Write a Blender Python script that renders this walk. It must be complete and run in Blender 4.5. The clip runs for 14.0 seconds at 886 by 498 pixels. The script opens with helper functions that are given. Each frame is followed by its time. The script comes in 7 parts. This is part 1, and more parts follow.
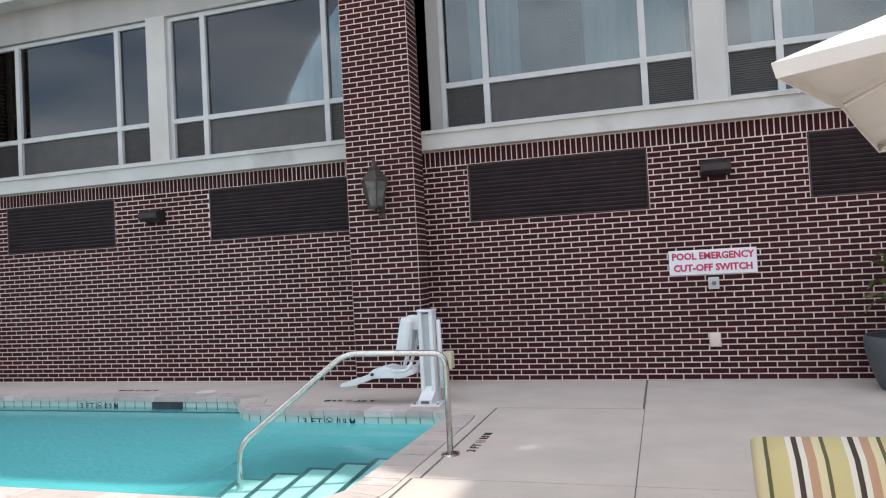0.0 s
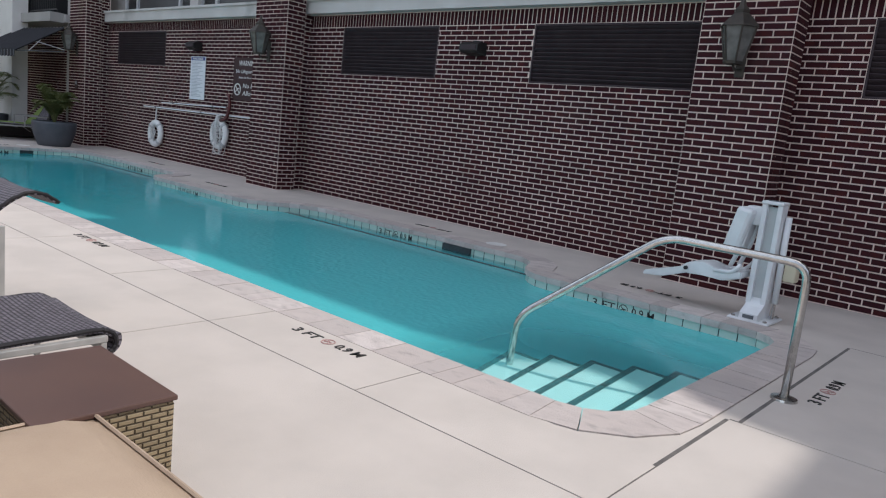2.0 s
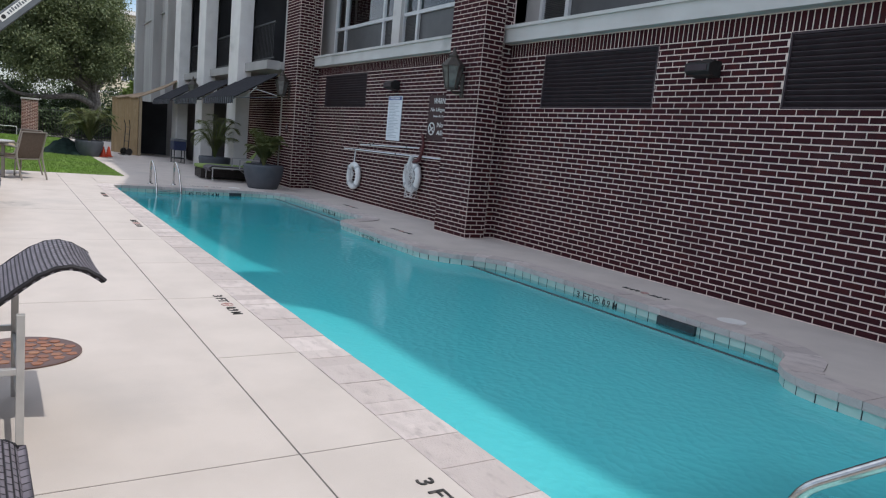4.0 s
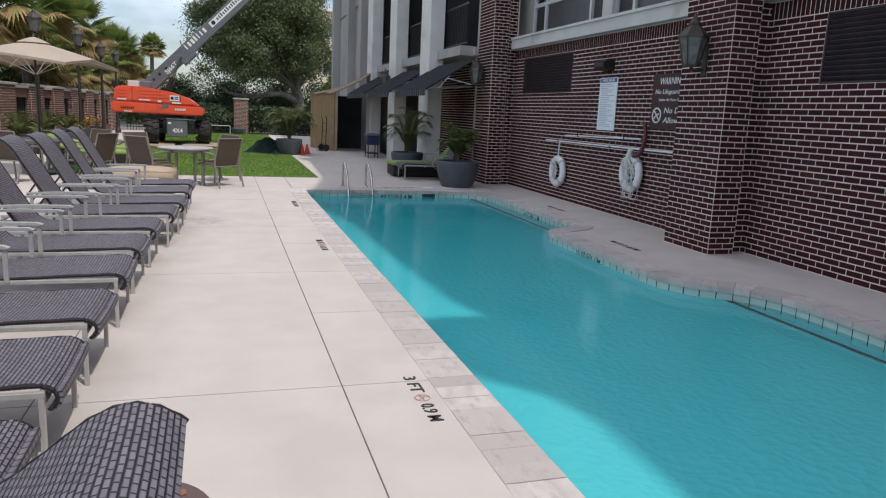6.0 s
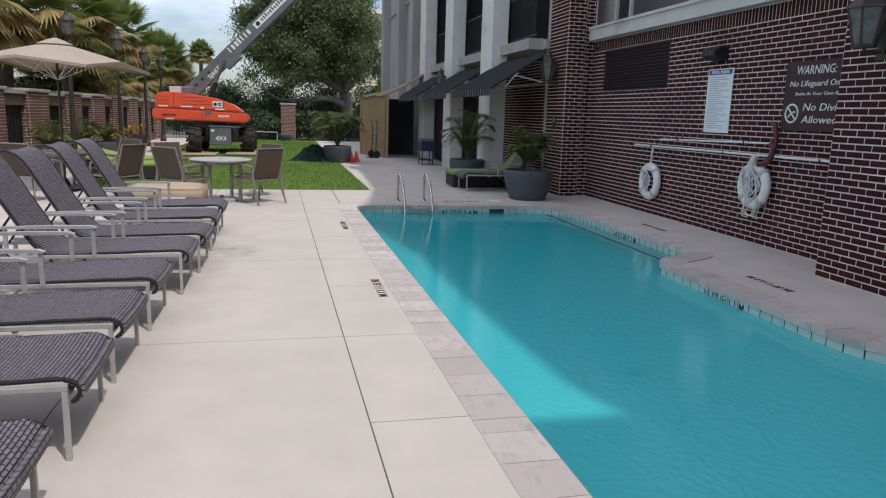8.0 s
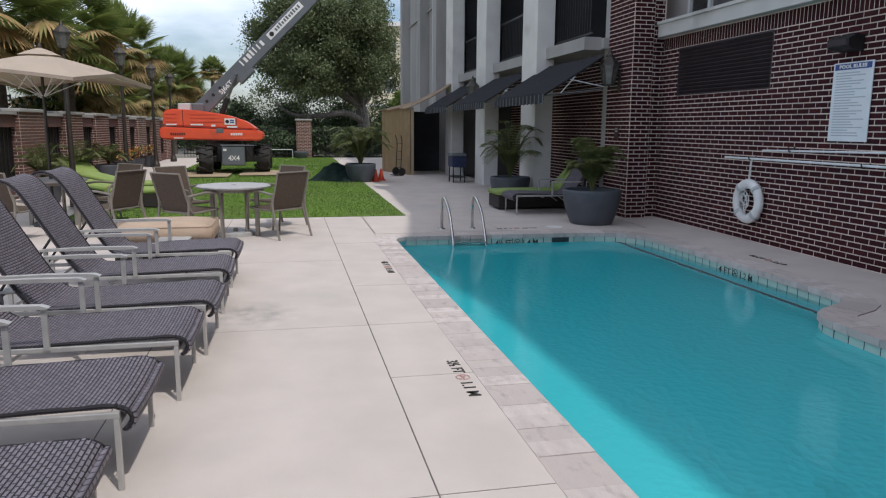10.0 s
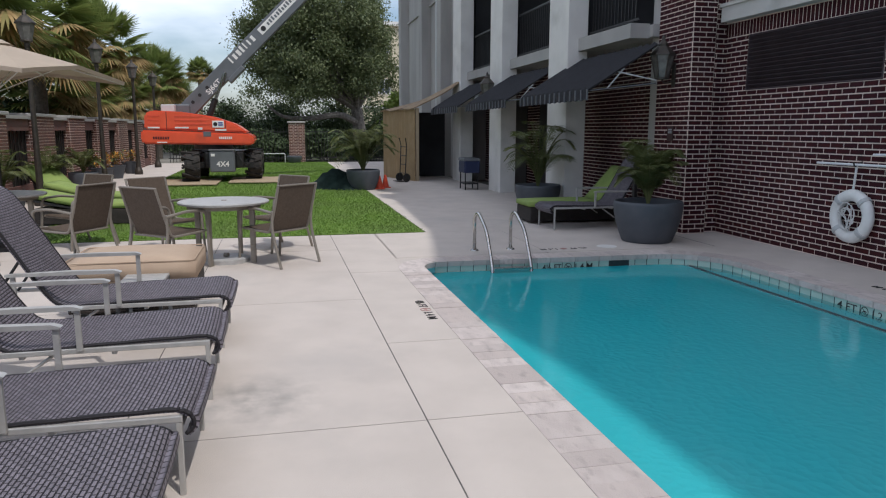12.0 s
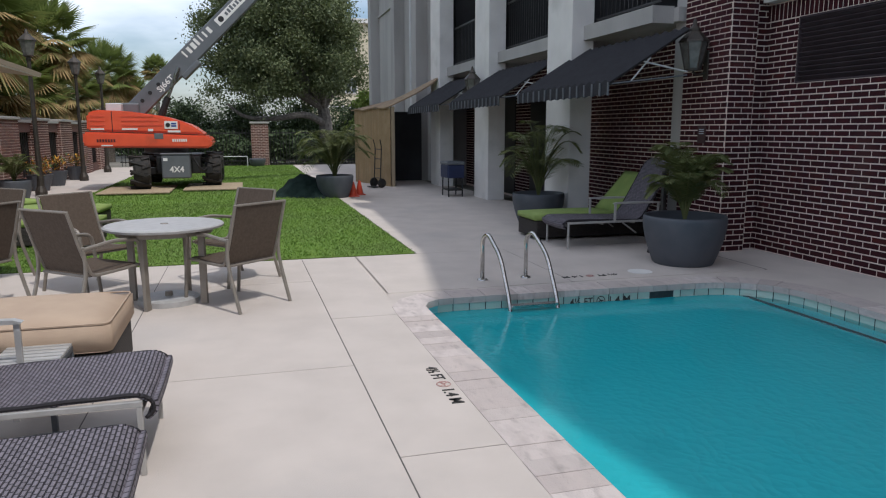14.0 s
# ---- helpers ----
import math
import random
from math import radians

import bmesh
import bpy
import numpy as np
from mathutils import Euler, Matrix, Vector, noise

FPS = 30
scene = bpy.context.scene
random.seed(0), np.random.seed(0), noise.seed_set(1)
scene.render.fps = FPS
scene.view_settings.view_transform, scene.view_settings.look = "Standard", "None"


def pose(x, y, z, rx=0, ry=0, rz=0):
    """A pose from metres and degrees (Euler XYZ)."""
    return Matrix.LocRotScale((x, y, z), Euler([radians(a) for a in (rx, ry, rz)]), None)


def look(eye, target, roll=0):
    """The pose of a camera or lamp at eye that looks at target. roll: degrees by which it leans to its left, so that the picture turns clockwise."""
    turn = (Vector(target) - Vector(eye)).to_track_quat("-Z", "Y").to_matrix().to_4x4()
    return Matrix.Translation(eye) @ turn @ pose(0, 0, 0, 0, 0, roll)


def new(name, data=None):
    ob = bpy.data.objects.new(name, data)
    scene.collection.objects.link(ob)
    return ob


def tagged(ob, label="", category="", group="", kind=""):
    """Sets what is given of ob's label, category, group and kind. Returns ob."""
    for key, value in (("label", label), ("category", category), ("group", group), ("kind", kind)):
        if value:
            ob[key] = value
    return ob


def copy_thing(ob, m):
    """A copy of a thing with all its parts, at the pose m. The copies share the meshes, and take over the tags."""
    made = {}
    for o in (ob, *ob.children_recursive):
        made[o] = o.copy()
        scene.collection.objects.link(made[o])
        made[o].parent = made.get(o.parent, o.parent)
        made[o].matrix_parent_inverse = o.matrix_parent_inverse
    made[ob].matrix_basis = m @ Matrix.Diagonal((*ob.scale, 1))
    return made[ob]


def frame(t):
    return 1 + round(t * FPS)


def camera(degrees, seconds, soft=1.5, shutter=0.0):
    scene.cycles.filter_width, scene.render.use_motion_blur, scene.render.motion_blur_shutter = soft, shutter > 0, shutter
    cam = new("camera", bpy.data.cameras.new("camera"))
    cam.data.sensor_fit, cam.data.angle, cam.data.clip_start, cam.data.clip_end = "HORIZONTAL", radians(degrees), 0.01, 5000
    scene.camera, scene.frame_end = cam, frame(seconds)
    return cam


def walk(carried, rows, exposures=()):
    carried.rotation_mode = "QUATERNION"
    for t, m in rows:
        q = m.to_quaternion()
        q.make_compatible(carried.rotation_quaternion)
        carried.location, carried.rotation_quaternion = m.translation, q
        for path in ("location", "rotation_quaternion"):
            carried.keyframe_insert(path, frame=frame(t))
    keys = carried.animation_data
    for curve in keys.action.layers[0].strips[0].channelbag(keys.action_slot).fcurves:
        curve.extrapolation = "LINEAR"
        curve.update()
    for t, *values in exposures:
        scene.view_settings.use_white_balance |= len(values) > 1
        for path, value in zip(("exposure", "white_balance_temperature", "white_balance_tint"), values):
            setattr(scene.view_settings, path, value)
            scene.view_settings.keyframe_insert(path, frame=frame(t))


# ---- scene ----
cam = camera(64.0, 14.0, soft=1.15)
PATH = [
    (0, (-2.26, 1.28, 1.452), (-2.847, 3.191, 1.507), -3.0),
    (0.2, (-2.291, 1.331, 1.435), (-3.213, 3.105, 1.392), -2.3),
    (0.5, (-2.348, 1.447, 1.391), (-3.557, 3.034, 1.25), 1.8),
    (1, (-2.497, 1.651, 1.384), (-3.947, 3.013, 1.176), 1.5),
    (1.5, (-2.701, 1.932, 1.343), (-4.036, 3.401, 1.099), 1.3),
    (2, (-2.911, 2.299, 1.316), (-4.198, 3.793, 0.985), 6.2),
    (2.5, (-3.182, 2.636, 1.32), (-4.451, 4.143, 0.975), 6.3),
    (3, (-3.372, 2.935, 1.319), (-4.853, 4.227, 0.95), 4.1),
    (3.5, (-3.741, 3.262, 1.333), (-5.343, 4.412, 1.001), 4.5),
    (4, (-4.039, 3.516, 1.342), (-5.715, 4.568, 1.059), 5.4),
    (4.2, (-4.201, 3.593, 1.352), (-5.932, 4.557, 1.083), 4.8),
    (6.3, (-6.147, 4.013, 1.546), (-8.034, 4.552, 1.160), 2.1),
    (6.5, (-6.350, 4.042, 1.547), (-8.241, 4.562, 1.157), 1.7),
    (7, (-6.857, 4.133, 1.510), (-8.745, 4.654, 1.103), 1.4),
    (7.5, (-7.350, 4.150, 1.505), (-9.260, 4.591, 1.111), 1.4),
    (8, (-7.800, 4.136, 1.520), (-9.714, 4.580, 1.147), 1.7),
    (8.5, (-8.360, 4.111, 1.525), (-10.292, 4.507, 1.192), 1.6),
    (9, (-8.866, 4.043, 1.534), (-10.796, 4.439, 1.191), 0.8),
    (11.3, (-11.030, 3.938, 1.478), (-12.958, 4.350, 1.143), 0.3),
    (11.5, (-11.214, 3.911, 1.480), (-13.142, 4.327, 1.147), 0.4),
    (12, (-11.690, 3.830, 1.496), (-13.613, 4.266, 1.163), 0.1),
    (12.5, (-12.130, 3.815, 1.496), (-14.033, 4.331, 1.155), 0.1),
    (13, (-12.610, 3.795, 1.492), (-14.512, 4.318, 1.162), 0.0),
    (13.5, (-13.045, 3.850, 1.465), (-14.948, 4.375, 1.142), 0.0),
    (14, (-13.461, 3.881, 1.508), (-15.362, 4.409, 1.175), -0.1),
]
EXPOSURE = [(0.0, 0.73, 6750, 10), (0.5, 0.52, 6350, 10), (1.0, 0.25, 6250, 10), (2.0, 0.02, 6250, 10), (2.5, -0.06, 6350, 10), (3.0, 0.0, 6300, 10), (4.0, 0.10, 6200, 10),
            (6.5, -0.02, 6320, 11), (9.0, -0.10, 6270, 11), (14.0, -0.16, 6200, 10)]
walk(cam, [(t, look(eye, target, roll)) for t, eye, target, roll in PATH], EXPOSURE)

# ---- light ----
SUN = Vector((0.50, 0.28, 1.0)).normalized()
world = bpy.data.worlds.new("world")
scene.world = world
world.use_nodes = True
wn, wl = world.node_tree.nodes, world.node_tree.links
wn.clear()
w_out = wn.new("ShaderNodeOutputWorld")
w_bg = wn.new("ShaderNodeBackground")
w_sky = wn.new("ShaderNodeTexSky")
w_sky.sky_type = 'NISHITA'
w_sky.sun_disc = False
w_sky.sun_elevation = math.asin(SUN.z)
w_sky.sun_rotation = math.atan2(SUN.x, SUN.y)
w_sky.dust_density = 2.0
w_geo = wn.new("ShaderNodeTexCoord")
w_map = wn.new("ShaderNodeMapping")
w_map.inputs["Scale"].default_value = (1.0, 1.0, 3.2)
w_noise = wn.new("ShaderNodeTexNoise")
w_noise.inputs["Scale"].default_value = 1.7
w_noise.inputs["Detail"].default_value = 6
w_noise.inputs["Roughness"].default_value = 0.55
w_ramp = wn.new("ShaderNodeValToRGB")
w_ramp.color_ramp.elements[0].position = 0.40
w_ramp.color_ramp.elements[1].position = 0.68
w_mix = wn.new("ShaderNodeMixRGB")
w_mix.inputs[2].default_value = (9.6, 10.0, 10.7, 1)
wl.new(w_geo.outputs["Generated"], w_map.inputs["Vector"])
wl.new(w_map.outputs["Vector"], w_noise.inputs["Vector"])
wl.new(w_noise.outputs["Fac"], w_ramp.inputs["Fac"])
wl.new(w_ramp.outputs["Color"], w_mix.inputs[0])
wl.new(w_sky.outputs["Color"], w_mix.inputs[1])
wl.new(w_mix.outputs["Color"], w_bg.inputs["Color"])
w_bg.inputs["Strength"].default_value = 0.148
wl.new(w_bg.outputs["Background"], w_out.inputs["Surface"])

sun_data = bpy.data.lights.new("sun", 'SUN')
sun_data.energy = 2.35
sun_data.angle = radians(0.6)
sun_data.color = (1.0, 0.95, 0.88)
sun = new("sun", sun_data)
sun.matrix_world = look(SUN * 60, (0, 0, 0))


# ---- materials ----
def material(name, color, rough=0.6, metal=0.0, color2=None, scale=6.0, detail=5.0, low=0.35, high=0.65,
             bump=0.0, bump_scale=60.0, stain=None, stain_scale=0.8, stain_low=0.5, stain_high=0.75, spec=0.5,
             coat=0.0, random_mix=None, per_object=False, stretch=None):
    """Two scales of variation over a base colour, and fine relief."""
    m = bpy.data.materials.new(name)
    m.use_nodes = True
    n, l = m.node_tree.nodes, m.node_tree.links
    b = n["Principled BSDF"]
    b.inputs["Roughness"].default_value = rough
    b.inputs["Metallic"].default_value = metal
    b.inputs["Specular IOR Level"].default_value = spec
    b.inputs["Coat Weight"].default_value = coat
    tc = n.new("ShaderNodeTexCoord")
    src = tc.outputs["Object"]
    if stretch:
        mp = n.new("ShaderNodeMapping")
        mp.inputs["Scale"].default_value = stretch
        l.new(src, mp.inputs["Vector"])
        src = mp.outputs["Vector"]

    def ramp(fac, lo, hi):
        r = n.new("ShaderNodeMapRange")
        r.inputs["From Min"].default_value, r.inputs["From Max"].default_value = lo, hi
        l.new(fac, r.inputs["Value"])
        return r.outputs["Result"]

    def mix(fac, a, c):
        x = n.new("ShaderNodeMixRGB")
        for sock, v in ((x.inputs[1], a), (x.inputs[2], c)):
            if isinstance(v, tuple):
                sock.default_value = (*v, 1)
            else:
                l.new(v, sock)
        if isinstance(fac, float):
            x.inputs[0].default_value = fac
        else:
            l.new(fac, x.inputs[0])
        return x.outputs[0]

    def tex(sc, det=5.0):
        t = n.new("ShaderNodeTexNoise")
        t.inputs["Scale"].default_value = sc
        t.inputs["Detail"].default_value = det
        l.new(src, t.inputs["Vector"])
        return t.outputs["Fac"]

    col = color
    if random_mix:
        if per_object:
            o = n.new("ShaderNodeObjectInfo").outputs["Random"]
        else:
            o = n.new("ShaderNodeNewGeometry").outputs["Random Per Island"]
        cr = n.new("ShaderNodeValToRGB")
        e = cr.color_ramp.elements
        while len(e) < len(random_mix):
            e.new(0.5)
        for i, c in enumerate(random_mix):
            e[i].position = i / (len(random_mix) - 1)
            e[i].color = (*c, 1)
        l.new(o, cr.inputs[0])
        col = cr.outputs[0]
    if color2:
        col = mix(ramp(tex(scale, detail), low, high), col, color2)
    if stain:
        col = mix(ramp(tex(stain_scale, 6), stain_low, stain_high), col, stain)
    if isinstance(col, tuple):
        b.inputs["Base Color"].default_value = (*col, 1)
    else:
        l.new(col, b.inputs["Base Color"])
    if bump:
        bp = n.new("ShaderNodeBump")
        bp.inputs["Strength"].default_value = bump
        bp.inputs["Distance"].default_value = 0.01
        l.new(tex(bump_scale, 4), bp.inputs["Height"])
        l.new(bp.outputs[0], b.inputs["Normal"])
    return m


BRICK_TONES = [(0.034, 0.0102, 0.0132), (0.056, 0.0140, 0.0155), (0.041, 0.0110, 0.0160), (0.080, 0.0182, 0.0180),
               (0.045, 0.0125, 0.0180), (0.068, 0.0150, 0.0158)]
M_brick = material("brick_fired", BRICK_TONES[0], 0.85, color2=(0.042, 0.0135, 0.017), scale=9, bump=0.7, bump_scale=90, spec=0.12,
                   random_mix=BRICK_TONES, per_object=True, stain=(0.11, 0.060, 0.054), stain_scale=1.1, stain_low=0.60, stain_high=0.95)
M_brick_far = material("brick_fired_field", BRICK_TONES[0], 0.85, color2=(0.042, 0.0135, 0.017), scale=9, bump=0.7, bump_scale=90, spec=0.12,
                       random_mix=BRICK_TONES, stain=(0.11, 0.060, 0.054), stain_scale=1.1, stain_low=0.60, stain_high=0.95)
RED_TONES = [(0.17, 0.065, 0.045), (0.22, 0.09, 0.06), (0.13, 0.055, 0.045), (0.20, 0.075, 0.05), (0.10, 0.05, 0.045)]
M_brick_red = material("brick_garden", RED_TONES[0], 0.85, bump=0.5, bump_scale=90, random_mix=RED_TONES,
                       color2=(0.12, 0.07, 0.06), scale=7)
M_mortar = material("mortar", (0.86, 0.72, 0.64), 0.95, color2=(0.72, 0.595, 0.525), scale=3, bump=0.6, bump_scale=150,
                    stain=(0.34, 0.28, 0.24), stain_scale=0.9, stain_low=0.55, stain_high=0.85)
M_concrete = material("deck_concrete", (0.58, 0.515, 0.465), 0.8, color2=(0.525, 0.466, 0.42), scale=2.2, bump=0.25, bump_scale=220,
                      stain=(0.47, 0.43, 0.40), stain_scale=0.55, stain_low=0.55, stain_high=0.8)
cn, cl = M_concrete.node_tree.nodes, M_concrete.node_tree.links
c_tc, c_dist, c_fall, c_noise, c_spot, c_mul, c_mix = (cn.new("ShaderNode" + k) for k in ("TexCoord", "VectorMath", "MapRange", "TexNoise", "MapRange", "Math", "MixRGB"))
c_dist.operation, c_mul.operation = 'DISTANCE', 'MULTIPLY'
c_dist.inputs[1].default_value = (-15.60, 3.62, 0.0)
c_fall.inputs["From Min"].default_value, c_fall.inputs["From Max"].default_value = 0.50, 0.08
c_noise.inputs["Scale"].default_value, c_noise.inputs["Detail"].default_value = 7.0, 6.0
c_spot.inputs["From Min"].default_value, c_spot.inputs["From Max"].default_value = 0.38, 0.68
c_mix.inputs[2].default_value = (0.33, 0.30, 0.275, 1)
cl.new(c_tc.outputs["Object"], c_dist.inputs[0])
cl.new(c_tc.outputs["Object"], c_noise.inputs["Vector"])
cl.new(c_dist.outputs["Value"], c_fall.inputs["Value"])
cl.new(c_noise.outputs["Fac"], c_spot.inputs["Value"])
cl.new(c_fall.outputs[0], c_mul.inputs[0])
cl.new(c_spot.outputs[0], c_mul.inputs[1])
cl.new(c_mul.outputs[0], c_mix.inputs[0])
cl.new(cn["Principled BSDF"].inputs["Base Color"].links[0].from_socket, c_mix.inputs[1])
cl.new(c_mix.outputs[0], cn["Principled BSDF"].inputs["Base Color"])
M_joint = material("joint_sealant", (0.10, 0.09, 0.085), 0.9, color2=(0.16, 0.14, 0.13), scale=8)
M_stone = material("coping_stone", (0.54, 0.49, 0.46), 0.75, color2=(0.47, 0.405, 0.38), scale=6, bump=0.6, bump_scale=70, low=0.42, high=0.75,
                   random_mix=[(0.60, 0.52, 0.48), (0.49, 0.42, 0.39), (0.64, 0.565, 0.53), (0.44, 0.38, 0.355), (0.57, 0.50, 0.465)], per_object=True,
                   stain=(0.33, 0.285, 0.265), stain_scale=7.0, stain_low=0.56, stain_high=0.80, stretch=(1, 2.0, 1))
M_sill_paint = material("weathered_sill_paint", (0.56, 0.545, 0.52), 0.75, color2=(0.49, 0.475, 0.45), scale=1.6, bump=0.25,
                        stain=(0.22, 0.215, 0.20), stain_scale=1.1, stain_low=0.60, stain_high=0.82)
M_white_paint = material("white_masonry_paint", (0.74, 0.72, 0.69), 0.7, color2=(0.66, 0.64, 0.61), scale=2.0, bump=0.2,
                         stain=(0.45, 0.44, 0.41), stain_scale=1.3, stain_low=0.62, stain_high=0.85)
M_grey_conc = material("grey_concrete", (0.40, 0.385, 0.37), 0.85, color2=(0.34, 0.33, 0.315), scale=1.5, bump=0.35, bump_scale=60,
                       stain=(0.24, 0.235, 0.225), stain_scale=0.7, stain_low=0.58, stain_high=0.85, stretch=(1, 1, 0.25))
# White plaster coloured turquoise, in place of light absorbed by the water
M_plaster = material("pool_plaster", (0.30, 0.70, 0.74), 0.8, color2=(0.26, 0.66, 0.70), scale=1.2)
M_step = material("step_plaster", (0.72, 0.80, 0.78), 0.8, color2=(0.66, 0.76, 0.74), scale=1.5)
M_tile = material("waterline_tile", (0.42, 0.58, 0.52), 0.25, random_mix=[(0.40, 0.56, 0.50), (0.48, 0.62, 0.55), (0.36, 0.53, 0.49)],
                  per_object=True, color2=(0.55, 0.62, 0.54), scale=5)
M_tile_dark = material("step_edge_tile", (0.025, 0.03, 0.035), 0.4, color2=(0.04, 0.05, 0.055), scale=20)
M_black_paint = material("black_marking", (0.022, 0.021, 0.020), 0.7, color2=(0.14, 0.125, 0.115), scale=38, low=0.48, high=0.72)
M_red_paint = material("red_marking", (0.42, 0.22, 0.20), 0.8, color2=(0.50, 0.36, 0.33), scale=30)
M_louver = material("louver_metal", (0.050, 0.036, 0.041), 0.6, color2=(0.062, 0.046, 0.051), scale=5, spec=0.2)
M_frame_grey = material("window_frame_alu", (0.55, 0.56, 0.56), 0.45, color2=(0.48, 0.49, 0.49), scale=3)
M_panel_dark = material("spandrel_dark", (0.05, 0.05, 0.05), 0.4, color2=(0.065, 0.064, 0.063), scale=4)
# Near-black: the shade of rooms and recesses is put into this colour
M_interior_shade = material("interior_shade", (0.05, 0.05, 0.055), 0.9, color2=(0.03, 0.03, 0.032), scale=1.0)
M_curtain = material("curtain_cloth", (0.45, 0.56, 0.58), 0.9, color2=(0.38, 0.48, 0.50), scale=3, stretch=(8, 1, 0.4))
M_steel = material("stainless", (0.62, 0.61, 0.59), 0.22, metal=1.0, color2=(0.5, 0.49, 0.47), scale=25)
M_alu = material("powder_aluminium", (0.50, 0.485, 0.465), 0.45, metal=0.35, color2=(0.43, 0.42, 0.405), scale=12)
M_chair_alu = material("champagne_aluminium", (0.27, 0.24, 0.205), 0.45, metal=0.3, color2=(0.23, 0.205, 0.175), scale=12)
M_chair_sling = material("sling_brown", (0.115, 0.088, 0.068), 0.9, color2=(0.095, 0.072, 0.056), spec=0.2, scale=40, bump=0.5, bump_scale=260)
M_iron = material("black_iron", (0.018, 0.018, 0.019), 0.45, color2=(0.03, 0.028, 0.027), scale=15, metal=0.3)
M_bronze = material("aged_bronze", (0.075, 0.062, 0.05), 0.5, metal=0.5, color2=(0.05, 0.045, 0.04), scale=14)
M_lift_white = material("white_plastic", (0.78, 0.79, 0.80), 0.4, color2=(0.70, 0.71, 0.72), scale=6)
M_ring = material("ring_vinyl", (0.80, 0.79, 0.77), 0.5, color2=(0.70, 0.69, 0.67), scale=8)
M_rope = material("rope_white", (0.72, 0.70, 0.68), 0.9, color2=(0.58, 0.57, 0.56), scale=60)
M_sign_white = material("sign_white", (0.78, 0.80, 0.83), 0.45, color2=(0.72, 0.74, 0.77), scale=3)
M_sign_brown = material("sign_brown", (0.070, 0.038, 0.038), 0.6, spec=0.2, color2=(0.058, 0.032, 0.033), scale=4)
M_text_grey = material("print_grey", (0.45, 0.48, 0.52), 0.7)
M_text_white = material("print_white", (0.75, 0.74, 0.72), 0.6)
M_text_blue = material("print_blue", (0.05, 0.08, 0.28), 0.6)
M_text_red = material("print_red", (0.50, 0.03, 0.10), 0.6)
M_planter = material("planter_resin", (0.062, 0.070, 0.084), 0.6, color2=(0.080, 0.086, 0.10), scale=5, bump=0.15)
M_soil = material("potting_soil", (0.03, 0.022, 0.016), 0.95, color2=(0.05, 0.035, 0.025), scale=30, bump=0.8)
M_awning = material("awning_canvas", (0.013, 0.013, 0.017), 0.9, color2=(0.019, 0.019, 0.024), scale=8, bump=0.3, bump_scale=150)
M_cushion_tan = material("cushion_tan", (0.46, 0.345, 0.25), 0.85, color2=(0.42, 0.31, 0.225), scale=5, bump=0.25, bump_scale=180)
M_cushion_green = material("cushion_green", (0.25, 0.33, 0.09), 0.85, color2=(0.21, 0.29, 0.075), scale=5, bump=0.25, bump_scale=180)
M_table_brown = material("table_top_brown", (0.12, 0.065, 0.05), 0.45, color2=(0.10, 0.055, 0.045), scale=3)
M_tabletop = material("table_top_grey", (0.42, 0.41, 0.40), 0.45, color2=(0.36, 0.35, 0.34), scale=18)
M_grass = material("lawn_blades", (0.10, 0.20, 0.025), 0.7, random_mix=[(0.11, 0.21, 0.02), (0.15, 0.27, 0.03), (0.19, 0.30, 0.045)],
                   color2=(0.13, 0.20, 0.04), scale=0.8)
M_turf = material("lawn_turf", (0.10, 0.19, 0.02), 0.9, color2=(0.13, 0.22, 0.03), scale=6, bump=1.0, bump_scale=40)
M_orange = material("machine_orange", (0.78, 0.10, 0.035), 0.38, color2=(0.70, 0.085, 0.03), scale=3, coat=0.3,
                    stain=(0.40, 0.07, 0.035), stain_scale=2.0, stain_low=0.6, stain_high=0.85)
M_machine_grey = material("machine_grey", (0.13, 0.14, 0.155), 0.45, color2=(0.11, 0.12, 0.13), scale=4)
M_tyre = material("tyre_rubber", (0.018, 0.018, 0.018), 0.85, color2=(0.035, 0.03, 0.026), scale=9, bump=0.5)
M_bark = material("oak_bark", (0.17, 0.155, 0.14), 0.95, color2=(0.09, 0.08, 0.07), scale=8, bump=1.0, bump_scale=30)
M_palm_bark = material("palm_bark", (0.13, 0.11, 0.09), 0.95, color2=(0.08, 0.065, 0.05), scale=12, bump=1.0, bump_scale=30)
M_oak_leaf = material("oak_leaves", (0.05, 0.075, 0.025), 0.6, random_mix=[(0.060, 0.085, 0.035), (0.10, 0.128, 0.052), (0.17, 0.195, 0.085), (0.08, 0.108, 0.045)])
M_palm_leaf = material("palm_leaves", (0.10, 0.15, 0.05), 0.5, random_mix=[(0.15, 0.20, 0.055), (0.21, 0.26, 0.075), (0.28, 0.31, 0.11)])
M_palm_dry = material("palm_dry_leaves", (0.36, 0.25, 0.12), 0.8, random_mix=[(0.34, 0.22, 0.09), (0.44, 0.31, 0.14), (0.27, 0.20, 0.08), (0.26, 0.26, 0.09)])
M_frond = material("potted_palm_leaves", (0.12, 0.15, 0.05), 0.55, random_mix=[(0.085, 0.11, 0.038), (0.125, 0.15, 0.052), (0.19, 0.19, 0.075)])
M_shrub = material("shrub_leaves", (0.035, 0.06, 0.02), 0.65, random_mix=[(0.025, 0.04, 0.015), (0.04, 0.07, 0.02), (0.06, 0.09, 0.03)])
M_bright_leaf = material("bright_leaves", (0.12, 0.19, 0.04), 0.6, random_mix=[(0.10, 0.16, 0.03), (0.15, 0.22, 0.05), (0.19, 0.25, 0.06)])
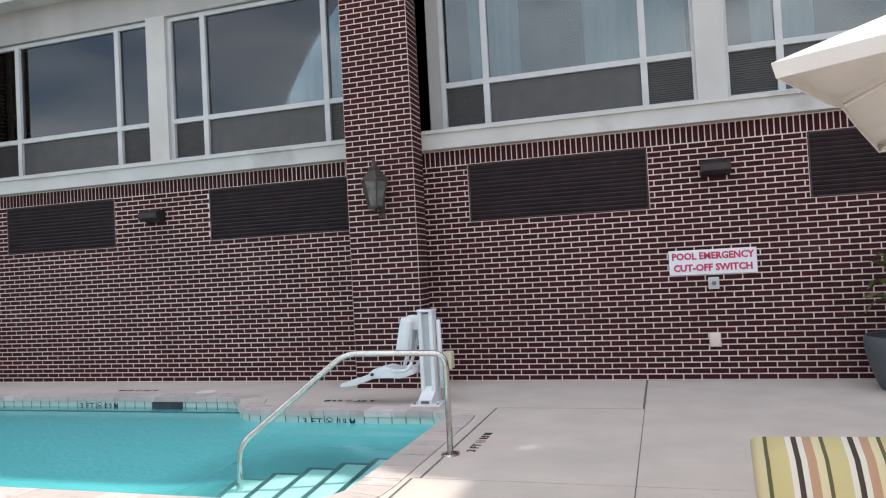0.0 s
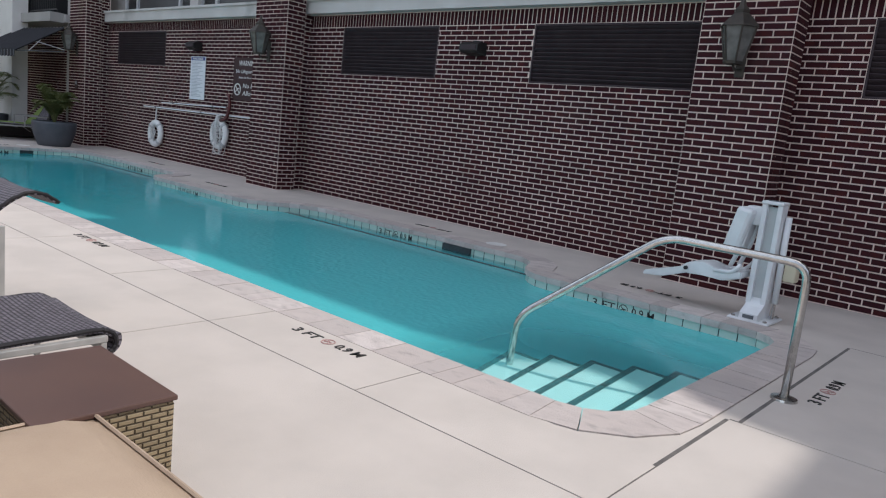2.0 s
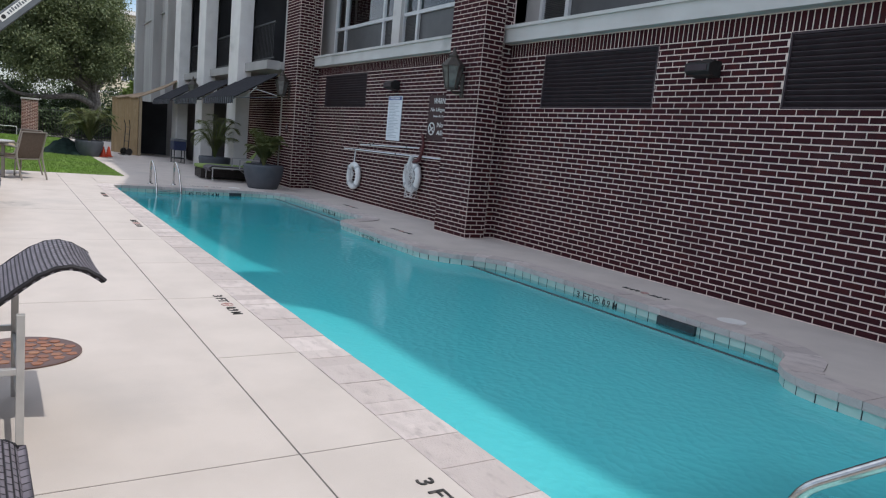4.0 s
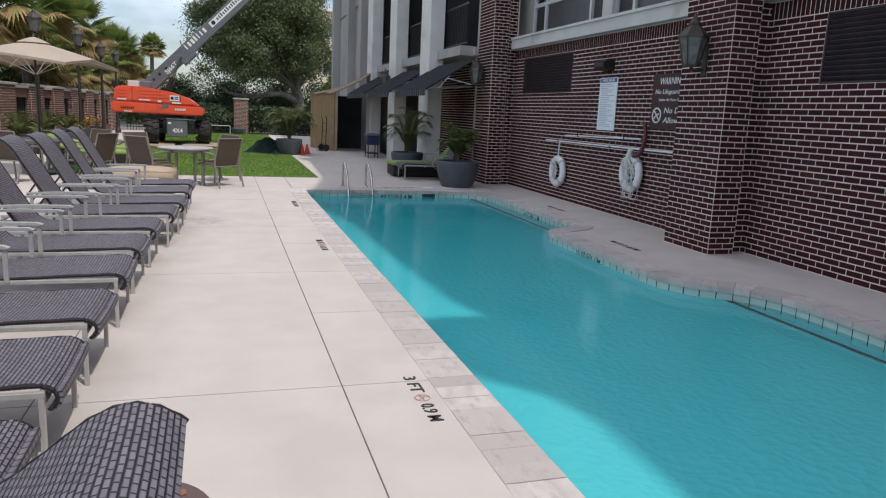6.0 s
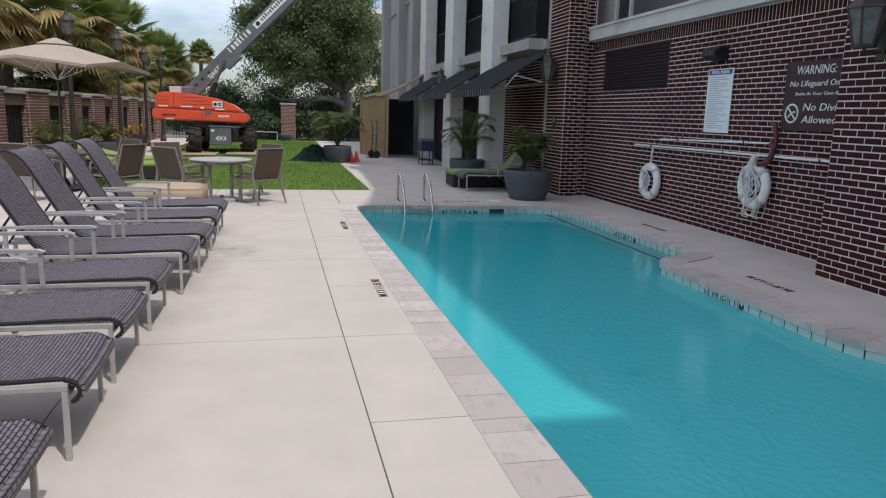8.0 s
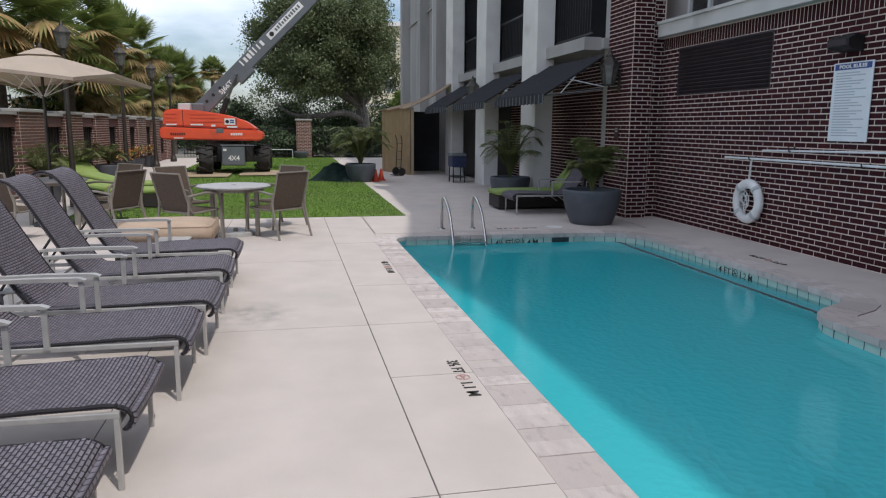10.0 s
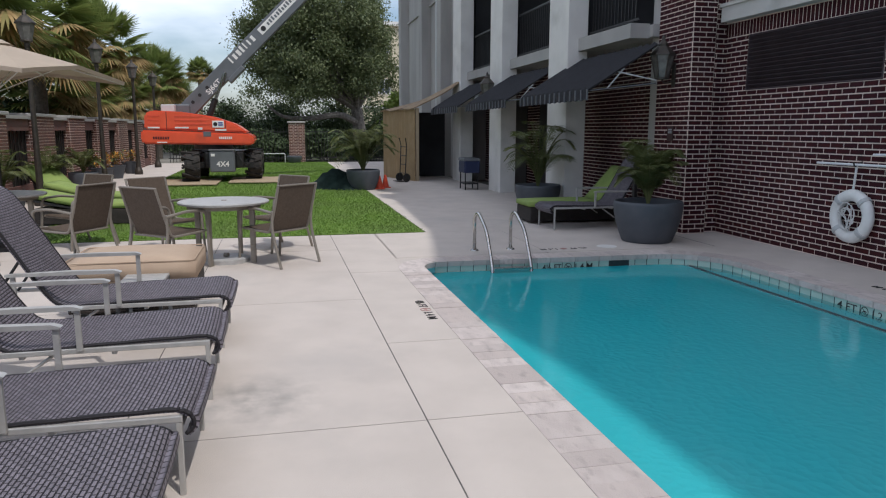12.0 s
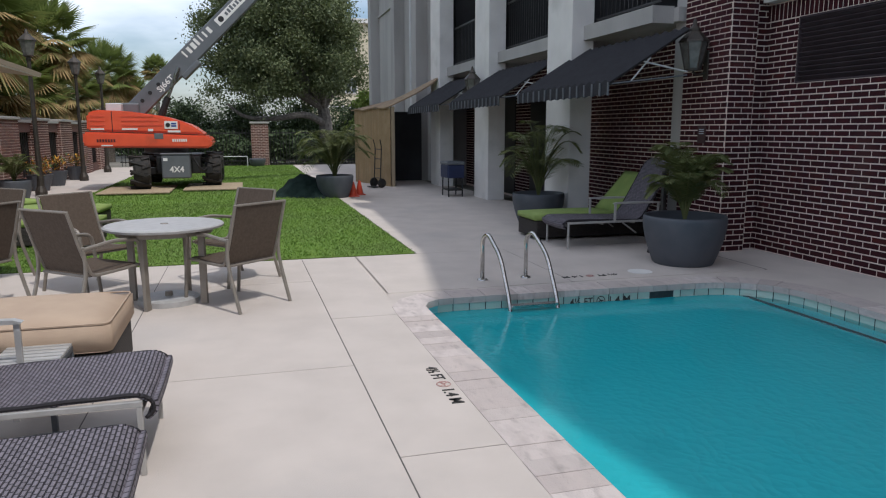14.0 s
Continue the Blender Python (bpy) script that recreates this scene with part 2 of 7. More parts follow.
M_flower = material("yellow_flowers", (0.45, 0.24, 0.04), 0.7, random_mix=[(0.55, 0.29, 0.03), (0.40, 0.15, 0.03), (0.10, 0.14, 0.04), (0.08, 0.11, 0.035)])
M_bamboo = material("bamboo_reed", (0.36, 0.25, 0.13), 0.75, random_mix=[(0.30, 0.20, 0.10), (0.40, 0.28, 0.15), (0.34, 0.25, 0.14), (0.26, 0.18, 0.10)],
                    color2=(0.30, 0.21, 0.11), scale=4)
M_tarp = material("reed_roof", (0.34, 0.245, 0.15), 0.85, color2=(0.24, 0.17, 0.11), scale=5, bump=0.6, bump_scale=80)
M_cone = material("cone_orange", (0.72, 0.08, 0.03), 0.5, color2=(0.62, 0.07, 0.03), scale=8)
M_blue = material("cooler_blue", (0.012, 0.022, 0.075), 0.5, color2=(0.010, 0.018, 0.06), scale=5)
M_cream = material("cream_stucco", (0.62, 0.55, 0.40), 0.85, color2=(0.56, 0.50, 0.37), scale=0.8)
M_glass_far = material("far_window_glass", (0.05, 0.07, 0.09), 0.1, color2=(0.07, 0.09, 0.11), scale=1.0)
M_mosaic = material("mosaic_stone", (0.25, 0.10, 0.05), 0.5, random_mix=[(0.30, 0.12, 0.055), (0.22, 0.085, 0.045), (0.35, 0.17, 0.085)])
M_wood_board = material("plywood", (0.42, 0.33, 0.22), 0.85, color2=(0.34, 0.26, 0.17), scale=4, stretch=(1, 8, 1))
M_net = material("dark_tarp", (0.010, 0.018, 0.016), 0.95, spec=0.1, color2=(0.02, 0.035, 0.03), scale=6)
M_lamp_glass = material("lantern_glass", (0.17, 0.165, 0.155), 0.22, color2=(0.10, 0.098, 0.09), scale=9)


def let_light_through(m, share, color):
    n, l = m.node_tree.nodes, m.node_tree.links
    tl, mx = n.new("ShaderNodeBsdfTranslucent"), n.new("ShaderNodeMixShader")
    tl.inputs[0].default_value = (*color, 1)
    mx.inputs[0].default_value = share
    l.new(n["Principled BSDF"].outputs[0], mx.inputs[1])
    l.new(tl.outputs[0], mx.inputs[2])
    l.new(mx.outputs[0], n["Material Output"].inputs["Surface"])


let_light_through(M_oak_leaf, 0.22, (0.11, 0.14, 0.04))
let_light_through(M_palm_leaf, 0.30, (0.20, 0.26, 0.07))
let_light_through(M_palm_dry, 0.20, (0.30, 0.19, 0.07))
let_light_through(M_frond, 0.25, (0.16, 0.19, 0.05))
let_light_through(M_bright_leaf, 0.30, (0.20, 0.28, 0.06))


def weave_material(name, dark, light, across, along, gap=0.25):
    """Woven resin strands: rows along one way, bobbing over and under."""
    m = bpy.data.materials.new(name)
    m.use_nodes = True
    n, l = m.node_tree.nodes, m.node_tree.links
    b = n["Principled BSDF"]
    b.inputs["Roughness"].default_value = 0.62
    b.inputs["Specular IOR Level"].default_value = 0.3
    uv = n.new("ShaderNodeUVMap")
    br = n.new("ShaderNodeTexBrick")
    br.inputs["Scale"].default_value = 1.0
    br.inputs["Brick Width"].default_value = across
    br.inputs["Row Height"].default_value = along
    br.inputs["Mortar Size"].default_value = along * gap
    br.inputs["Mortar Smooth"].default_value = 1.0
    br.inputs["Color1"].default_value = (*light, 1)
    br.inputs["Color2"].default_value = (*[c * 0.72 for c in light], 1)
    br.inputs["Mortar"].default_value = (*dark, 1)
    l.new(uv.outputs["UV"], br.inputs["Vector"])
    l.new(br.outputs["Color"], b.inputs["Base Color"])
    bp = n.new("ShaderNodeBump")
    bp.inputs["Strength"].default_value = 1.0
    bp.inputs["Distance"].default_value = 0.006
    bp.invert = True
    l.new(br.outputs["Fac"], bp.inputs["Height"])
    l.new(bp.outputs[0], b.inputs["Normal"])
    return m


M_weave = weave_material("woven_resin_grey", (0.020, 0.018, 0.021), (0.212, 0.190, 0.218), 0.042, 0.0190, 0.24)
M_weave_tan = weave_material("woven_resin_tan", (0.07, 0.05, 0.03), (0.40, 0.31, 0.19), 0.05, 0.017)
M_weave_dark = weave_material("woven_resin_dark", (0.012, 0.010, 0.009), (0.06, 0.05, 0.045), 0.05, 0.017)


def stripe_material(name):
    """Printed upright stripes on cloth."""
    m = bpy.data.materials.new(name)
    m.use_nodes = True
    n, l = m.node_tree.nodes, m.node_tree.links
    b = n["Principled BSDF"]
    b.inputs["Roughness"].default_value = 0.9
    tc = n.new("ShaderNodeTexCoord")
    sp = n.new("ShaderNodeSeparateXYZ")
    mu = n.new("ShaderNodeMath")
    mu.operation = 'MULTIPLY'
    mu.inputs[1].default_value = 7.5
    fr = n.new("ShaderNodeMath")
    fr.operation = 'FRACT'
    cr = n.new("ShaderNodeValToRGB")
    cr.color_ramp.interpolation = 'CONSTANT'
    tones = [(0.0, (0.50, 0.42, 0.20)), (0.26, (0.62, 0.57, 0.48)), (0.36, (0.05, 0.035, 0.022)), (0.46, (0.62, 0.57, 0.48)),
             (0.56, (0.42, 0.25, 0.15)), (0.72, (0.58, 0.50, 0.30)), (0.86, (0.10, 0.085, 0.04)), (0.93, (0.50, 0.42, 0.20))]
    e = cr.color_ramp.elements
    while len(e) < len(tones):
        e.new(0.5)
    for i, (p, c) in enumerate(tones):
        e[i].position, e[i].color = p, (*c, 1)
    l.new(tc.outputs["Object"], sp.inputs[0])
    l.new(sp.outputs["X"], mu.inputs[0])
    l.new(mu.outputs[0], fr.inputs[0])
    l.new(fr.outputs[0], cr.inputs[0])
    l.new(cr.outputs[0], b.inputs["Base Color"])
    return m


def canvas_material(name, color, glow):
    """Sunlit cloth that lets some light through."""
    m = material(name, color, 0.85, color2=tuple(c * 0.92 for c in color), scale=3, bump=0.2, bump_scale=200)
    n, l = m.node_tree.nodes, m.node_tree.links
    tl = n.new("ShaderNodeBsdfTranslucent")
    tl.inputs[0].default_value = (*color, 1)
    mx = n.new("ShaderNodeMixShader")
    mx.inputs[0].default_value = glow
    l.new(n["Principled BSDF"].outputs[0], mx.inputs[1])
    l.new(tl.outputs[0], mx.inputs[2])
    l.new(mx.outputs[0], n["Material Output"].inputs["Surface"])
    return m


M_canvas_beige = canvas_material("umbrella_canvas_beige", (0.52, 0.43, 0.34), 0.2)
M_canvas_white = canvas_material("umbrella_canvas_white", (0.70, 0.68, 0.64), 0.02)
# Greyer copy of the white canvas, with the underside's shade in its colour
M_canvas_shaded = canvas_material("umbrella_canvas_shaded", (0.40, 0.385, 0.365), 0.01)
M_hook = material("dark_red_plastic", (0.10, 0.015, 0.015), 0.45, color2=(0.07, 0.012, 0.012), scale=8)
M_stripe = stripe_material("striped_cloth")


def glass_material(name, tint, gloss_rough=0.02, clear=0.75):
    m = bpy.data.materials.new(name)
    m.use_nodes = True
    n, l = m.node_tree.nodes, m.node_tree.links
    n.remove(n["Principled BSDF"])
    tr = n.new("ShaderNodeBsdfTransparent")
    tr.inputs[0].default_value = (*tint, 1)
    gl = n.new("ShaderNodeBsdfGlossy")
    gl.inputs["Roughness"].default_value = gloss_rough
    fr = n.new("ShaderNodeFresnel")
    fr.inputs["IOR"].default_value = 1.9
    mx = n.new("ShaderNodeMixShader")
    l.new(fr.outputs[0], mx.inputs[0])
    l.new(tr.outputs[0], mx.inputs[1])
    l.new(gl.outputs[0], mx.inputs[2])
    l.new(mx.outputs[0], n["Material Output"].inputs["Surface"])
    return m


M_glass = glass_material("window_glass", (0.62, 0.72, 0.75))


def water_material():
    """Slightly cloudy turquoise pool water with small ripples."""
    m = bpy.data.materials.new("pool_water")
    m.use_nodes = True
    n, l = m.node_tree.nodes, m.node_tree.links
    b = n["Principled BSDF"]
    b.inputs["Roughness"].default_value = 0.9
    b.inputs["Specular IOR Level"].default_value = 0.0
    tr = n.new("ShaderNodeBsdfTransparent")
    tr.inputs[0].default_value = (0.66, 0.95, 0.96, 1)
    gl = n.new("ShaderNodeBsdfGlossy")
    gl.inputs["Roughness"].default_value = 0.04
    # light gathered by the ripples inside the cloudy water
    vo = n.new("ShaderNodeTexVoronoi")
    vo.inputs["Scale"].default_value = 20.0
    vo.inputs["Randomness"].default_value = 1.0
    bp2 = n.new("ShaderNodeBump")
    bp2.inputs["Strength"].default_value = 0.30
    bp2.inputs["Distance"].default_value = 0.05
    l.new(vo.outputs["Distance"], bp2.inputs["Height"])
    l.new(bp2.outputs[0], b.inputs["Normal"])
    tc = n.new("ShaderNodeTexCoord")
    ns = n.new("ShaderNodeTexNoise")
    ns.inputs["Scale"].default_value = 3.0
    ns.inputs["Detail"].default_value = 3.0
    n2 = n.new("ShaderNodeTexNoise")
    n2.inputs["Scale"].default_value = 16.0
    n2.inputs["Distortion"].default_value = 1.0
    ad = n.new("ShaderNodeMath")
    ad.operation = 'ADD'
    bp = n.new("ShaderNodeBump")
    bp.inputs["Strength"].default_value = 0.07
    bp.inputs["Distance"].default_value = 0.02
    warp = n.new("ShaderNodeTexNoise")
    warp.inputs["Scale"].default_value = 2.5
    wmix = n.new("ShaderNodeMixRGB")
    wmix.inputs[0].default_value = 0.18
    l.new(tc.outputs["Object"], warp.inputs["Vector"])
    l.new(tc.outputs["Object"], wmix.inputs[1])
    l.new(warp.outputs["Color"], wmix.inputs[2])
    l.new(wmix.outputs[0], vo.inputs["Vector"])
    l.new(tc.outputs["Object"], ns.inputs["Vector"])
    l.new(tc.outputs["Object"], n2.inputs["Vector"])
    l.new(ns.outputs["Fac"], ad.inputs[0])
    l.new(n2.outputs["Fac"], ad.inputs[1])
    l.new(ad.outputs[0], bp.inputs["Height"])
    l.new(bp.outputs[0], gl.inputs["Normal"])
    fr = n.new("ShaderNodeFresnel")
    fr.inputs["IOR"].default_value = 1.33
    l.new(bp.outputs[0], fr.inputs["Normal"])
    m1 = n.new("ShaderNodeMixShader")
    m1.inputs[0].default_value = 0.42
    # clearness set by position, for light passing shallow water over steps and benches
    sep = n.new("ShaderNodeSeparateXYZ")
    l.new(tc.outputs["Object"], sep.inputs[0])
    # base colour painted darker towards the far end, as light lost in deep water
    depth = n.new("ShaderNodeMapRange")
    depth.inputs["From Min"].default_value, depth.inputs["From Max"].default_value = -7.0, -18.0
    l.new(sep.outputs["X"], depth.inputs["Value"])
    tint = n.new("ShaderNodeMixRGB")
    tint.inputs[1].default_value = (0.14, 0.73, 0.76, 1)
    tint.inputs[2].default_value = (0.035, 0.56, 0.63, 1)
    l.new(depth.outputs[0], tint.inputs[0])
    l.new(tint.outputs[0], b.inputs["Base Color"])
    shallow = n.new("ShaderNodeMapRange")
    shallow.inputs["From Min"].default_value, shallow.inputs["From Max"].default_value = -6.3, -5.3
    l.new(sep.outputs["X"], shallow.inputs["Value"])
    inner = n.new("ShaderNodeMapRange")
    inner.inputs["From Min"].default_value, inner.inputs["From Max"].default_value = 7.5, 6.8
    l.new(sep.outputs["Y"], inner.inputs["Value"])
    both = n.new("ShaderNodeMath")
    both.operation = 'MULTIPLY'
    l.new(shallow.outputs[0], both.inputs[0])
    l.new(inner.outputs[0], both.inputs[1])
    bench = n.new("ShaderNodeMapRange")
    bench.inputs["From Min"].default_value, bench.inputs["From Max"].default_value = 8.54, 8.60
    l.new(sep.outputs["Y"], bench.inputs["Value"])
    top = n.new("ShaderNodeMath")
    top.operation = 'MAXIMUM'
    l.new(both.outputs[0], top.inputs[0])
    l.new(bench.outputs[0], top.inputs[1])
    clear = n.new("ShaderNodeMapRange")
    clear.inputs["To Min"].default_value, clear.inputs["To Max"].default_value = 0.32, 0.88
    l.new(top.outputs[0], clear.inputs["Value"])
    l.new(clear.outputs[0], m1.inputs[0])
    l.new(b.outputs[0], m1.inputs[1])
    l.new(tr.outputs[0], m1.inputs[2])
    m2 = n.new("ShaderNodeMixShader")
    l.new(fr.outputs[0], m2.inputs[0])
    l.new(m1.outputs[0], m2.inputs[1])
    l.new(gl.outputs[0], m2.inputs[2])
    l.new(m2.outputs[0], n["Material Output"].inputs["Surface"])
    return m


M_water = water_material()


# ---- builders ----
def part(name, bm, mat, parent=None, label="", smooth=False):
    """One mesh object from a bmesh, under a thing or a part."""
    me = bpy.data.meshes.new(name)
    bmesh.ops.recalc_face_normals(bm, faces=bm.faces)
    if smooth:
        for f in bm.faces:
            f.smooth = True
    bm.to_mesh(me)
    bm.free()
    me.materials.append(mat)
    ob = new(name, me)
    if parent:
        ob.parent = parent
    if label:
        ob["label"] = label
    return ob


def thing(name, m, label, category, group="", kind=""):
    ob = new(name)
    ob.empty_display_size = 0.1
    ob.matrix_basis = m
    return tagged(ob, label, category, group, kind)


def box(bm, x0, x1, y0, y1, z0, z1, bevel=0.0, turn=None):
    m = Matrix.Translation(((x0 + x1) / 2, (y0 + y1) / 2, (z0 + z1) / 2)) @ Matrix.Diagonal((x1 - x0, y1 - y0, z1 - z0, 1))
    if turn is not None:
        m = turn @ m
    r = bmesh.ops.create_cube(bm, size=1, matrix=m)
    if bevel:
        es = list({e for v in r["verts"] for e in v.link_edges})
        bmesh.ops.bevel(bm, geom=es, offset=bevel, segments=2, affect='EDGES', profile=0.5)
    return bm


def boxes(*dims, bevel=0.0):
    bm = bmesh.new()
    for d in dims:
        box(bm, *d, bevel=bevel)
    return bm


def lathe(bm, profile, seg=24, centre=(0, 0), flat=1.0):
    """A turned body from (radius, z) pairs."""
    rings = []
    for r, z in profile:
        rings.append([bm.verts.new((centre[0] + r * math.cos(2 * math.pi * i / seg), centre[1] + flat * r * math.sin(2 * math.pi * i / seg), z)) for i in range(seg)])
    for a, b in zip(rings, rings[1:]):
        for i in range(seg):
            bm.faces.new((a[i], a[(i + 1) % seg], b[(i + 1) % seg], b[i]))
    bm.faces.new(rings[0][::-1])
    bm.faces.new(rings[-1])
    return bm


def tube(bm, pts, r, seg=8, r_end=None):
    """A round bar along points."""
    pts = [Vector(p) for p in pts]
    rings = []
    up = Vector((0, 0, 1))
    for i, p in enumerate(pts):
        d = (pts[min(i + 1, len(pts) - 1)] - pts[max(i - 1, 0)]).normalized()
        a = d.cross(up)
        if a.length < 1e-3:
            a = d.cross(Vector((0, 1, 0)))
        a.normalize()
        b = d.cross(a)
        rr = r if r_end is None else r + (r_end - r) * i / (len(pts) - 1)
        rings.append([bm.verts.new(p + rr * (math.cos(2 * math.pi * k / seg) * a + math.sin(2 * math.pi * k / seg) * b)) for k in range(seg)])
    for q, w in zip(rings, rings[1:]):
        best = min(range(seg), key=lambda s: (w[s].co - q[0].co).length)
        for k in range(seg):
            bm.faces.new((q[k], q[(k + 1) % seg], w[(k + 1 + best) % seg], w[(k + best) % seg]))
    bm.faces.new(rings[0][::-1])
    bm.faces.new(rings[-1])
    return bm


def smooth_path(pts, steps=6):
    """Points of a rounded run through the given ones."""
    P = [Vector(p) for p in pts]
    out = []
    for i in range(len(P) - 1):
        p0, p1, p2, p3 = P[max(i - 1, 0)], P[i], P[i + 1], P[min(i + 2, len(P) - 1)]
        for s in range(steps):
            t = s / steps
            out.append(0.5 * ((2 * p1) + (p2 - p0) * t + (2 * p0 - 5 * p1 + 4 * p2 - p3) * t * t + (3 * p1 - p0 - 3 * p2 + p3) * t ** 3))
    return out + [P[-1]]


def bent(pts, r=0.08, steps=5):
    """Straight runs with rounded bends."""
    P = [Vector(p) for p in pts]
    out = [P[0]]
    for a, b, c in zip(P, P[1:], P[2:]):
        u, v = (a - b), (c - b)
        q = min(r, u.length * 0.45, v.length * 0.45)
        s, e = b + u.normalized() * q, b + v.normalized() * q
        for k in range(steps + 1):
            t = k / steps
            out.append((1 - t) ** 2 * s + 2 * t * (1 - t) * b + t * t * e)
    return out + [P[-1]]


def prism(bm, pts, z0, z1):
    lo = [bm.verts.new((x, y, z0)) for x, y in pts]
    hi = [bm.verts.new((x, y, z1)) for x, y in pts]
    n = len(pts)
    for i in range(n):
        bm.faces.new((lo[i], lo[(i + 1) % n], hi[(i + 1) % n], hi[i]))
    bm.faces.new(hi)
    bm.faces.new(lo[::-1])
    return bm


def strip(name, profile, x0, x1, thick, mat, parent, label="", nx=2, sag=0.0):
    """A sheet with thickness that follows a profile of (y, z) from x0 to x1, with its length laid out in metres."""
    bm = bmesh.new()
    uv = bm.loops.layers.uv.new("UVMap")
    P = [Vector((0, y, z)) for y, z in profile]
    dist = [0.0]
    for a, b in zip(P, P[1:]):
        dist.append(dist[-1] + (b - a).length)
    top, bot = [], []
    for i, p in enumerate(P):
        d = (P[min(i + 1, len(P) - 1)] - P[max(i - 1, 0)]).normalized()
        nn = Vector((0, -d.z, d.y))
        if nn.z < 0 and abs(d.z) < 0.9:
            nn = -nn
        rt, rb = [], []
        for k in range(nx + 1):
            f = k / nx
            x = x0 + (x1 - x0) * f
            dz = -sag * math.sin(math.pi * f)
            rt.append(bm.verts.new((x, p.y, p.z + dz)))
            rb.append(bm.verts.new((x, p.y - nn.y * thick, p.z + dz - nn.z * thick)))
        top.append(rt)
        bot.append(rb)
    coords = {}
    for i in range(len(P)):
        for k in range(nx + 1):
            coords[top[i][k]] = coords[bot[i][k]] = ((x1 - x0) * k / nx, dist[i])
    for i in range(len(P) - 1):
        for k in range(nx):
            bm.faces.new((top[i][k], top[i][k + 1], top[i + 1][k + 1], top[i + 1][k]))
            bm.faces.new((bot[i][k], bot[i + 1][k], bot[i + 1][k + 1], bot[i][k + 1]))
        bm.faces.new((top[i][0], top[i + 1][0], bot[i + 1][0], bot[i][0]))
        bm.faces.new((top[i][nx], bot[i][nx], bot[i + 1][nx], top[i + 1][nx]))
    for i in (0, len(P) - 1):
        for k in range(nx):
            bm.faces.new((top[i][k], bot[i][k], bot[i][k + 1], top[i][k + 1]))
    for f in bm.faces:
        for lp in f.loops:
            lp[uv].uv = coords[lp.vert]
    return part(name, bm, mat, parent, label, smooth=False)


def woven_box(name, x0, x1, y0, y1, z0, z1, mat, parent, label="", bevel=0.012):
    """A box with its faces laid out in metres, for woven panels."""
    bm = bmesh.new()
    box(bm, x0, x1, y0, y1, z0, z1, bevel=bevel)
    uv = bm.loops.layers.uv.new("UVMap")
    for f in bm.faces:
        n = f.normal
        for lp in f.loops:
            c = lp.vert.co
            if abs(n.z) > 0.7:
                lp[uv].uv = (c.x, c.y)
            elif abs(n.x) > abs(n.y):
                lp[uv].uv = (c.y, c.z)
            else:
                lp[uv].uv = (c.x, c.z)
    return part(name, bm, mat, parent, label)


def cushion(bm, x0, x1, y0, y1, z0, z1, turn=None, puff=0.03):
    """A stuffed cushion: rounded edges and a domed top."""
    nx = ny = 8
    grids = []
    for sgn in (1, -1):
        g = []
        for i in range(nx + 1):
            row = []
            for j in range(ny + 1):
                u, v = 2 * i / nx - 1, 2 * j / ny - 1
                k = (1 - abs(u) ** 4) * (1 - abs(v) ** 4)
                h = (z1 - z0) / 2 * (0.72 + 0.28 * k ** 0.5) + (puff * k if sgn > 0 else 0)
                p = Vector(((x0 + x1) / 2 + u * (x1 - x0) / 2, (y0 + y1) / 2 + v * (y1 - y0) / 2, (z0 + z1) / 2 + sgn * h))
                row.append(bm.verts.new(turn @ p if turn is not None else p))
            g.append(row)
        grids.append(g)
    a, b = grids
    for i in range(nx):
        for j in range(ny):
            bm.faces.new((a[i][j], a[i + 1][j], a[i + 1][j + 1], a[i][j + 1]))
            bm.faces.new((b[i][j], b[i][j + 1], b[i + 1][j + 1], b[i + 1][j]))
    ring_a = [a[i][0] for i in range(nx)] + [a[nx][j] for j in range(ny)] + [a[i][ny] for i in range(nx, 0, -1)] + [a[0][j] for j in range(ny, 0, -1)]
    ring_b = [b[i][0] for i in range(nx)] + [b[nx][j] for j in range(ny)] + [b[i][ny] for i in range(nx, 0, -1)] + [b[0][j] for j in range(ny, 0, -1)]
    for i in range(len(ring_a)):
        j = (i + 1) % len(ring_a)
        bm.faces.new((ring_a[i], ring_a[j], ring_b[j], ring_b[i]))
    return bm


def lettering(name, text, size, m, mat, parent=None, label="", width=None, depth=0.002, shear=0.0, bold=0.0):
    """Flat letters as a mesh, read along the local x axis and centred."""
    cu = bpy.data.curves.new(name, 'FONT')
    cu.body, cu.size, cu.extrude, cu.align_x, cu.align_y, cu.shear, cu.offset = text, size, depth, 'CENTER', 'CENTER', shear, bold
    cu.resolution_u = 2
    tmp = bpy.data.objects.new(name, cu)
    scene.collection.objects.link(tmp)
    bpy.context.view_layer.update()
    me = bpy.data.meshes.new_from_object(tmp.evaluated_get(bpy.context.evaluated_depsgraph_get()))
    bpy.data.objects.remove(tmp)
    me.materials.clear()
    me.materials.append(mat)
    if width:
        xs = [v.co.x for v in me.vertices]
        k = width / (max(xs) - min(xs))
        for v in me.vertices:
            v.co.x *= k
    ob = new(name, me)
    ob.matrix_basis = m
    if parent:
        ob.parent = parent
    if label:
        ob["label"] = label
    return ob


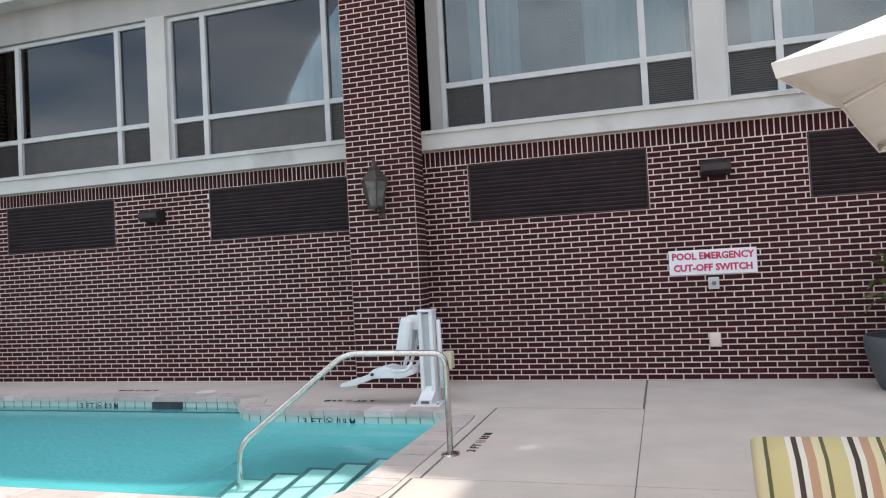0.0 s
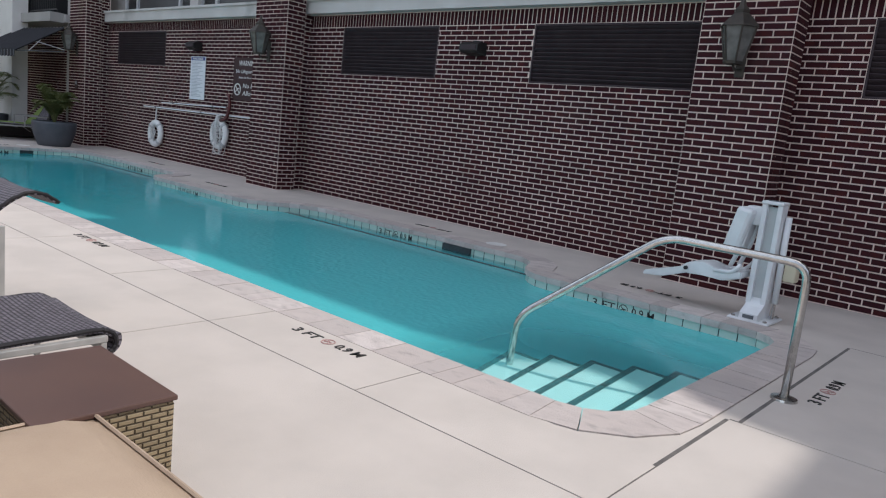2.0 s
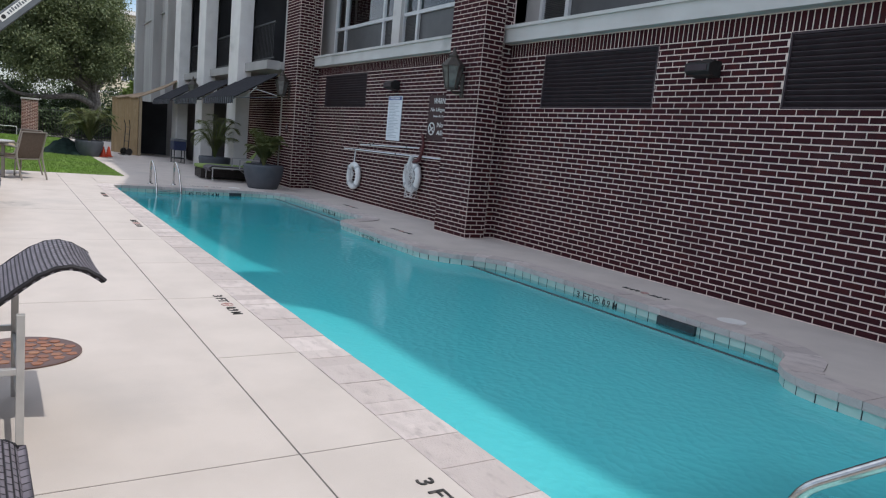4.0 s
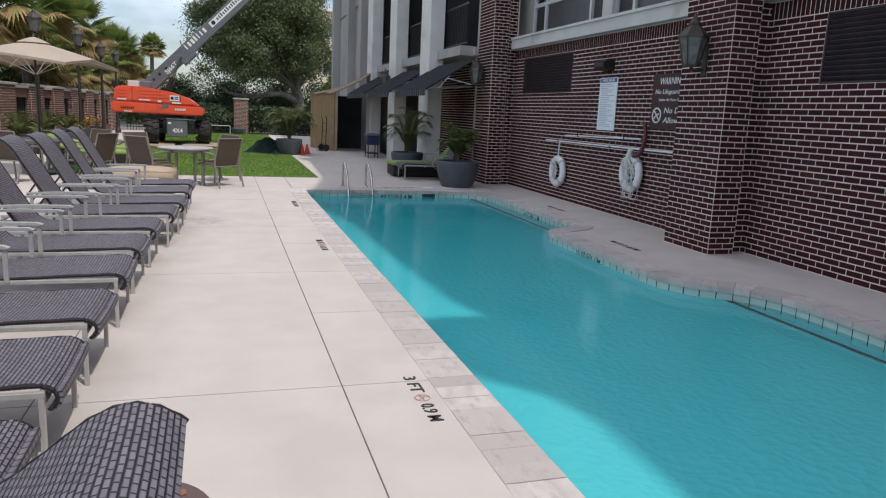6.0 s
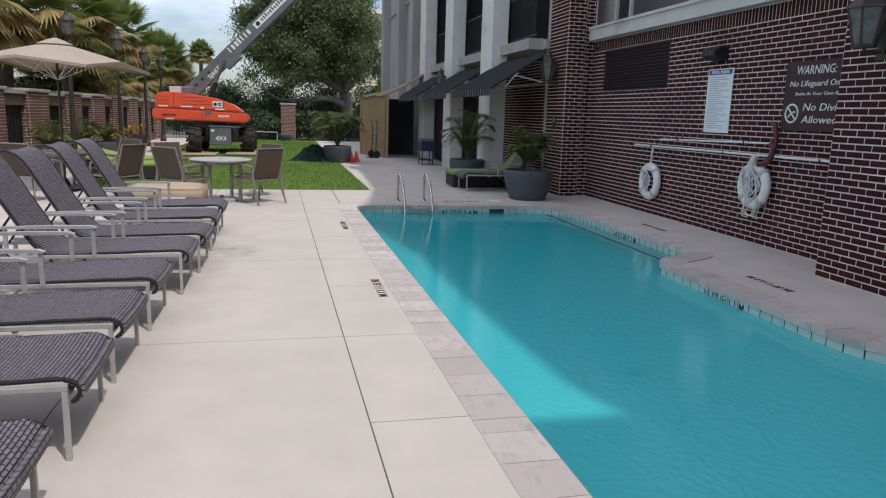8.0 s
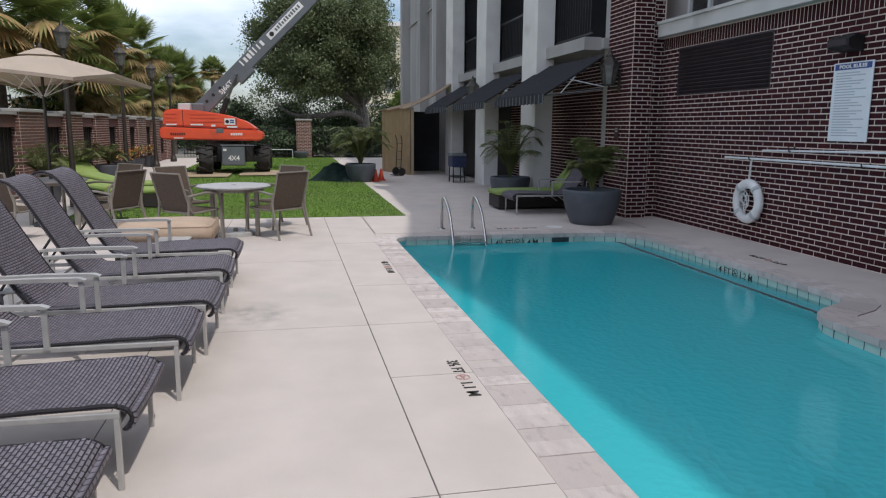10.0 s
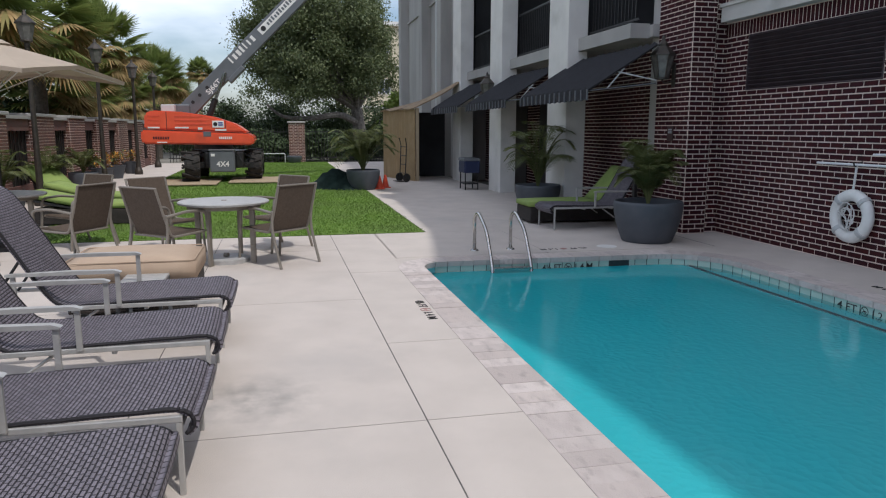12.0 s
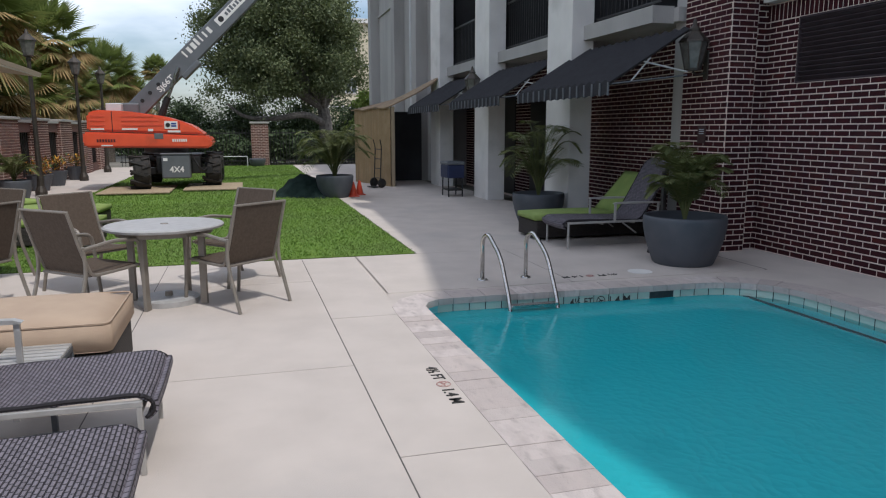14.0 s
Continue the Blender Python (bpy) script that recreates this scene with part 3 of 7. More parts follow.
def split_letters(ob):
    """Each character of a word as a piece of its own."""
    bm = bmesh.new()
    bm.from_mesh(ob.data)
    left, groups = set(bm.verts), []
    while left:
        seed = left.pop()
        todo, isl = [seed], {seed}
        while todo:
            v = todo.pop()
            for e in v.link_edges:
                o = e.other_vert(v)
                if o in left:
                    left.discard(o)
                    isl.add(o)
                    todo.append(o)
        groups.append(isl)
    spans_ = sorted(((min(v.co.x for v in g), max(v.co.x for v in g), g) for g in groups), key=lambda q: q[0])
    merged = []
    for a, b, g in spans_:
        if merged and a < merged[-1][1] - 0.2 * (b - a):
            merged[-1] = (merged[-1][0], max(b, merged[-1][1]), merged[-1][2] | g)
        else:
            merged.append((a, b, g))
    for a, b, g in merged:
        sub = bmesh.new()
        idx = {v: sub.verts.new(v.co) for v in g}
        for f in bm.faces:
            if f.verts[0] in g:
                sub.faces.new([idx[v] for v in f.verts])
        me = bpy.data.meshes.new("figure")
        sub.to_mesh(me)
        sub.free()
        me.materials.append(ob.data.materials[0])
        o = new("figure", me)
        o.parent, o.matrix_basis = ob.parent, ob.matrix_basis.copy()
    bm.free()
    bpy.data.objects.remove(ob)


def mesh_from(name, verts, faces, mat, parent=None, kind="", label=""):
    me = bpy.data.meshes.new(name)
    me.from_pydata(verts, [], faces)
    me.update()
    me.materials.append(mat)
    ob = new(name, me)
    if parent:
        ob.parent = parent
    return tagged(ob, label, "", "", kind)


# ---- brickwork ----
COURSE, BRICK, MJ, PROUD = 0.0677, 0.2032, 0.0142, 0.004
BRICK_MESHES = {}


def brick_mesh(length, height, mat):
    key = (round(length, 3), round(height, 3), mat.name)
    if key not in BRICK_MESHES:
        bm = bmesh.new()
        l, h, c = length / 2, height / 2, 0.002
        back = [bm.verts.new(p) for p in ((-l, 0.004, -h), (l, 0.004, -h), (l, 0.004, h), (-l, 0.004, h))]
        mid = [bm.verts.new(p) for p in ((-l, -PROUD + 0.001, -h), (l, -PROUD + 0.001, -h), (l, -PROUD + 0.001, h), (-l, -PROUD + 0.001, h))]
        top = [bm.verts.new(p) for p in ((-l + c, -PROUD, -h + c), (l - c, -PROUD, -h + c), (l - c, -PROUD, h - c), (-l + c, -PROUD, h - c))]
        for a, b in ((back, mid), (mid, top)):
            for i in range(4):
                bm.faces.new((a[i], a[(i + 1) % 4], b[(i + 1) % 4], b[i]))
        bm.faces.new(top)
        bmesh.ops.recalc_face_normals(bm, faces=bm.faces)
        me = bpy.data.meshes.new("brick")
        bm.to_mesh(me)
        bm.free()
        me.materials.append(mat)
        BRICK_MESHES[key] = me
    return BRICK_MESHES[key]


def brick_layout(length, z0, z1, holes=(), shift=0, course=COURSE):
    """Running bond on a face: (centre along, centre up, length, height)."""
    out = []
    rows = int(round((z1 - z0) / course))
    for r in range(rows):
        zc = z0 + (r + 0.5) * course
        spans = [(0.0, length)]
        for h0, h1, hz0, hz1 in holes:
            if hz0 < zc < hz1:
                spans = [q for a, b in spans for q in ((a, min(b, h0)), (max(a, h1), b)) if q[1] - q[0] > 0.03]
        off = BRICK / 2 * ((r + shift) % 2)
        for a, b in spans:
            k = math.floor((a - off) / BRICK)
            while True:
                s, e = off + k * BRICK, off + (k + 1) * BRICK
                k += 1
                if s >= b - 0.02:
                    break
                s, e = max(s, a), min(e, b)
                if e - s < 0.03:
                    continue
                out.append(((s + e) / 2, zc, e - s - MJ, course - MJ))
    return out


def lay_bricks(face, layout, parent, near, mat_one, mat_field, budget=300):
    """Bricks on a face given by its matrix (x along, -y outward). Those inside near(x, z) are single pieces, the rest one field."""
    singles, rest = [], []
    for b in layout:
        (singles if near(b[0], b[1]) and len(singles) < budget else rest).append(b)
    verts, faces = [], []
    for x, z, l, h in rest:
        i = len(verts)
        j = 0.0012 * math.sin(x * 37.0 + z * 91.0)
        for px, py, pz in ((-1, 0.004, -1), (1, 0.004, -1), (1, 0.004, 1), (-1, 0.004, 1), (-1, -PROUD + j, -1), (1, -PROUD + j, -1), (1, -PROUD + j, 1), (-1, -PROUD + j, 1)):
            verts.append(face @ Vector((x + px * l / 2, py, z + pz * h / 2)))
        faces += [(i + 4, i + 5, i + 6, i + 7), (i, i + 1, i + 5, i + 4), (i + 1, i + 2, i + 6, i + 5), (i + 2, i + 3, i + 7, i + 6), (i + 3, i, i + 4, i + 7)]
    if rest:
        mesh_from("brick_field", verts, faces, mat_field, parent, "stuff")
    return [(face, b, parent, mat_one) for b in singles]


PENDING = []


def lay_pending():
    """The single bricks, last of all."""
    for face, (x, z, l, h), parent, mat in PENDING:
        ob = new("brick", brick_mesh(l, h, mat))
        ob.parent = parent
        ob.matrix_basis = face @ Matrix.Translation((x, 0.0012 * math.sin(x * 37 + z * 91), z))


def wall_face(x, y, z, turn):
    """Matrix of a face: local x along it, local -y out of it."""
    return pose(x, y, z, 0, 0, turn)


# ---- pool, deck and ground ----
from mathutils.geometry import tessellate_polygon


def rounded(corners, steps=6):
    """A closed outline from (x, y, radius) corners."""
    out = []
    n = len(corners)
    for i in range(n):
        a, b, c = Vector(corners[i - 1][:2]), Vector(corners[i][:2]), Vector(corners[(i + 1) % n][:2])
        r = corners[i][2]
        u, v = (a - b).normalized(), (c - b).normalized()
        s, e = b + u * r, b + v * r
        for k in range(steps + 1):
            t = k / steps
            w = 0.55
            p = (1 - t) ** 3 * s + 3 * t * (1 - t) ** 2 * s.lerp(b, w) + 3 * t * t * (1 - t) * e.lerp(b, w) + t ** 3 * e
            out.append((p.x, p.y))
    return out


def resample(pts, step):
    """Even points round a closed outline."""
    P = [Vector(p) for p in pts]
    P.append(P[0])
    lens = [(b - a).length for a, b in zip(P, P[1:])]
    total = sum(lens)
    n = int(round(total / step))
    out, i, acc = [], 0, 0.0
    for k in range(n):
        d = total * k / n
        while acc + lens[i] < d:
            acc += lens[i]
            i += 1
        out.append(P[i].lerp(P[i + 1], (d - acc) / max(lens[i], 1e-9)))
    return out


def offset(pts, d):
    n = len(pts)
    out = []
    for i in range(n):
        t = (Vector(pts[(i + 1) % n]) - Vector(pts[i - 1])).normalized()
        out.append(Vector(pts[i]) + d * Vector((t.y, -t.x)))
    return out


POOL = rounded([(-4.34, 5.36, 0.35), (-4.34, 8.17, 0.30), (-6.90, 8.17, 0.30), (-7.18, 8.90, 0.34), (-11.28, 8.90, 0.40), (-11.75, 8.17, 0.40),
                (-14.80, 8.17, 0.25), (-15.12, 8.90, 0.25), (-19.40, 8.90, 0.70), (-19.50, 5.30, 0.30)])
EDGE = resample(POOL, 0.155)
OUTER = offset(EDGE, 0.27)
WATER_Z = -0.125


def sheet(name, outer, hole, z, mat, kind="structure", label="", category=""):
    rings = [[Vector((x, y, z)) for x, y in outer]]
    if hole:
        rings.append([Vector((p[0], p[1], z)) for p in hole])
    verts = [v for r in rings for v in r]
    tris = tessellate_polygon(rings)
    bm = bmesh.new()
    vs = [bm.verts.new(v) for v in verts]
    for t in tris:
        bm.faces.new([vs[i] for i in t])
    bmesh.ops.recalc_face_normals(bm, faces=bm.faces)
    if sum(f.normal.z * f.calc_area() for f in bm.faces) < 0:
        for f in bm.faces:
            f.normal_flip()
    me = bpy.data.meshes.new(name)
    bm.to_mesh(me)
    bm.free()
    me.materials.append(mat)
    return tagged(new(name, me), label, category, "", kind)


M_earth = material("bare_ground", (0.22, 0.20, 0.17), 0.95, color2=(0.16, 0.15, 0.12), scale=0.4, bump=0.4, bump_scale=20)
sheet("ground", [(-900, -900), (900, -900), (900, 900), (-900, 900)], OUTER, -0.055, M_earth, label="bare ground round the pool terrace", category="ground")
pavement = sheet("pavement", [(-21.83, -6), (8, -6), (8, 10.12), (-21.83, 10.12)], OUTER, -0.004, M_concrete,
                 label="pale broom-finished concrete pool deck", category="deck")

# slabs with open joints
near_cuts = [-21.83, -20.55, -17.86, -15.12, -12.50, -9.62, -6.73, -4.01, -1.2, 1.6, 4.4, 8.0]
lane_cuts = [-21.83, -19.05, -16.50, -15.12, -13.93, -12.50, -11.10, -9.62, -8.1, -6.73, -5.37, -4.01]
slab_rects = []
for a, b in zip(near_cuts, near_cuts[1:]):
    slab_rects += [(a, b, 3.0, 4.575), (a, b, 0.4, 3.0), (a, b, -6.0, 0.4)]
for a, b in zip(lane_cuts, lane_cuts[1:]):
    slab_rects.append((a, b, 4.575, 5.12))
slab_rects += [(-4.01, -2.5, 4.575, 5.98), (-2.5, 0.4, 4.575, 5.98), (0.4, 8, 4.575, 5.98), (-3.95, -2.5, 5.98, 8.4), (-2.5, 0.4, 5.98, 10.1), (0.4, 8, 5.98, 10.1),
               (-21.83, -19.82, 5.10, 7.0), (-21.83, -19.82, 7.0, 9.3),
               (-25.6, -21.83, 5.87, 9.3), (-29.4, -25.6, 5.87, 9.3), (-33.2, -29.4, 5.87, 9.3), (-45.0, -33.2, 5.87, 9.0),
               (-28, -21.83, -6.0, 0.3), (-34, -28, -1.6, 0.3), (-40, -34, -1.6, 0.3), (-45, -40, -1.6, 0.3)]
G = 0.004


def askew(bm):
    """The long joint beside the pool runs a little off square to the wall."""
    for v in bm.verts:
        if 4.4 < v.co.y < 5.0 and v.co.x < -4.0:
            v.co.y += 0.0075 * (v.co.x + 8.5)
    return bm


for x0, x1, y0, y1 in slab_rects:
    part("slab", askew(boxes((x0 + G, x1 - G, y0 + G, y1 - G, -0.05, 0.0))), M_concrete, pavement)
jb = bmesh.new()
for x0, x1, y0, y1 in slab_rects:
    box(jb, x0 - 0.02, x0 + 0.02, y0, y1, -0.04, -0.0025)
    if abs(y1 - 5.12) > 0.01:
        box(jb, x0, x1, y1 - 0.02, y1 + 0.02, -0.04, -0.0028)
part("joint_filler", askew(jb), M_joint, pavement)

# coping stones, each with an eased nose over the water
coping = thing("coping", Matrix(), "weathered pale stone coping round the pool", "coping", kind="structure")
rng = random.Random(4)
i = 0
while i < len(EDGE):
    k = rng.choice((1, 1, 2))
    k = min(k, len(EDGE) - i)
    ids = [(i + j) % len(EDGE) for j in range(k + 1)]
    inner = [EDGE[j] + (EDGE[j] - OUTER[j]) * 0.10 for j in ids]
    outr = [OUTER[j] for j in ids]
    poly = inner + outr[::-1]
    c = sum(poly, Vector((0, 0))) / len(poly)
    poly = [c + (p - c) * 0.978 for p in poly]
    z1 = 0.0022 + rng.random() * 0.003
    bm = bmesh.new()
    prism(bm, [(p.x, p.y) for p in poly], -0.055, z1)
    part("coping_stone", bm, M_stone, coping)
    i += k

# basin
basin = thing("pool_basin", Matrix(), "plastered pool basin with shallow benches, the water's tint in its colour", "pool", kind="structure")
bm = bmesh.new()
lo = [bm.verts.new((p.x, p.y, -0.75)) for p in EDGE]
hi = [bm.verts.new((p.x, p.y, -0.05)) for p in EDGE]
for a in range(len(EDGE)):
    b = (a + 1) % len(EDGE)
    bm.faces.new((lo[a], hi[a], hi[b], lo[b]))
part("basin_wall", bm, M_plaster, basin)
fl = sheet("basin_floor", [(p.x, p.y) for p in EDGE], None, -0.75, M_plaster, kind="")
fl.parent = basin
for x0, x1 in ((-11.50, -7.05), (-19.42, -14.98)):
    part("bench", boxes((x0 + 0.05, x1 - 0.05, 8.63, 8.93, -0.74, -0.158)), M_plaster, basin)
    part("bench_edge", boxes((x0 + 0.05, x1 - 0.05, 8.588, 8.626, -0.215, -0.1232)), M_tile_dark, basin, "black tile edge")
for s in range(5):
    xn, xf, yf, z = -4.56 - 0.2175 * s, -4.68 - 0.245 * s, 6.90 - 0.14 * s, -0.130 - 0.010 * s
    bm = bmesh.new()
    prism(bm, [(xn, 5.36), (-4.36, 5.36), (-4.36, yf), (xf, yf)], -0.75 - 0.002 * s, z)
    part("step", bm, M_step, basin)
    bm = bmesh.new()
    prism(bm, [(xn - 0.004, 5.36), (xn + 0.042, 5.36), (xf + 0.042, yf + 0.004), (xf - 0.004, yf + 0.004)], z - 0.03, z + 0.003)
    part("step_edge", bm, M_tile_dark, basin, "black tile edge")
    part("step_edge", boxes((xf, xf + 0.245, yf - 0.035, yf + 0.005, z - 0.03, z + 0.004)), M_tile_dark, basin, "black tile edge")
for x, y in ((-19.0, 6.72), (-17.7, 6.66), (-13.4, 7.3), (-10.6, 8.3)):
    part("floor_drain", lathe(bmesh.new(), [(0.12, -0.75), (0.12, -0.735), (0.09, -0.73)], 16, (x, y)), M_tile_dark, basin)
for x, y0 in ((-8.36, 8.87), (-19.43, 7.85)):
    if x > -10:
        part("skimmer", boxes((x - 0.22, x + 0.22, y0 - 0.012, y0 + 0.06, -0.145, -0.06)), M_tile_dark, basin, "dark skimmer mouth")
    else:
        part("skimmer", boxes((x - 0.06, x + 0.01, y0 - 0.22, y0 + 0.22, -0.16, -0.05)), M_tile_dark, basin, "dark skimmer mouth")
tile_me = {}
n_tiles = 0
for a in range(len(EDGE)):
    p, q = EDGE[a], EDGE[(a + 1) % len(EDGE)]
    if (p.y < 5.6 and q.y < 5.6) or n_tiles > 290:
        continue
    n_tiles += 1
    d = q - p
    L = round(d.length - 0.010, 3)
    if L not in tile_me:
        t = boxes((-L / 2, L / 2, -0.004, 0.008, -0.075, 0.075))
        m = bpy.data.meshes.new("waterline_tile")
        t.to_mesh(m)
        t.free()
        m.materials.append(M_tile)
        tile_me[L] = m
    ob = new("waterline_tile", tile_me[L])
    ob.parent = basin
    mid = (p + q) / 2
    ob.matrix_basis = pose(mid.x, mid.y, -0.127, 0, 0, math.degrees(math.atan2(d.y, d.x)))
grout = bmesh.new()
for p in EDGE:
    if p.y > 5.6:
        gx, gy = (0.0095, 0.0024) if abs(p.x + 19.46) < 0.07 or abs(p.x + 4.34) < 0.05 else (0.0024, 0.0095)
        box(grout, p.x - gx, p.x + gx, p.y - gy, p.y + gy, -0.195, -0.056)
tagged(part("tile_grout", grout, M_tile_dark, basin, "dark grout between waterline tiles"), kind="stuff")
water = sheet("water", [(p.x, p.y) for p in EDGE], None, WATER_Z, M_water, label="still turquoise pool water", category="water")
water.visible_shadow = False


def depth_mark(feet, metres, m, size=0.105, mat=M_black_paint, name="depth_marking", label="black painted depth marking on the deck", parent=None):
    t = thing(name, m, label, "marking") if parent is None else None
    if parent is None:
        holder = t
        base = Matrix()
    else:
        holder = parent
        base = m
    w1 = lettering("figure", feet, size, base @ pose(-0.19, 0, 0), mat, holder, width=0.235 if len(feet) < 6 else 0.27, bold=0.0006)
    w2 = lettering("figure", metres, size, base @ pose(0.205, 0, 0), mat, holder, width=0.215, bold=0.0006)
    split_letters(w1)
    split_letters(w2)
    bm = bmesh.new()
    pts = [(0.042 * math.cos(a * math.pi / 8), 0.042 * math.sin(a * math.pi / 8), 0) for a in range(17)]
    tube(bm, pts, 0.004, 4)
    tube(bm, [(-0.03, 0.03, 0), (0.03, -0.03, 0)], 0.004, 4)
    tube(bm, [(-0.025, -0.012, 0), (0.0, 0.005, 0), (0.026, 0.0, 0)], 0.005, 4)
    ob = part("no_diving_symbol", bm, M_red_paint if parent is None else M_black_paint, holder, "round no diving symbol")
    ob.matrix_basis = base @ pose(0.012, 0.004, 0)
    return t


for x, f, mm in ((-6.04, "3 FT", "0.9 M"), (-9.38, "3 FT", "0.9 M"), (-13.86, "3\u00bd FT", "1.1 M"), (-17.38, "4\u00bd FT", "1.4 M")):
    depth_mark(f, mm, pose(x, 4.965, 0.003))
depth_mark("3 FT", "0.9 M", pose(-3.78, 7.0, 0.003, 0, 0, 90))
depth_mark("4\u00bd FT", "1.4 M", pose(-20.02, 7.3, 0.003, 0, 0, -90))
for x, y, f, mm in ((-5.75, 8.72, "3 FT", "0.9 M"), (-9.2, 9.36, "3 FT", "0.9 M"), (-13.6, 8.74, "3\u00bd FT", "1.1 M"), (-17.0, 9.40, "4 FT", "1.2 M")):
    depth_mark(f, mm, pose(x, y, 0.003, 0, 0, 180))
for x, y, f, mm in ((-5.75, 8.17, "3 FT", "0.9 M"), (-9.45, 8.90, "3 FT", "0.9 M"), (-13.5, 8.17, "3\u00bd FT", "1.1 M"), (-16.9, 8.90, "4 FT", "1.2 M")):
    depth_mark(f, mm, pose(x, y - 0.008, -0.118, 90, 0, 0), parent=basin, size=0.10)
depth_mark("4\u00bd FT", "1.4 M", pose(-19.445 + 0.008, 7.1, -0.118, 90, 0, 88.4), parent=basin, size=0.10)

# ---- brick wall with louvers ----
WALL_Y, WALL_TOP = 10.10, 41 * COURSE
LOUVERS = [(-20.52, -18.20), (-12.26, -10.15), (-8.47, -6.25), (-4.58, -2.36), (-0.62, 1.55)]
LZ0, LZ1 = 30 * COURSE, 41 * COURSE
wall_north = thing("wall_north", Matrix(), "dark purple-brown brick wall with pale mortar", "wall", kind="structure")
X0, X1 = -21.60, 8.0
bm = bmesh.new()
box(bm, X0, X1, WALL_Y, WALL_Y + 0.3, -0.05, LZ0)
xs = [X0] + [v for l in LOUVERS for v in l] + [X1]
for a, b in zip(xs[::2], xs[1::2]):
    box(bm, a, b, WALL_Y, WALL_Y + 0.3, LZ0, LZ1)
box(bm, X0, X1, WALL_Y, WALL_Y + 0.3, LZ1, 3.0)
part("mortar_bed", bm, M_mortar, wall_north)
face = wall_face(X0, WALL_Y, 0, 0)
lay = brick_layout(X1 - X0, 0, WALL_TOP, [(a - X0, b - X0, LZ0, LZ1) for a, b in LOUVERS])
PENDING += lay_bricks(face, lay, wall_north, lambda x, z: -9.9 < x + X0 < -6.9 and z < 1.75, M_brick, M_brick_far)
soldiers = []
k = X0
while k < X1 - 0.05:
    soldiers.append((k - X0 + COURSE / 2, LZ1 + 0.1015, COURSE - MJ, 0.2032 - MJ))
    k += COURSE
PENDING += lay_bricks(face, soldiers, wall_north, lambda x, z: -11.5 < x + X0 < -6.2, M_brick, M_brick_far, 90)


def louver(x0, x1):
    w, h = x1 - x0, LZ1 - LZ0
    t = thing("wall_louver", pose((x0 + x1) / 2, WALL_Y, LZ0), "black metal ventilation louver set in brickwork", "louver", "wall louvers")
    a = w / 2
    part("louver_frame", boxes((-a, a, -0.004, 0.08, 0, 0.022), (-a, a, -0.004, 0.08, h - 0.022, h), (-a, -a + 0.02, -0.004, 0.08, 0.022, h - 0.022),
                               (a - 0.02, a, -0.004, 0.08, 0.022, h - 0.022)), M_louver, t)
    part("backing", boxes((-a, a, 0.085, 0.1, 0, h)), M_iron, t)
    n = 13
    for i in range(n):
        z = 0.025 + (h - 0.05) * (i + 0.5) / n
        bm = bmesh.new()
        box(bm, -a + 0.021, a - 0.021, -0.035, 0.035, -0.005, 0.005, turn=pose(0, 0.035, z, -42))
        part("slat", bm, M_louver, t)
    return t


for a, b in LOUVERS:
    louver(a, b)

# ---- pilasters ----
PILASTERS = [(-21.85, -20.92), (-13.91, -13.00), (-6.01, -5.11), (1.89, 2.79)]
PIL_Y, PIL_NECK, TOP = 9.50, 9.86, 12.6
for (a, b), near_z, bud in zip(PILASTERS, (2.2, 2.4, 2.4, 0.0), (110, 110, 110, 0)):
    p = thing("pilaster", pose(a, PIL_Y, 0), "tall projecting dark brick pilaster against the wall", "pilaster", "brick pilasters", "structure")
    w = b - a
    # The last, unseen pilaster is cut short to keep its shadow off the steps
    top = TOP if a < 0 else 10.4
    part("mortar_bed", boxes((0.001, w - 0.001, 0.001, PIL_NECK - PIL_Y, -0.05, top), (0.12, w - 0.12, PIL_NECK - PIL_Y, 0.62, -0.05, top)), M_mortar, p)
    hgt = int(6.0 / COURSE) * COURSE
    for f, ln, sh, nz, bu in ((wall_face(0, 0, 0, 0), w, 0, near_z, bud), (wall_face(w, 0, 0, 90), PIL_NECK - PIL_Y, 1, near_z, bud // 2),
                              (wall_face(0, PIL_NECK - PIL_Y, 0, -90), PIL_NECK - PIL_Y, 1, 0, 0),
                              (wall_face(w - 0.12, PIL_NECK - PIL_Y, 0, 90), 0.24, 0, 0, 0), (wall_face(0.12, 0.60, 0, -90), 0.24, 0, 0, 0)):
        PENDING += lay_bricks(f, brick_layout(ln, 0, hgt, shift=sh), p, lambda x, z, nz=nz: z < nz, M_brick, M_brick_far, bu)

# ---- upper storeys over the wall ----
spans = [(-20.95, -13.80), (-13.10, -5.90), (-5.22, 2.00), (2.68, 8.0)]
for lvl, zb in enumerate((2.985, 6.035, 9.085)):
    for x0, x1 in spans:
        beam = thing("sill_beam", Matrix(), "weathered white-painted concrete sill beam", "beam", "sill beams", "structure")
        part("beam_body", boxes((x0, x1, 9.94, 10.45, zb, zb + 0.20)), M_sill_paint, beam)
        cap = bmesh.new()
        prism(cap, [(0, 0), (0.40, 0), (0.40, 0.09), (0.05, 0.055), (0, 0.045)], x0, x1)
        for v in cap.verts:
            v.co = Vector((v.co.z, 9.91 + v.co.x, zb + 0.20 + v.co.y))
        part("sill_cap", cap, M_sill_paint, beam)
    part_top = boxes((-20.95, 8, 10.3, 10.6, zb + 2.52, zb + 3.05))
    tagged(part("lintel_beam", part_top, M_grey_conc), "grey concrete lintel beam above windows", "beam", "", "structure")


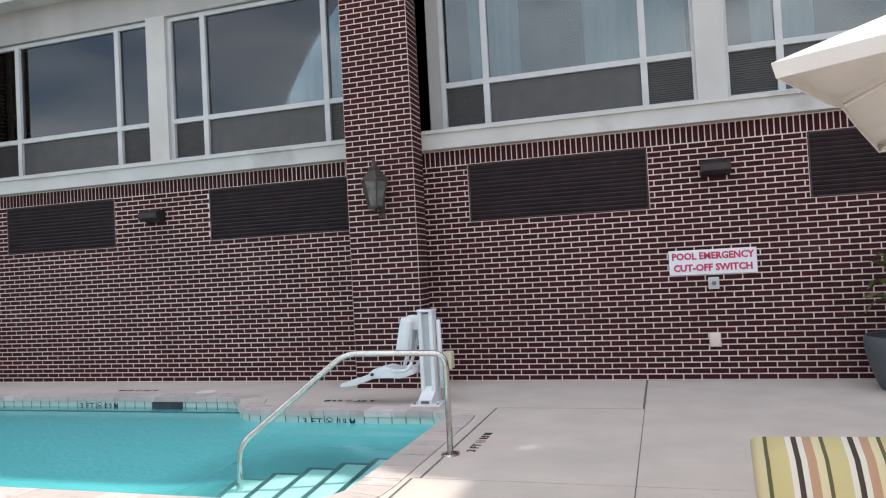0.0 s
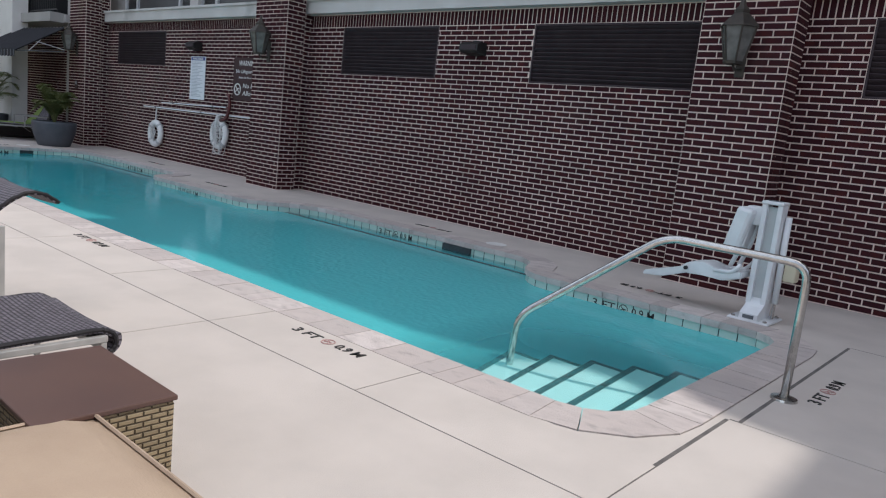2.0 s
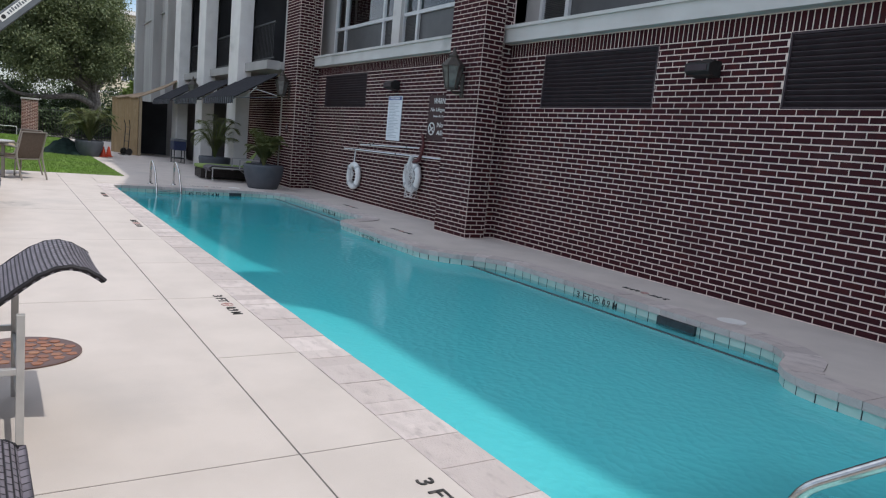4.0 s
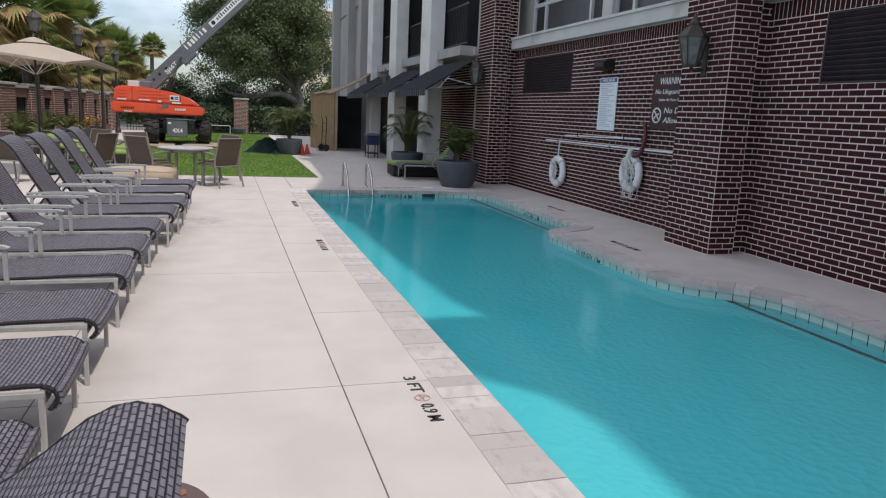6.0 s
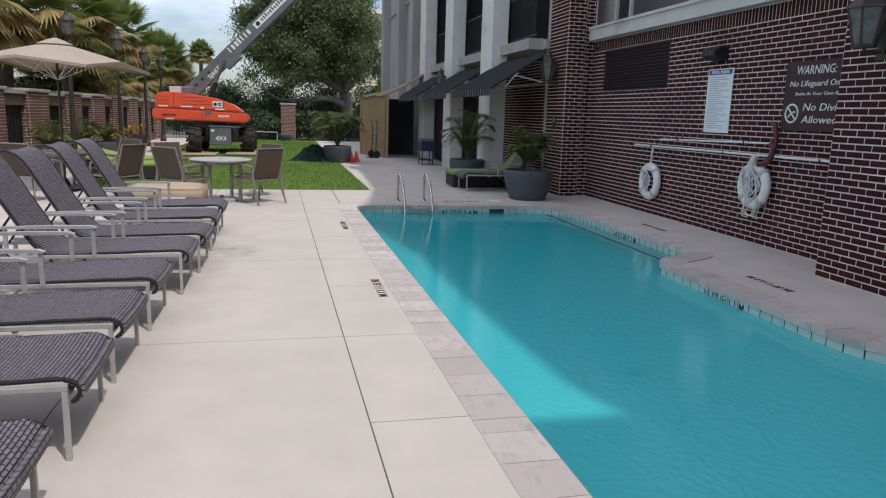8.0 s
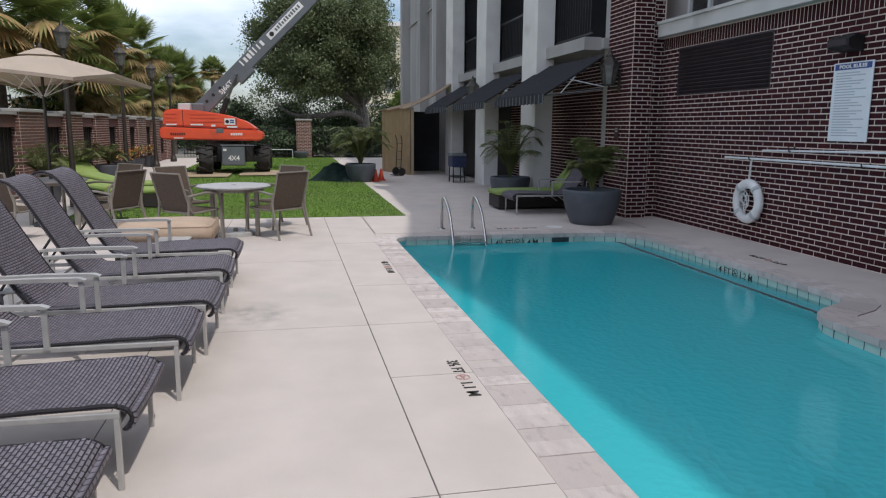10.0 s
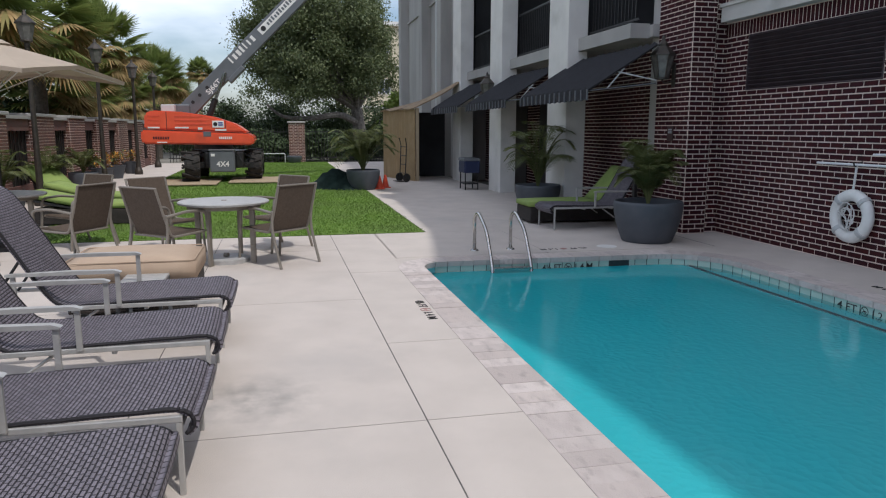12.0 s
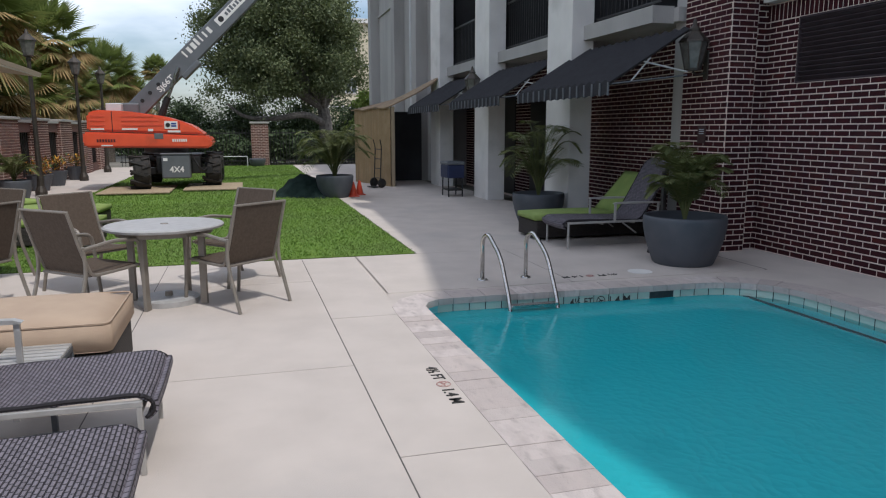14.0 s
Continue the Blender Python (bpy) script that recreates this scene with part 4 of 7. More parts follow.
def window_unit(m, width, height, name):
    """Frame with three lights over three panels; local x along, local y inward, z from the sill."""
    t = thing(name, m, "aluminium hotel window with dark lower panels and pale curtains", "window", "facade windows", "structure")
    a, tz = width / 2, 0.62
    bars = []
    cols = [-a, -a + 0.62, a - 0.62, a]
    for i, c in enumerate(cols):
        h = 0.04 if i in (1, 2) else 0.03
        c0 = c - h if i in (1, 2) else (c if i == 0 else c - 2 * h)
        bars.append((c0, c0 + 2 * h, -0.05, 0.06, 0.0, height))
    bars += [(-a, a, -0.045, 0.055, tz - 0.035, tz + 0.035), (-a, a, -0.045, 0.055, 0.0, 0.06), (-a, a, -0.045, 0.055, height - 0.06, height)]
    part("window_frame", boxes(*bars), M_frame_grey, t, "pale aluminium frame")
    for i in range(3):
        p = part("pane", boxes((cols[i] + 0.04, cols[i + 1] - 0.04, 0.0, 0.008, tz + 0.035, height - 0.06)), M_glass, t, "tinted window glass")
        p.visible_shadow = False
        if i == 1:
            part("spandrel_panel", boxes((cols[i] + 0.04, cols[i + 1] - 0.04, 0.0, 0.02, 0.06, tz - 0.035)), M_panel_dark, t, "dark grey panel")
        else:
            sl = bmesh.new()
            box(sl, cols[i] + 0.04, cols[i + 1] - 0.04, 0.02, 0.03, 0.06, tz - 0.035)
            for j in range(18):
                z = 0.075 + j * 0.0275
                box(sl, cols[i] + 0.04, cols[i + 1] - 0.04, 0.0, 0.02, z, z + 0.012)
            part("vent_grille", sl, M_panel_dark, t, "dark ribbed vent grille")
    for x0, x1 in ((-a + 0.35, -a + 1.05), (a - 1.35, a - 0.1)):
        bm = bmesh.new()
        n = int((x1 - x0) / 0.03)
        rows = []
        for k in range(n + 1):
            x = x0 + (x1 - x0) * k / n
            y = 0.22 + 0.03 * math.sin(k * 1.3) + 0.012 * math.sin(k * 0.37)
            rows.append((bm.verts.new((x, y, 0.05)), bm.verts.new((x, y, height - 0.05)), bm.verts.new((x, y + 0.004, 0.05)), bm.verts.new((x, y + 0.004, height - 0.05))))
        for q, w in zip(rows, rows[1:]):
            bm.faces.new((q[0], w[0], w[1], q[1]))
            bm.faces.new((q[2], q[3], w[3], w[2]))
        part("curtain", bm, M_curtain, t, "pale blue-green curtain", smooth=True)
    return t


first = None
wi = 0
for lvl, zb in enumerate((3.275, 6.325, 9.375)):
    for a, b in ((-20.75, -14.08), (-12.84, -6.03), (-4.93, 1.80), (2.95, 7.9)):
        c = (a + b) / 2
        w = (b - a - 0.34) / 2
        for xc in (a + w / 2, b - w / 2):
            wi += 1
            if first is None:
                first = window_unit(pose(xc, 10.40, zb), 3.24, 2.22, "window_1")
            else:
                o = copy_thing(first, pose(xc, 10.40, zb))
                o.name = "window_%d" % wi
        tagged(part("window_post", boxes((c - 0.17, c + 0.17, 10.28, 10.6, zb - 0.02, zb + 2.24)), M_sill_paint), "white-painted concrete post between windows", "post", "", "structure")
        for x0, x1 in ((a - 0.9, a), (b, b + 0.9)):
            tagged(part("window_jamb", boxes((x0, x1, 10.36, 10.6, zb - 0.02, zb + 2.24)), M_grey_conc), "grey concrete jamb beside the pilaster", "jamb", "", "structure")
# Room walls and floors, coloured near-black for the unlit interior
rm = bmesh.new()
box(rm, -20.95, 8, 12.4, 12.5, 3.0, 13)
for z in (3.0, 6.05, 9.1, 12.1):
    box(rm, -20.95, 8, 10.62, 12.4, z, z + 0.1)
tagged(part("wall_inner", rm, M_interior_shade), "interior walls of guest rooms, unlit-room shade in their colour", "wall", "", "structure")
# Unseen parapet; its plan is bent so its shadow steps along the pool
for xa, xb in ((-21.0, -13.0), (-13.0, -4.7), (-4.7, 2.9)):
    bm = bmesh.new()
    front = {-21.0: [(xa, 9.85), (-15.5, 9.60), (xb, 9.15)], -13.0: [(xa, 9.05), (-11.2, 9.12), (-9.5, 9.38), (-7.0, 9.45), (-5.2, 9.55), (xb, 9.70)],
             -4.7: [(xa, 9.09), (-3.5, 9.09), (-3.1, 9.45), (-2.6, 9.61), (0.3, 9.60), (0.8, 9.72), (1.3, 10.08), (1.8, 10.08), (2.3, 9.70), (xb, 9.60)]}[xa]
    prism(bm, front + [(xb, 10.6), (xa, 10.6)], 12.6, 13.0)
    tagged(part("parapet", bm, M_grey_conc), "unseen roof parapet, front shaped to cast the stepped shadow", "parapet", "", "structure")
# Unseen block, added only to shade the deck beyond the pool steps
shade_block = boxes((2.9, 8, 8.6, 10.34, 3.2, 13.0))
tagged(part("wall_wing", shade_block, M_grey_conc), "unseen plain block added to cast shade on the deck", "wall", "", "structure")

# ---- balcony part of the building ----
# Unseen roof height, chosen for where its shadow falls by the lawn
TOP_B = 10.0
COLS = [-24.45, -28.40, -32.30]
for x in COLS:
    bm = boxes((x - 0.47, x + 0.47, 8.90, 9.28, -0.05, TOP_B), bevel=0.012)
    tagged(part("facade_column", bm, M_white_paint), "white-painted concrete facade column", "column", "facade columns", "structure")
tagged(part("facade_return", boxes((-22.16, -21.86, 9.56, 9.94, -0.05, TOP_B)), M_grey_conc), "grey concrete return beside the pilaster", "wall", "", "structure")
bays = [(-23.98, -22.16), (-27.93, -24.92), (-31.83, -28.87)]
wall_recess = thing("wall_recess", Matrix(), "dark brick wall set back under the balconies", "wall", kind="structure")
part("mortar_bed", boxes((-33, -21.85, 9.95, 10.2, -0.05, 2.9)), M_mortar, wall_recess)
PENDING += lay_bricks(wall_face(-33, 9.95, 0, 0), brick_layout(11.1, 0, 42 * COURSE, [(0.9, 4.0, 0, 2.3), (4.9, 6.5, 0, 2.3)]), wall_recess, lambda x, z: False, M_brick, M_brick_far)
part("shutter", boxes((-32.1, -29.0, 9.93, 9.97, 0.0, 2.3), (-28.1, -26.5, 9.93, 9.97, 0, 2.3)), M_iron, wall_recess, "dark shut doorway")
for lvl, z in enumerate((2.88, 5.93)):
    slab = thing("balcony", Matrix(), "recessed balcony with concrete slab and black iron railing", "balcony", "balconies", "structure")
    for a, b in bays:
        part("balcony_slab", boxes((a - 0.02, b + (0.15 if b > -23 else 0.02), 9.10, 9.42, z, z + 0.22)), M_grey_conc, slab)
    part("balcony_floor", boxes((-32.5, -21.9, 9.42, 11.4, z + 0.02, z + 0.2)), M_grey_conc, slab)
    for a, b in bays:
        rail = bmesh.new()
        box(rail, a, b, 9.30, 9.34, z + 1.18, z + 1.22)
        box(rail, a, b, 9.305, 9.335, z + 0.30, z + 0.33)
        n = int((b - a) / 0.115)
        for i in range(1, n):
            x = a + (b - a) * i / n
            box(rail, x - 0.008, x + 0.008, 9.312, 9.328, z + 0.33, z + 1.18)
        part("railing", rail, M_iron, slab, "black iron railing")
# The balcony recess gets its shade from the near-black wall colour
tagged(part("wall_balcony", boxes((-33, -21.9, 11.4, 11.6, 2.9, TOP_B)), M_interior_shade), "balcony back wall, recess shade in its colour", "wall", "", "structure")
tagged(part("parapet", boxes((-33, -21.9, 9.2, 11.6, 9.3, TOP_B)), M_grey_conc), "unseen concrete roof parapet, height set for its shadow", "parapet", "", "structure")
# Partitions added to close gaps to the sky, with shade in their colour
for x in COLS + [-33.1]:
    tagged(part("wall_partition", boxes((x - 0.12, x + 0.12, 9.44, 11.4, 3.1, TOP_B)), M_interior_shade), "added balcony partition wall, recess shade in its colour", "wall", "", "structure")
gw = bmesh.new()
box(gw, -43.2, -32.8, 9.35, 10.5, -0.05, TOP_B)
for x in (-35.2, -38.4, -43.0):
    box(gw, x - 0.3, x + 0.3, 9.0, 9.35, -0.05, TOP_B)
for z in (5.9,):
    box(gw, -43.2, -32.8, 9.28, 9.35, z, z + 0.06)
tagged(part("wall_west", gw, M_grey_conc), "grey ribbed concrete end of the building", "wall", "", "structure")
tagged(part("drain_pipe", tube(bmesh.new(), [(-36.6, 9.25, 0), (-36.6, 9.25, TOP_B)], 0.06), M_frame_grey), "grey wall-mounted drain pipe", "pipe", "", "structure")
# plain walls that close the place behind the walker
tagged(part("wall_east", boxes((8.0, 8.3, -16, 12.5, -0.05, 4.5)), M_grey_conc), "plain concrete wall closing the terrace", "wall", "", "structure")


# ---- poolside fittings ----
t = thing("pool_handrail", Matrix(), "polished stainless steel handrail at the pool steps", "handrail")
part("rail", tube(bmesh.new(), bent([(-3.92, 6.60, 0.0), (-3.92, 6.60, 0.79), (-4.66, 6.35, 0.83), (-5.46, 6.08, 0.17), (-5.50, 6.07, -0.55)], 0.11), 0.024, 12), M_steel, t, smooth=True)
part("escutcheon", lathe(bmesh.new(), [(0.075, 0.0), (0.072, 0.014), (0.03, 0.024)], 20, (-3.92, 6.60)), M_steel, t)
part("escutcheon", lathe(bmesh.new(), [(0.06, -0.50), (0.055, -0.485), (0.03, -0.475)], 16, (-5.50, 6.07)), M_steel, t)

t = thing("pool_ladder", Matrix(), "stainless steel pool ladder with two grab rails", "ladder")
for y in (6.15, 6.62):
    part("grab_rail", tube(bmesh.new(), bent([(-20.14, y, 0.0), (-20.14, y, 0.42), (-19.98, y, 0.50), (-19.62, y, 0.33), (-19.33, y, -0.10), (-19.33, y, -0.85)], 0.13), 0.021, 10), M_steel, t, smooth=True)
    part("escutcheon", lathe(bmesh.new(), [(0.055, 0.0), (0.05, 0.012), (0.026, 0.02)], 16, (-20.14, y)), M_steel, t)
for z in (-0.08, -0.33, -0.58):
    part("tread", boxes((-19.38, -19.30, 6.16, 6.61, z - 0.012, z + 0.012), bevel=0.004), M_steel, t)


def pool_lift(m):
    t = thing("pool_lift", m, "white powder-coated pool access lift with folded seat", "pool lift")
    part("base_plate", boxes((-0.17, 0.17, -0.21, 0.19, 0.0, 0.018), bevel=0.005), M_lift_white, t)
    for x, y in ((-0.13, -0.17), (0.13, -0.17), (-0.13, 0.15), (0.13, 0.15)):
        part("bolt", lathe(bmesh.new(), [(0.018, 0.018), (0.018, 0.03), (0.008, 0.034)], 6, (x, y)), M_steel, t, "steel bolt")
    foot = bmesh.new()
    prism(foot, [(-0.20, 0.018), (0.12, 0.018), (0.12, 0.20), (-0.02, 0.20), (-0.10, 0.12), (-0.20, 0.07)], -0.075, 0.075)
    for v in foot.verts:
        v.co = Vector((v.co.z, v.co.x, v.co.y))
    part("base_housing", foot, M_lift_white, t)
    part("base_vent", boxes((-0.045, 0.045, -0.206, -0.198, 0.03, 0.06)), M_machine_grey, t, "grey vent slot")
    for x in (-0.062, 0.062):
        part("mast_rail", boxes((x - 0.022, x + 0.022, -0.075, 0.075, 0.14, 0.99), bevel=0.008), M_lift_white, t)
    part("mast_web", boxes((-0.045, 0.045, -0.03, 0.03, 0.14, 0.97)), M_frame_grey, t, "grey inner mast")
    part("mast_cap", boxes((-0.09, 0.09, -0.085, 0.085, 0.99, 1.02), bevel=0.01), M_lift_white, t)
    part("cap_insert", boxes((-0.05, 0.05, -0.05, 0.05, 1.02, 1.024)), M_machine_grey, t, "dark cap insert")
    part("actuator", tube(bmesh.new(), [(0.125, 0.03, 0.16), (0.115, 0.03, 0.90)], 0.026, 10), M_lift_white, t, smooth=True)
    part("actuator_rod", tube(bmesh.new(), [(0.125, 0.03, 0.03), (0.125, 0.03, 0.18)], 0.014, 8), M_steel, t)
    part("battery_box", boxes((0.15, 0.25, 0.02, 0.14, 0.36, 0.55), bevel=0.015), M_cream, t, "cream battery box")
    back = bmesh.new()
    box(back, -0.07, 0.07, -0.16, 0.14, 0.0, 0.40, bevel=0.035, turn=pose(-0.27, 0.0, 0.55, 0, 12, 0))
    part("seat_back", back, M_lift_white, t)
    part("hinge_bracket", boxes((-0.21, -0.08, -0.05, 0.05, 0.80, 0.96), bevel=0.012), M_lift_white, t)
    part("hinge_arm", tube(bmesh.new(), bent([(-0.15, -0.07, 0.93), (-0.19, -0.07, 0.62), (-0.26, -0.07, 0.42)], 0.05), 0.020, 8), M_lift_white, t, smooth=True)
    part("hinge_arm", tube(bmesh.new(), bent([(-0.13, 0.09, 0.93), (-0.17, 0.09, 0.62), (-0.24, 0.09, 0.42)], 0.05), 0.020, 8), M_lift_white, t, smooth=True)
    for y in (-0.17, 0.15):
        part("arm_rest", tube(bmesh.new(), bent([(-0.14, y, 0.46), (-0.20, y, 0.38), (-0.36, y, 0.37)], 0.04), 0.017, 8), M_lift_white, t, smooth=True)
    seat = bmesh.new()
    prism(seat, [(-0.12, 0.40), (-0.30, 0.37), (-0.46, 0.42), (-0.60, 0.39), (-0.66, 0.335), (-0.60, 0.29), (-0.44, 0.30), (-0.28, 0.29), (-0.12, 0.34)], -0.17, 0.13)
    for v in seat.verts:
        v.co = Vector((v.co.x, v.co.z, v.co.y))
    bmesh.ops.bevel(seat, geom=seat.edges[:], offset=0.012, segments=2, affect='EDGES')
    part("seat", seat, M_lift_white, t)
    rest = bmesh.new()
    prism(rest, [(-0.56, 0.365), (-0.84, 0.275), (-1.02, 0.225), (-1.03, 0.185), (-0.84, 0.205), (-0.60, 0.29)], -0.11, 0.09)
    for v in rest.verts:
        v.co = Vector((v.co.x, v.co.z, v.co.y))
    bmesh.ops.bevel(rest, geom=rest.edges[:], offset=0.008, segments=2, affect='EDGES')
    part("foot_rest", rest, M_lift_white, t)
    for x, y, z in ((-0.60, -0.175, 0.34), (-0.15, -0.052, 0.88)):
        part("knob", lathe(bmesh.new(), [(0.018, 0.0), (0.018, 0.02), (0.008, 0.026)], 8), M_iron, t, "black knob").matrix_basis = pose(x, y, z, 90)
    return t


pool_lift(pose(-4.74, 8.62, 0.0))


# ---- lanterns, floods, signs ----
def lantern(m, name="wall_lantern", scale=1.0, label="aged bronze wall lantern with tapering glass panes"):
    t = thing(name, m @ Matrix.Scale(scale, 4), label, "lantern", "wall lanterns")
    bm = bmesh.new()
    lathe(bm, [(0.10, 0.0), (0.105, 0.025), (0.09, 0.03)], 6)
    part("base_ring", bm, M_bronze, t)
    bm = bmesh.new()
    lathe(bm, [(0.088, 0.03), (0.160, 0.34)], 6)
    part("glass_body", bm, M_lamp_glass, t, "clouded glass panes")
    for i in range(6):
        a = math.pi / 3 * i
        part("glazing_bar", tube(bmesh.new(), [(0.093 * math.cos(a), 0.093 * math.sin(a), 0.02), (0.166 * math.cos(a), 0.166 * math.sin(a), 0.345)], 0.010, 5), M_bronze, t)
    part("roof", lathe(bmesh.new(), [(0.185, 0.34), (0.18, 0.36), (0.085, 0.46), (0.07, 0.47), (0.075, 0.50), (0.035, 0.54), (0.02, 0.60), (0.005, 0.63)], 6), M_bronze, t)
    part("bracket", tube(bmesh.new(), bent([(0, 0.0, -0.005), (0, 0.05, -0.05), (0, 0.20, -0.02)], 0.03), 0.014, 6), M_bronze, t)
    part("back_plate", boxes((-0.045, 0.045, 0.18, 0.20, -0.10, 0.25), bevel=0.006), M_bronze, t)
    return t


for x in (-21.35, -13.44, -5.55):
    lantern(pose(x, 9.292, 2.22))
lantern(pose(-28.40, 8.69, 2.22), scale=1.0)


def flood(m):
    t = thing("flood_light", m, "black box flood light fixed to the brick wall", "flood light", "flood lights")
    bm = bmesh.new()
    prism(bm, [(0.0, 0.0), (-0.16, 0.02), (-0.20, 0.05), (-0.20, 0.13), (-0.12, 0.17), (0.0, 0.17)], -0.16, 0.16)
    for v in bm.verts:
        v.co = Vector((v.co.z, v.co.x, v.co.y))
    part("housing", bm, M_iron, t)
    part("lens", boxes((-0.13, 0.13, -0.206, -0.198, 0.06, 0.12)), M_louver, t, "dark glass lens")
    part("mount", boxes((-0.05, 0.05, -0.05, 0.0, 0.17, 0.20), bevel=0.005), M_iron, t)
    return t


for x in (-1.61, -9.39, -16.82):
    flood(pose(x, 10.088, 2.36))


def wall_sign(m, w, h, mat, name, label, cat="sign"):
    t = thing(name, m, label, cat)
    part("board", boxes((-w / 2, w / 2, -0.012, 0.0, -h / 2, h / 2), bevel=0.002), mat, t)
    return t


s = wall_sign(pose(-1.70, 10.086, 1.37, 0, 0, 0), 0.96, 0.29, M_sign_white, "switch_sign", "white sign with crimson pool emergency switch lettering")
lettering("inscription", "POOL EMERGENCY", 0.11, pose(0, -0.014, 0.068, 90), M_text_red, s, width=0.90, bold=0.004)
lettering("inscription", "CUT-OFF SWITCH", 0.11, pose(0, -0.014, -0.068, 90), M_text_red, s, width=0.86, bold=0.004)
t = thing("switch_box", pose(-1.70, 10.088, 1.12), "small grey emergency switch box below the sign", "switch")
part("box_body", boxes((-0.06, 0.06, -0.05, 0.0, -0.07, 0.07), bevel=0.008), M_frame_grey, t)
part("button", lathe(bmesh.new(), [(0.025, 0), (0.025, 0.02)], 12), M_machine_grey, t).matrix_basis = pose(0, -0.05, 0, 90)
t = thing("outlet_box", pose(-1.72, 10.088, 0.465), "small grey weatherproof outlet box on brick", "outlet")
part("cover", boxes((-0.055, 0.055, -0.035, 0.0, -0.075, 0.075), bevel=0.006), M_mortar, t)
part("cover_plate", boxes((-0.065, 0.065, -0.006, 0.0, -0.085, 0.085)), M_frame_grey, t)

s = wall_sign(pose(-16.77, 10.086, 1.815), 0.58, 0.87, M_sign_white, "rules_sign", "white pool rules board with blue heading")
part("heading_band", boxes((-0.265, 0.265, -0.0145, -0.012, 0.355, 0.42)), M_text_blue, s, "blue band")
lettering("inscription", "POOL RULES", 0.055, pose(0, -0.016, 0.387, 90), M_text_white, s, width=0.40, bold=0.002)
for i in range(24):
    z = 0.32 - i * 0.030
    w = 0.46 * (0.75 + 0.25 * math.sin(i * 2.3))
    part("text_line", boxes((-0.24, -0.24 + w, -0.0135, -0.012, z - 0.006, z + 0.006)), M_text_grey, s)
s = wall_sign(pose(-14.72, 10.086, 1.85), 1.42, 0.80, M_sign_brown, "warning_sign", "brown warning sign with white lettering")
lettering("inscription", "WARNING:", 0.14, pose(-0.22, -0.014, 0.29, 90), M_text_white, s, width=0.62, shear=0.15)
lettering("inscription", "No Lifeguard On Duty", 0.095, pose(-0.10, -0.014, 0.14, 90), M_text_white, s, width=1.06, shear=0.15)
lettering("inscription", "Swim At Your Own Risk", 0.055, pose(-0.14, -0.014, 0.025, 90), M_text_white, s, width=0.76, shear=0.15)
lettering("inscription", "No Diving", 0.12, pose(-0.03, -0.014, -0.13, 90), M_text_white, s, width=0.68, shear=0.15)
lettering("inscription", "Allowed", 0.12, pose(-0.09, -0.014, -0.27, 90), M_text_white, s, width=0.56, shear=0.15)
bm = bmesh.new()
tube(bm, [(0.105 * math.cos(a * math.pi / 10), 0, 0.105 * math.sin(a * math.pi / 10)) for a in range(21)], 0.012, 6)
tube(bm, [(-0.07, 0, 0.07), (0.07, 0, -0.07)], 0.010, 6)
tube(bm, [(-0.06, 0, -0.05), (0.0, 0, 0.01), (0.06, 0, 0.02)], 0.012, 6)
part("no_diving_symbol", bm, M_text_white, s).matrix_basis = pose(-0.54, -0.014, -0.20)
s = wall_sign(pose(-21.36, 9.488, 1.44), 0.16, 0.22, M_sign_brown, "plaque", "small dark plaque on the brick pilaster", "plaque")
for z in (0.06, 0.035, 0.01):
    part("text_line", boxes((-0.05, 0.05, -0.0135, -0.012, z - 0.006, z + 0.006)), M_text_grey, s)

t = thing("rescue_pole", Matrix(), "long white rescue pole on wall hooks", "pole")
part("shaft", tube(bmesh.new(), [(-18.95, 10.02, 1.115), (-14.3, 10.02, 1.135)], 0.014, 8), M_lift_white, t)
for x in (-18.35, -16.4, -14.6):
    part("wall_hook", tube(bmesh.new(), bent([(x, 10.09, 1.15), (x, 9.99, 1.09), (x, 9.97, 1.15)], 0.03), 0.008, 6), M_iron, t)
t = thing("shepherds_crook", Matrix(), "white rescue pole ending in a dark red body hook", "rescue hook")
part("shaft", tube(bmesh.new(), [(-18.15, 10.03, 1.235), (-15.5, 10.03, 1.285)], 0.012, 8), M_lift_white, t)
part("body_hook", tube(bmesh.new(), smooth_path([(-15.5, 10.02, 1.28), (-15.42, 10.0, 1.20), (-15.46, 9.98, 1.06), (-15.62, 9.96, 1.02), (-15.52, 9.98, 1.05), (-15.42, 10.0, 1.18), (-15.40, 10.01, 1.34), (-15.46, 10.02, 1.50), (-15.54, 10.03, 1.53)]), 0.030, 8), M_hook, t, "dark red plastic hook", smooth=True)
for x in (-17.6, -16.0):
    part("wall_hook", tube(bmesh.new(), bent([(x, 10.09, 1.30), (x, 10.0, 1.22), (x, 9.99, 1.30)], 0.03), 0.008, 6), M_iron, t)


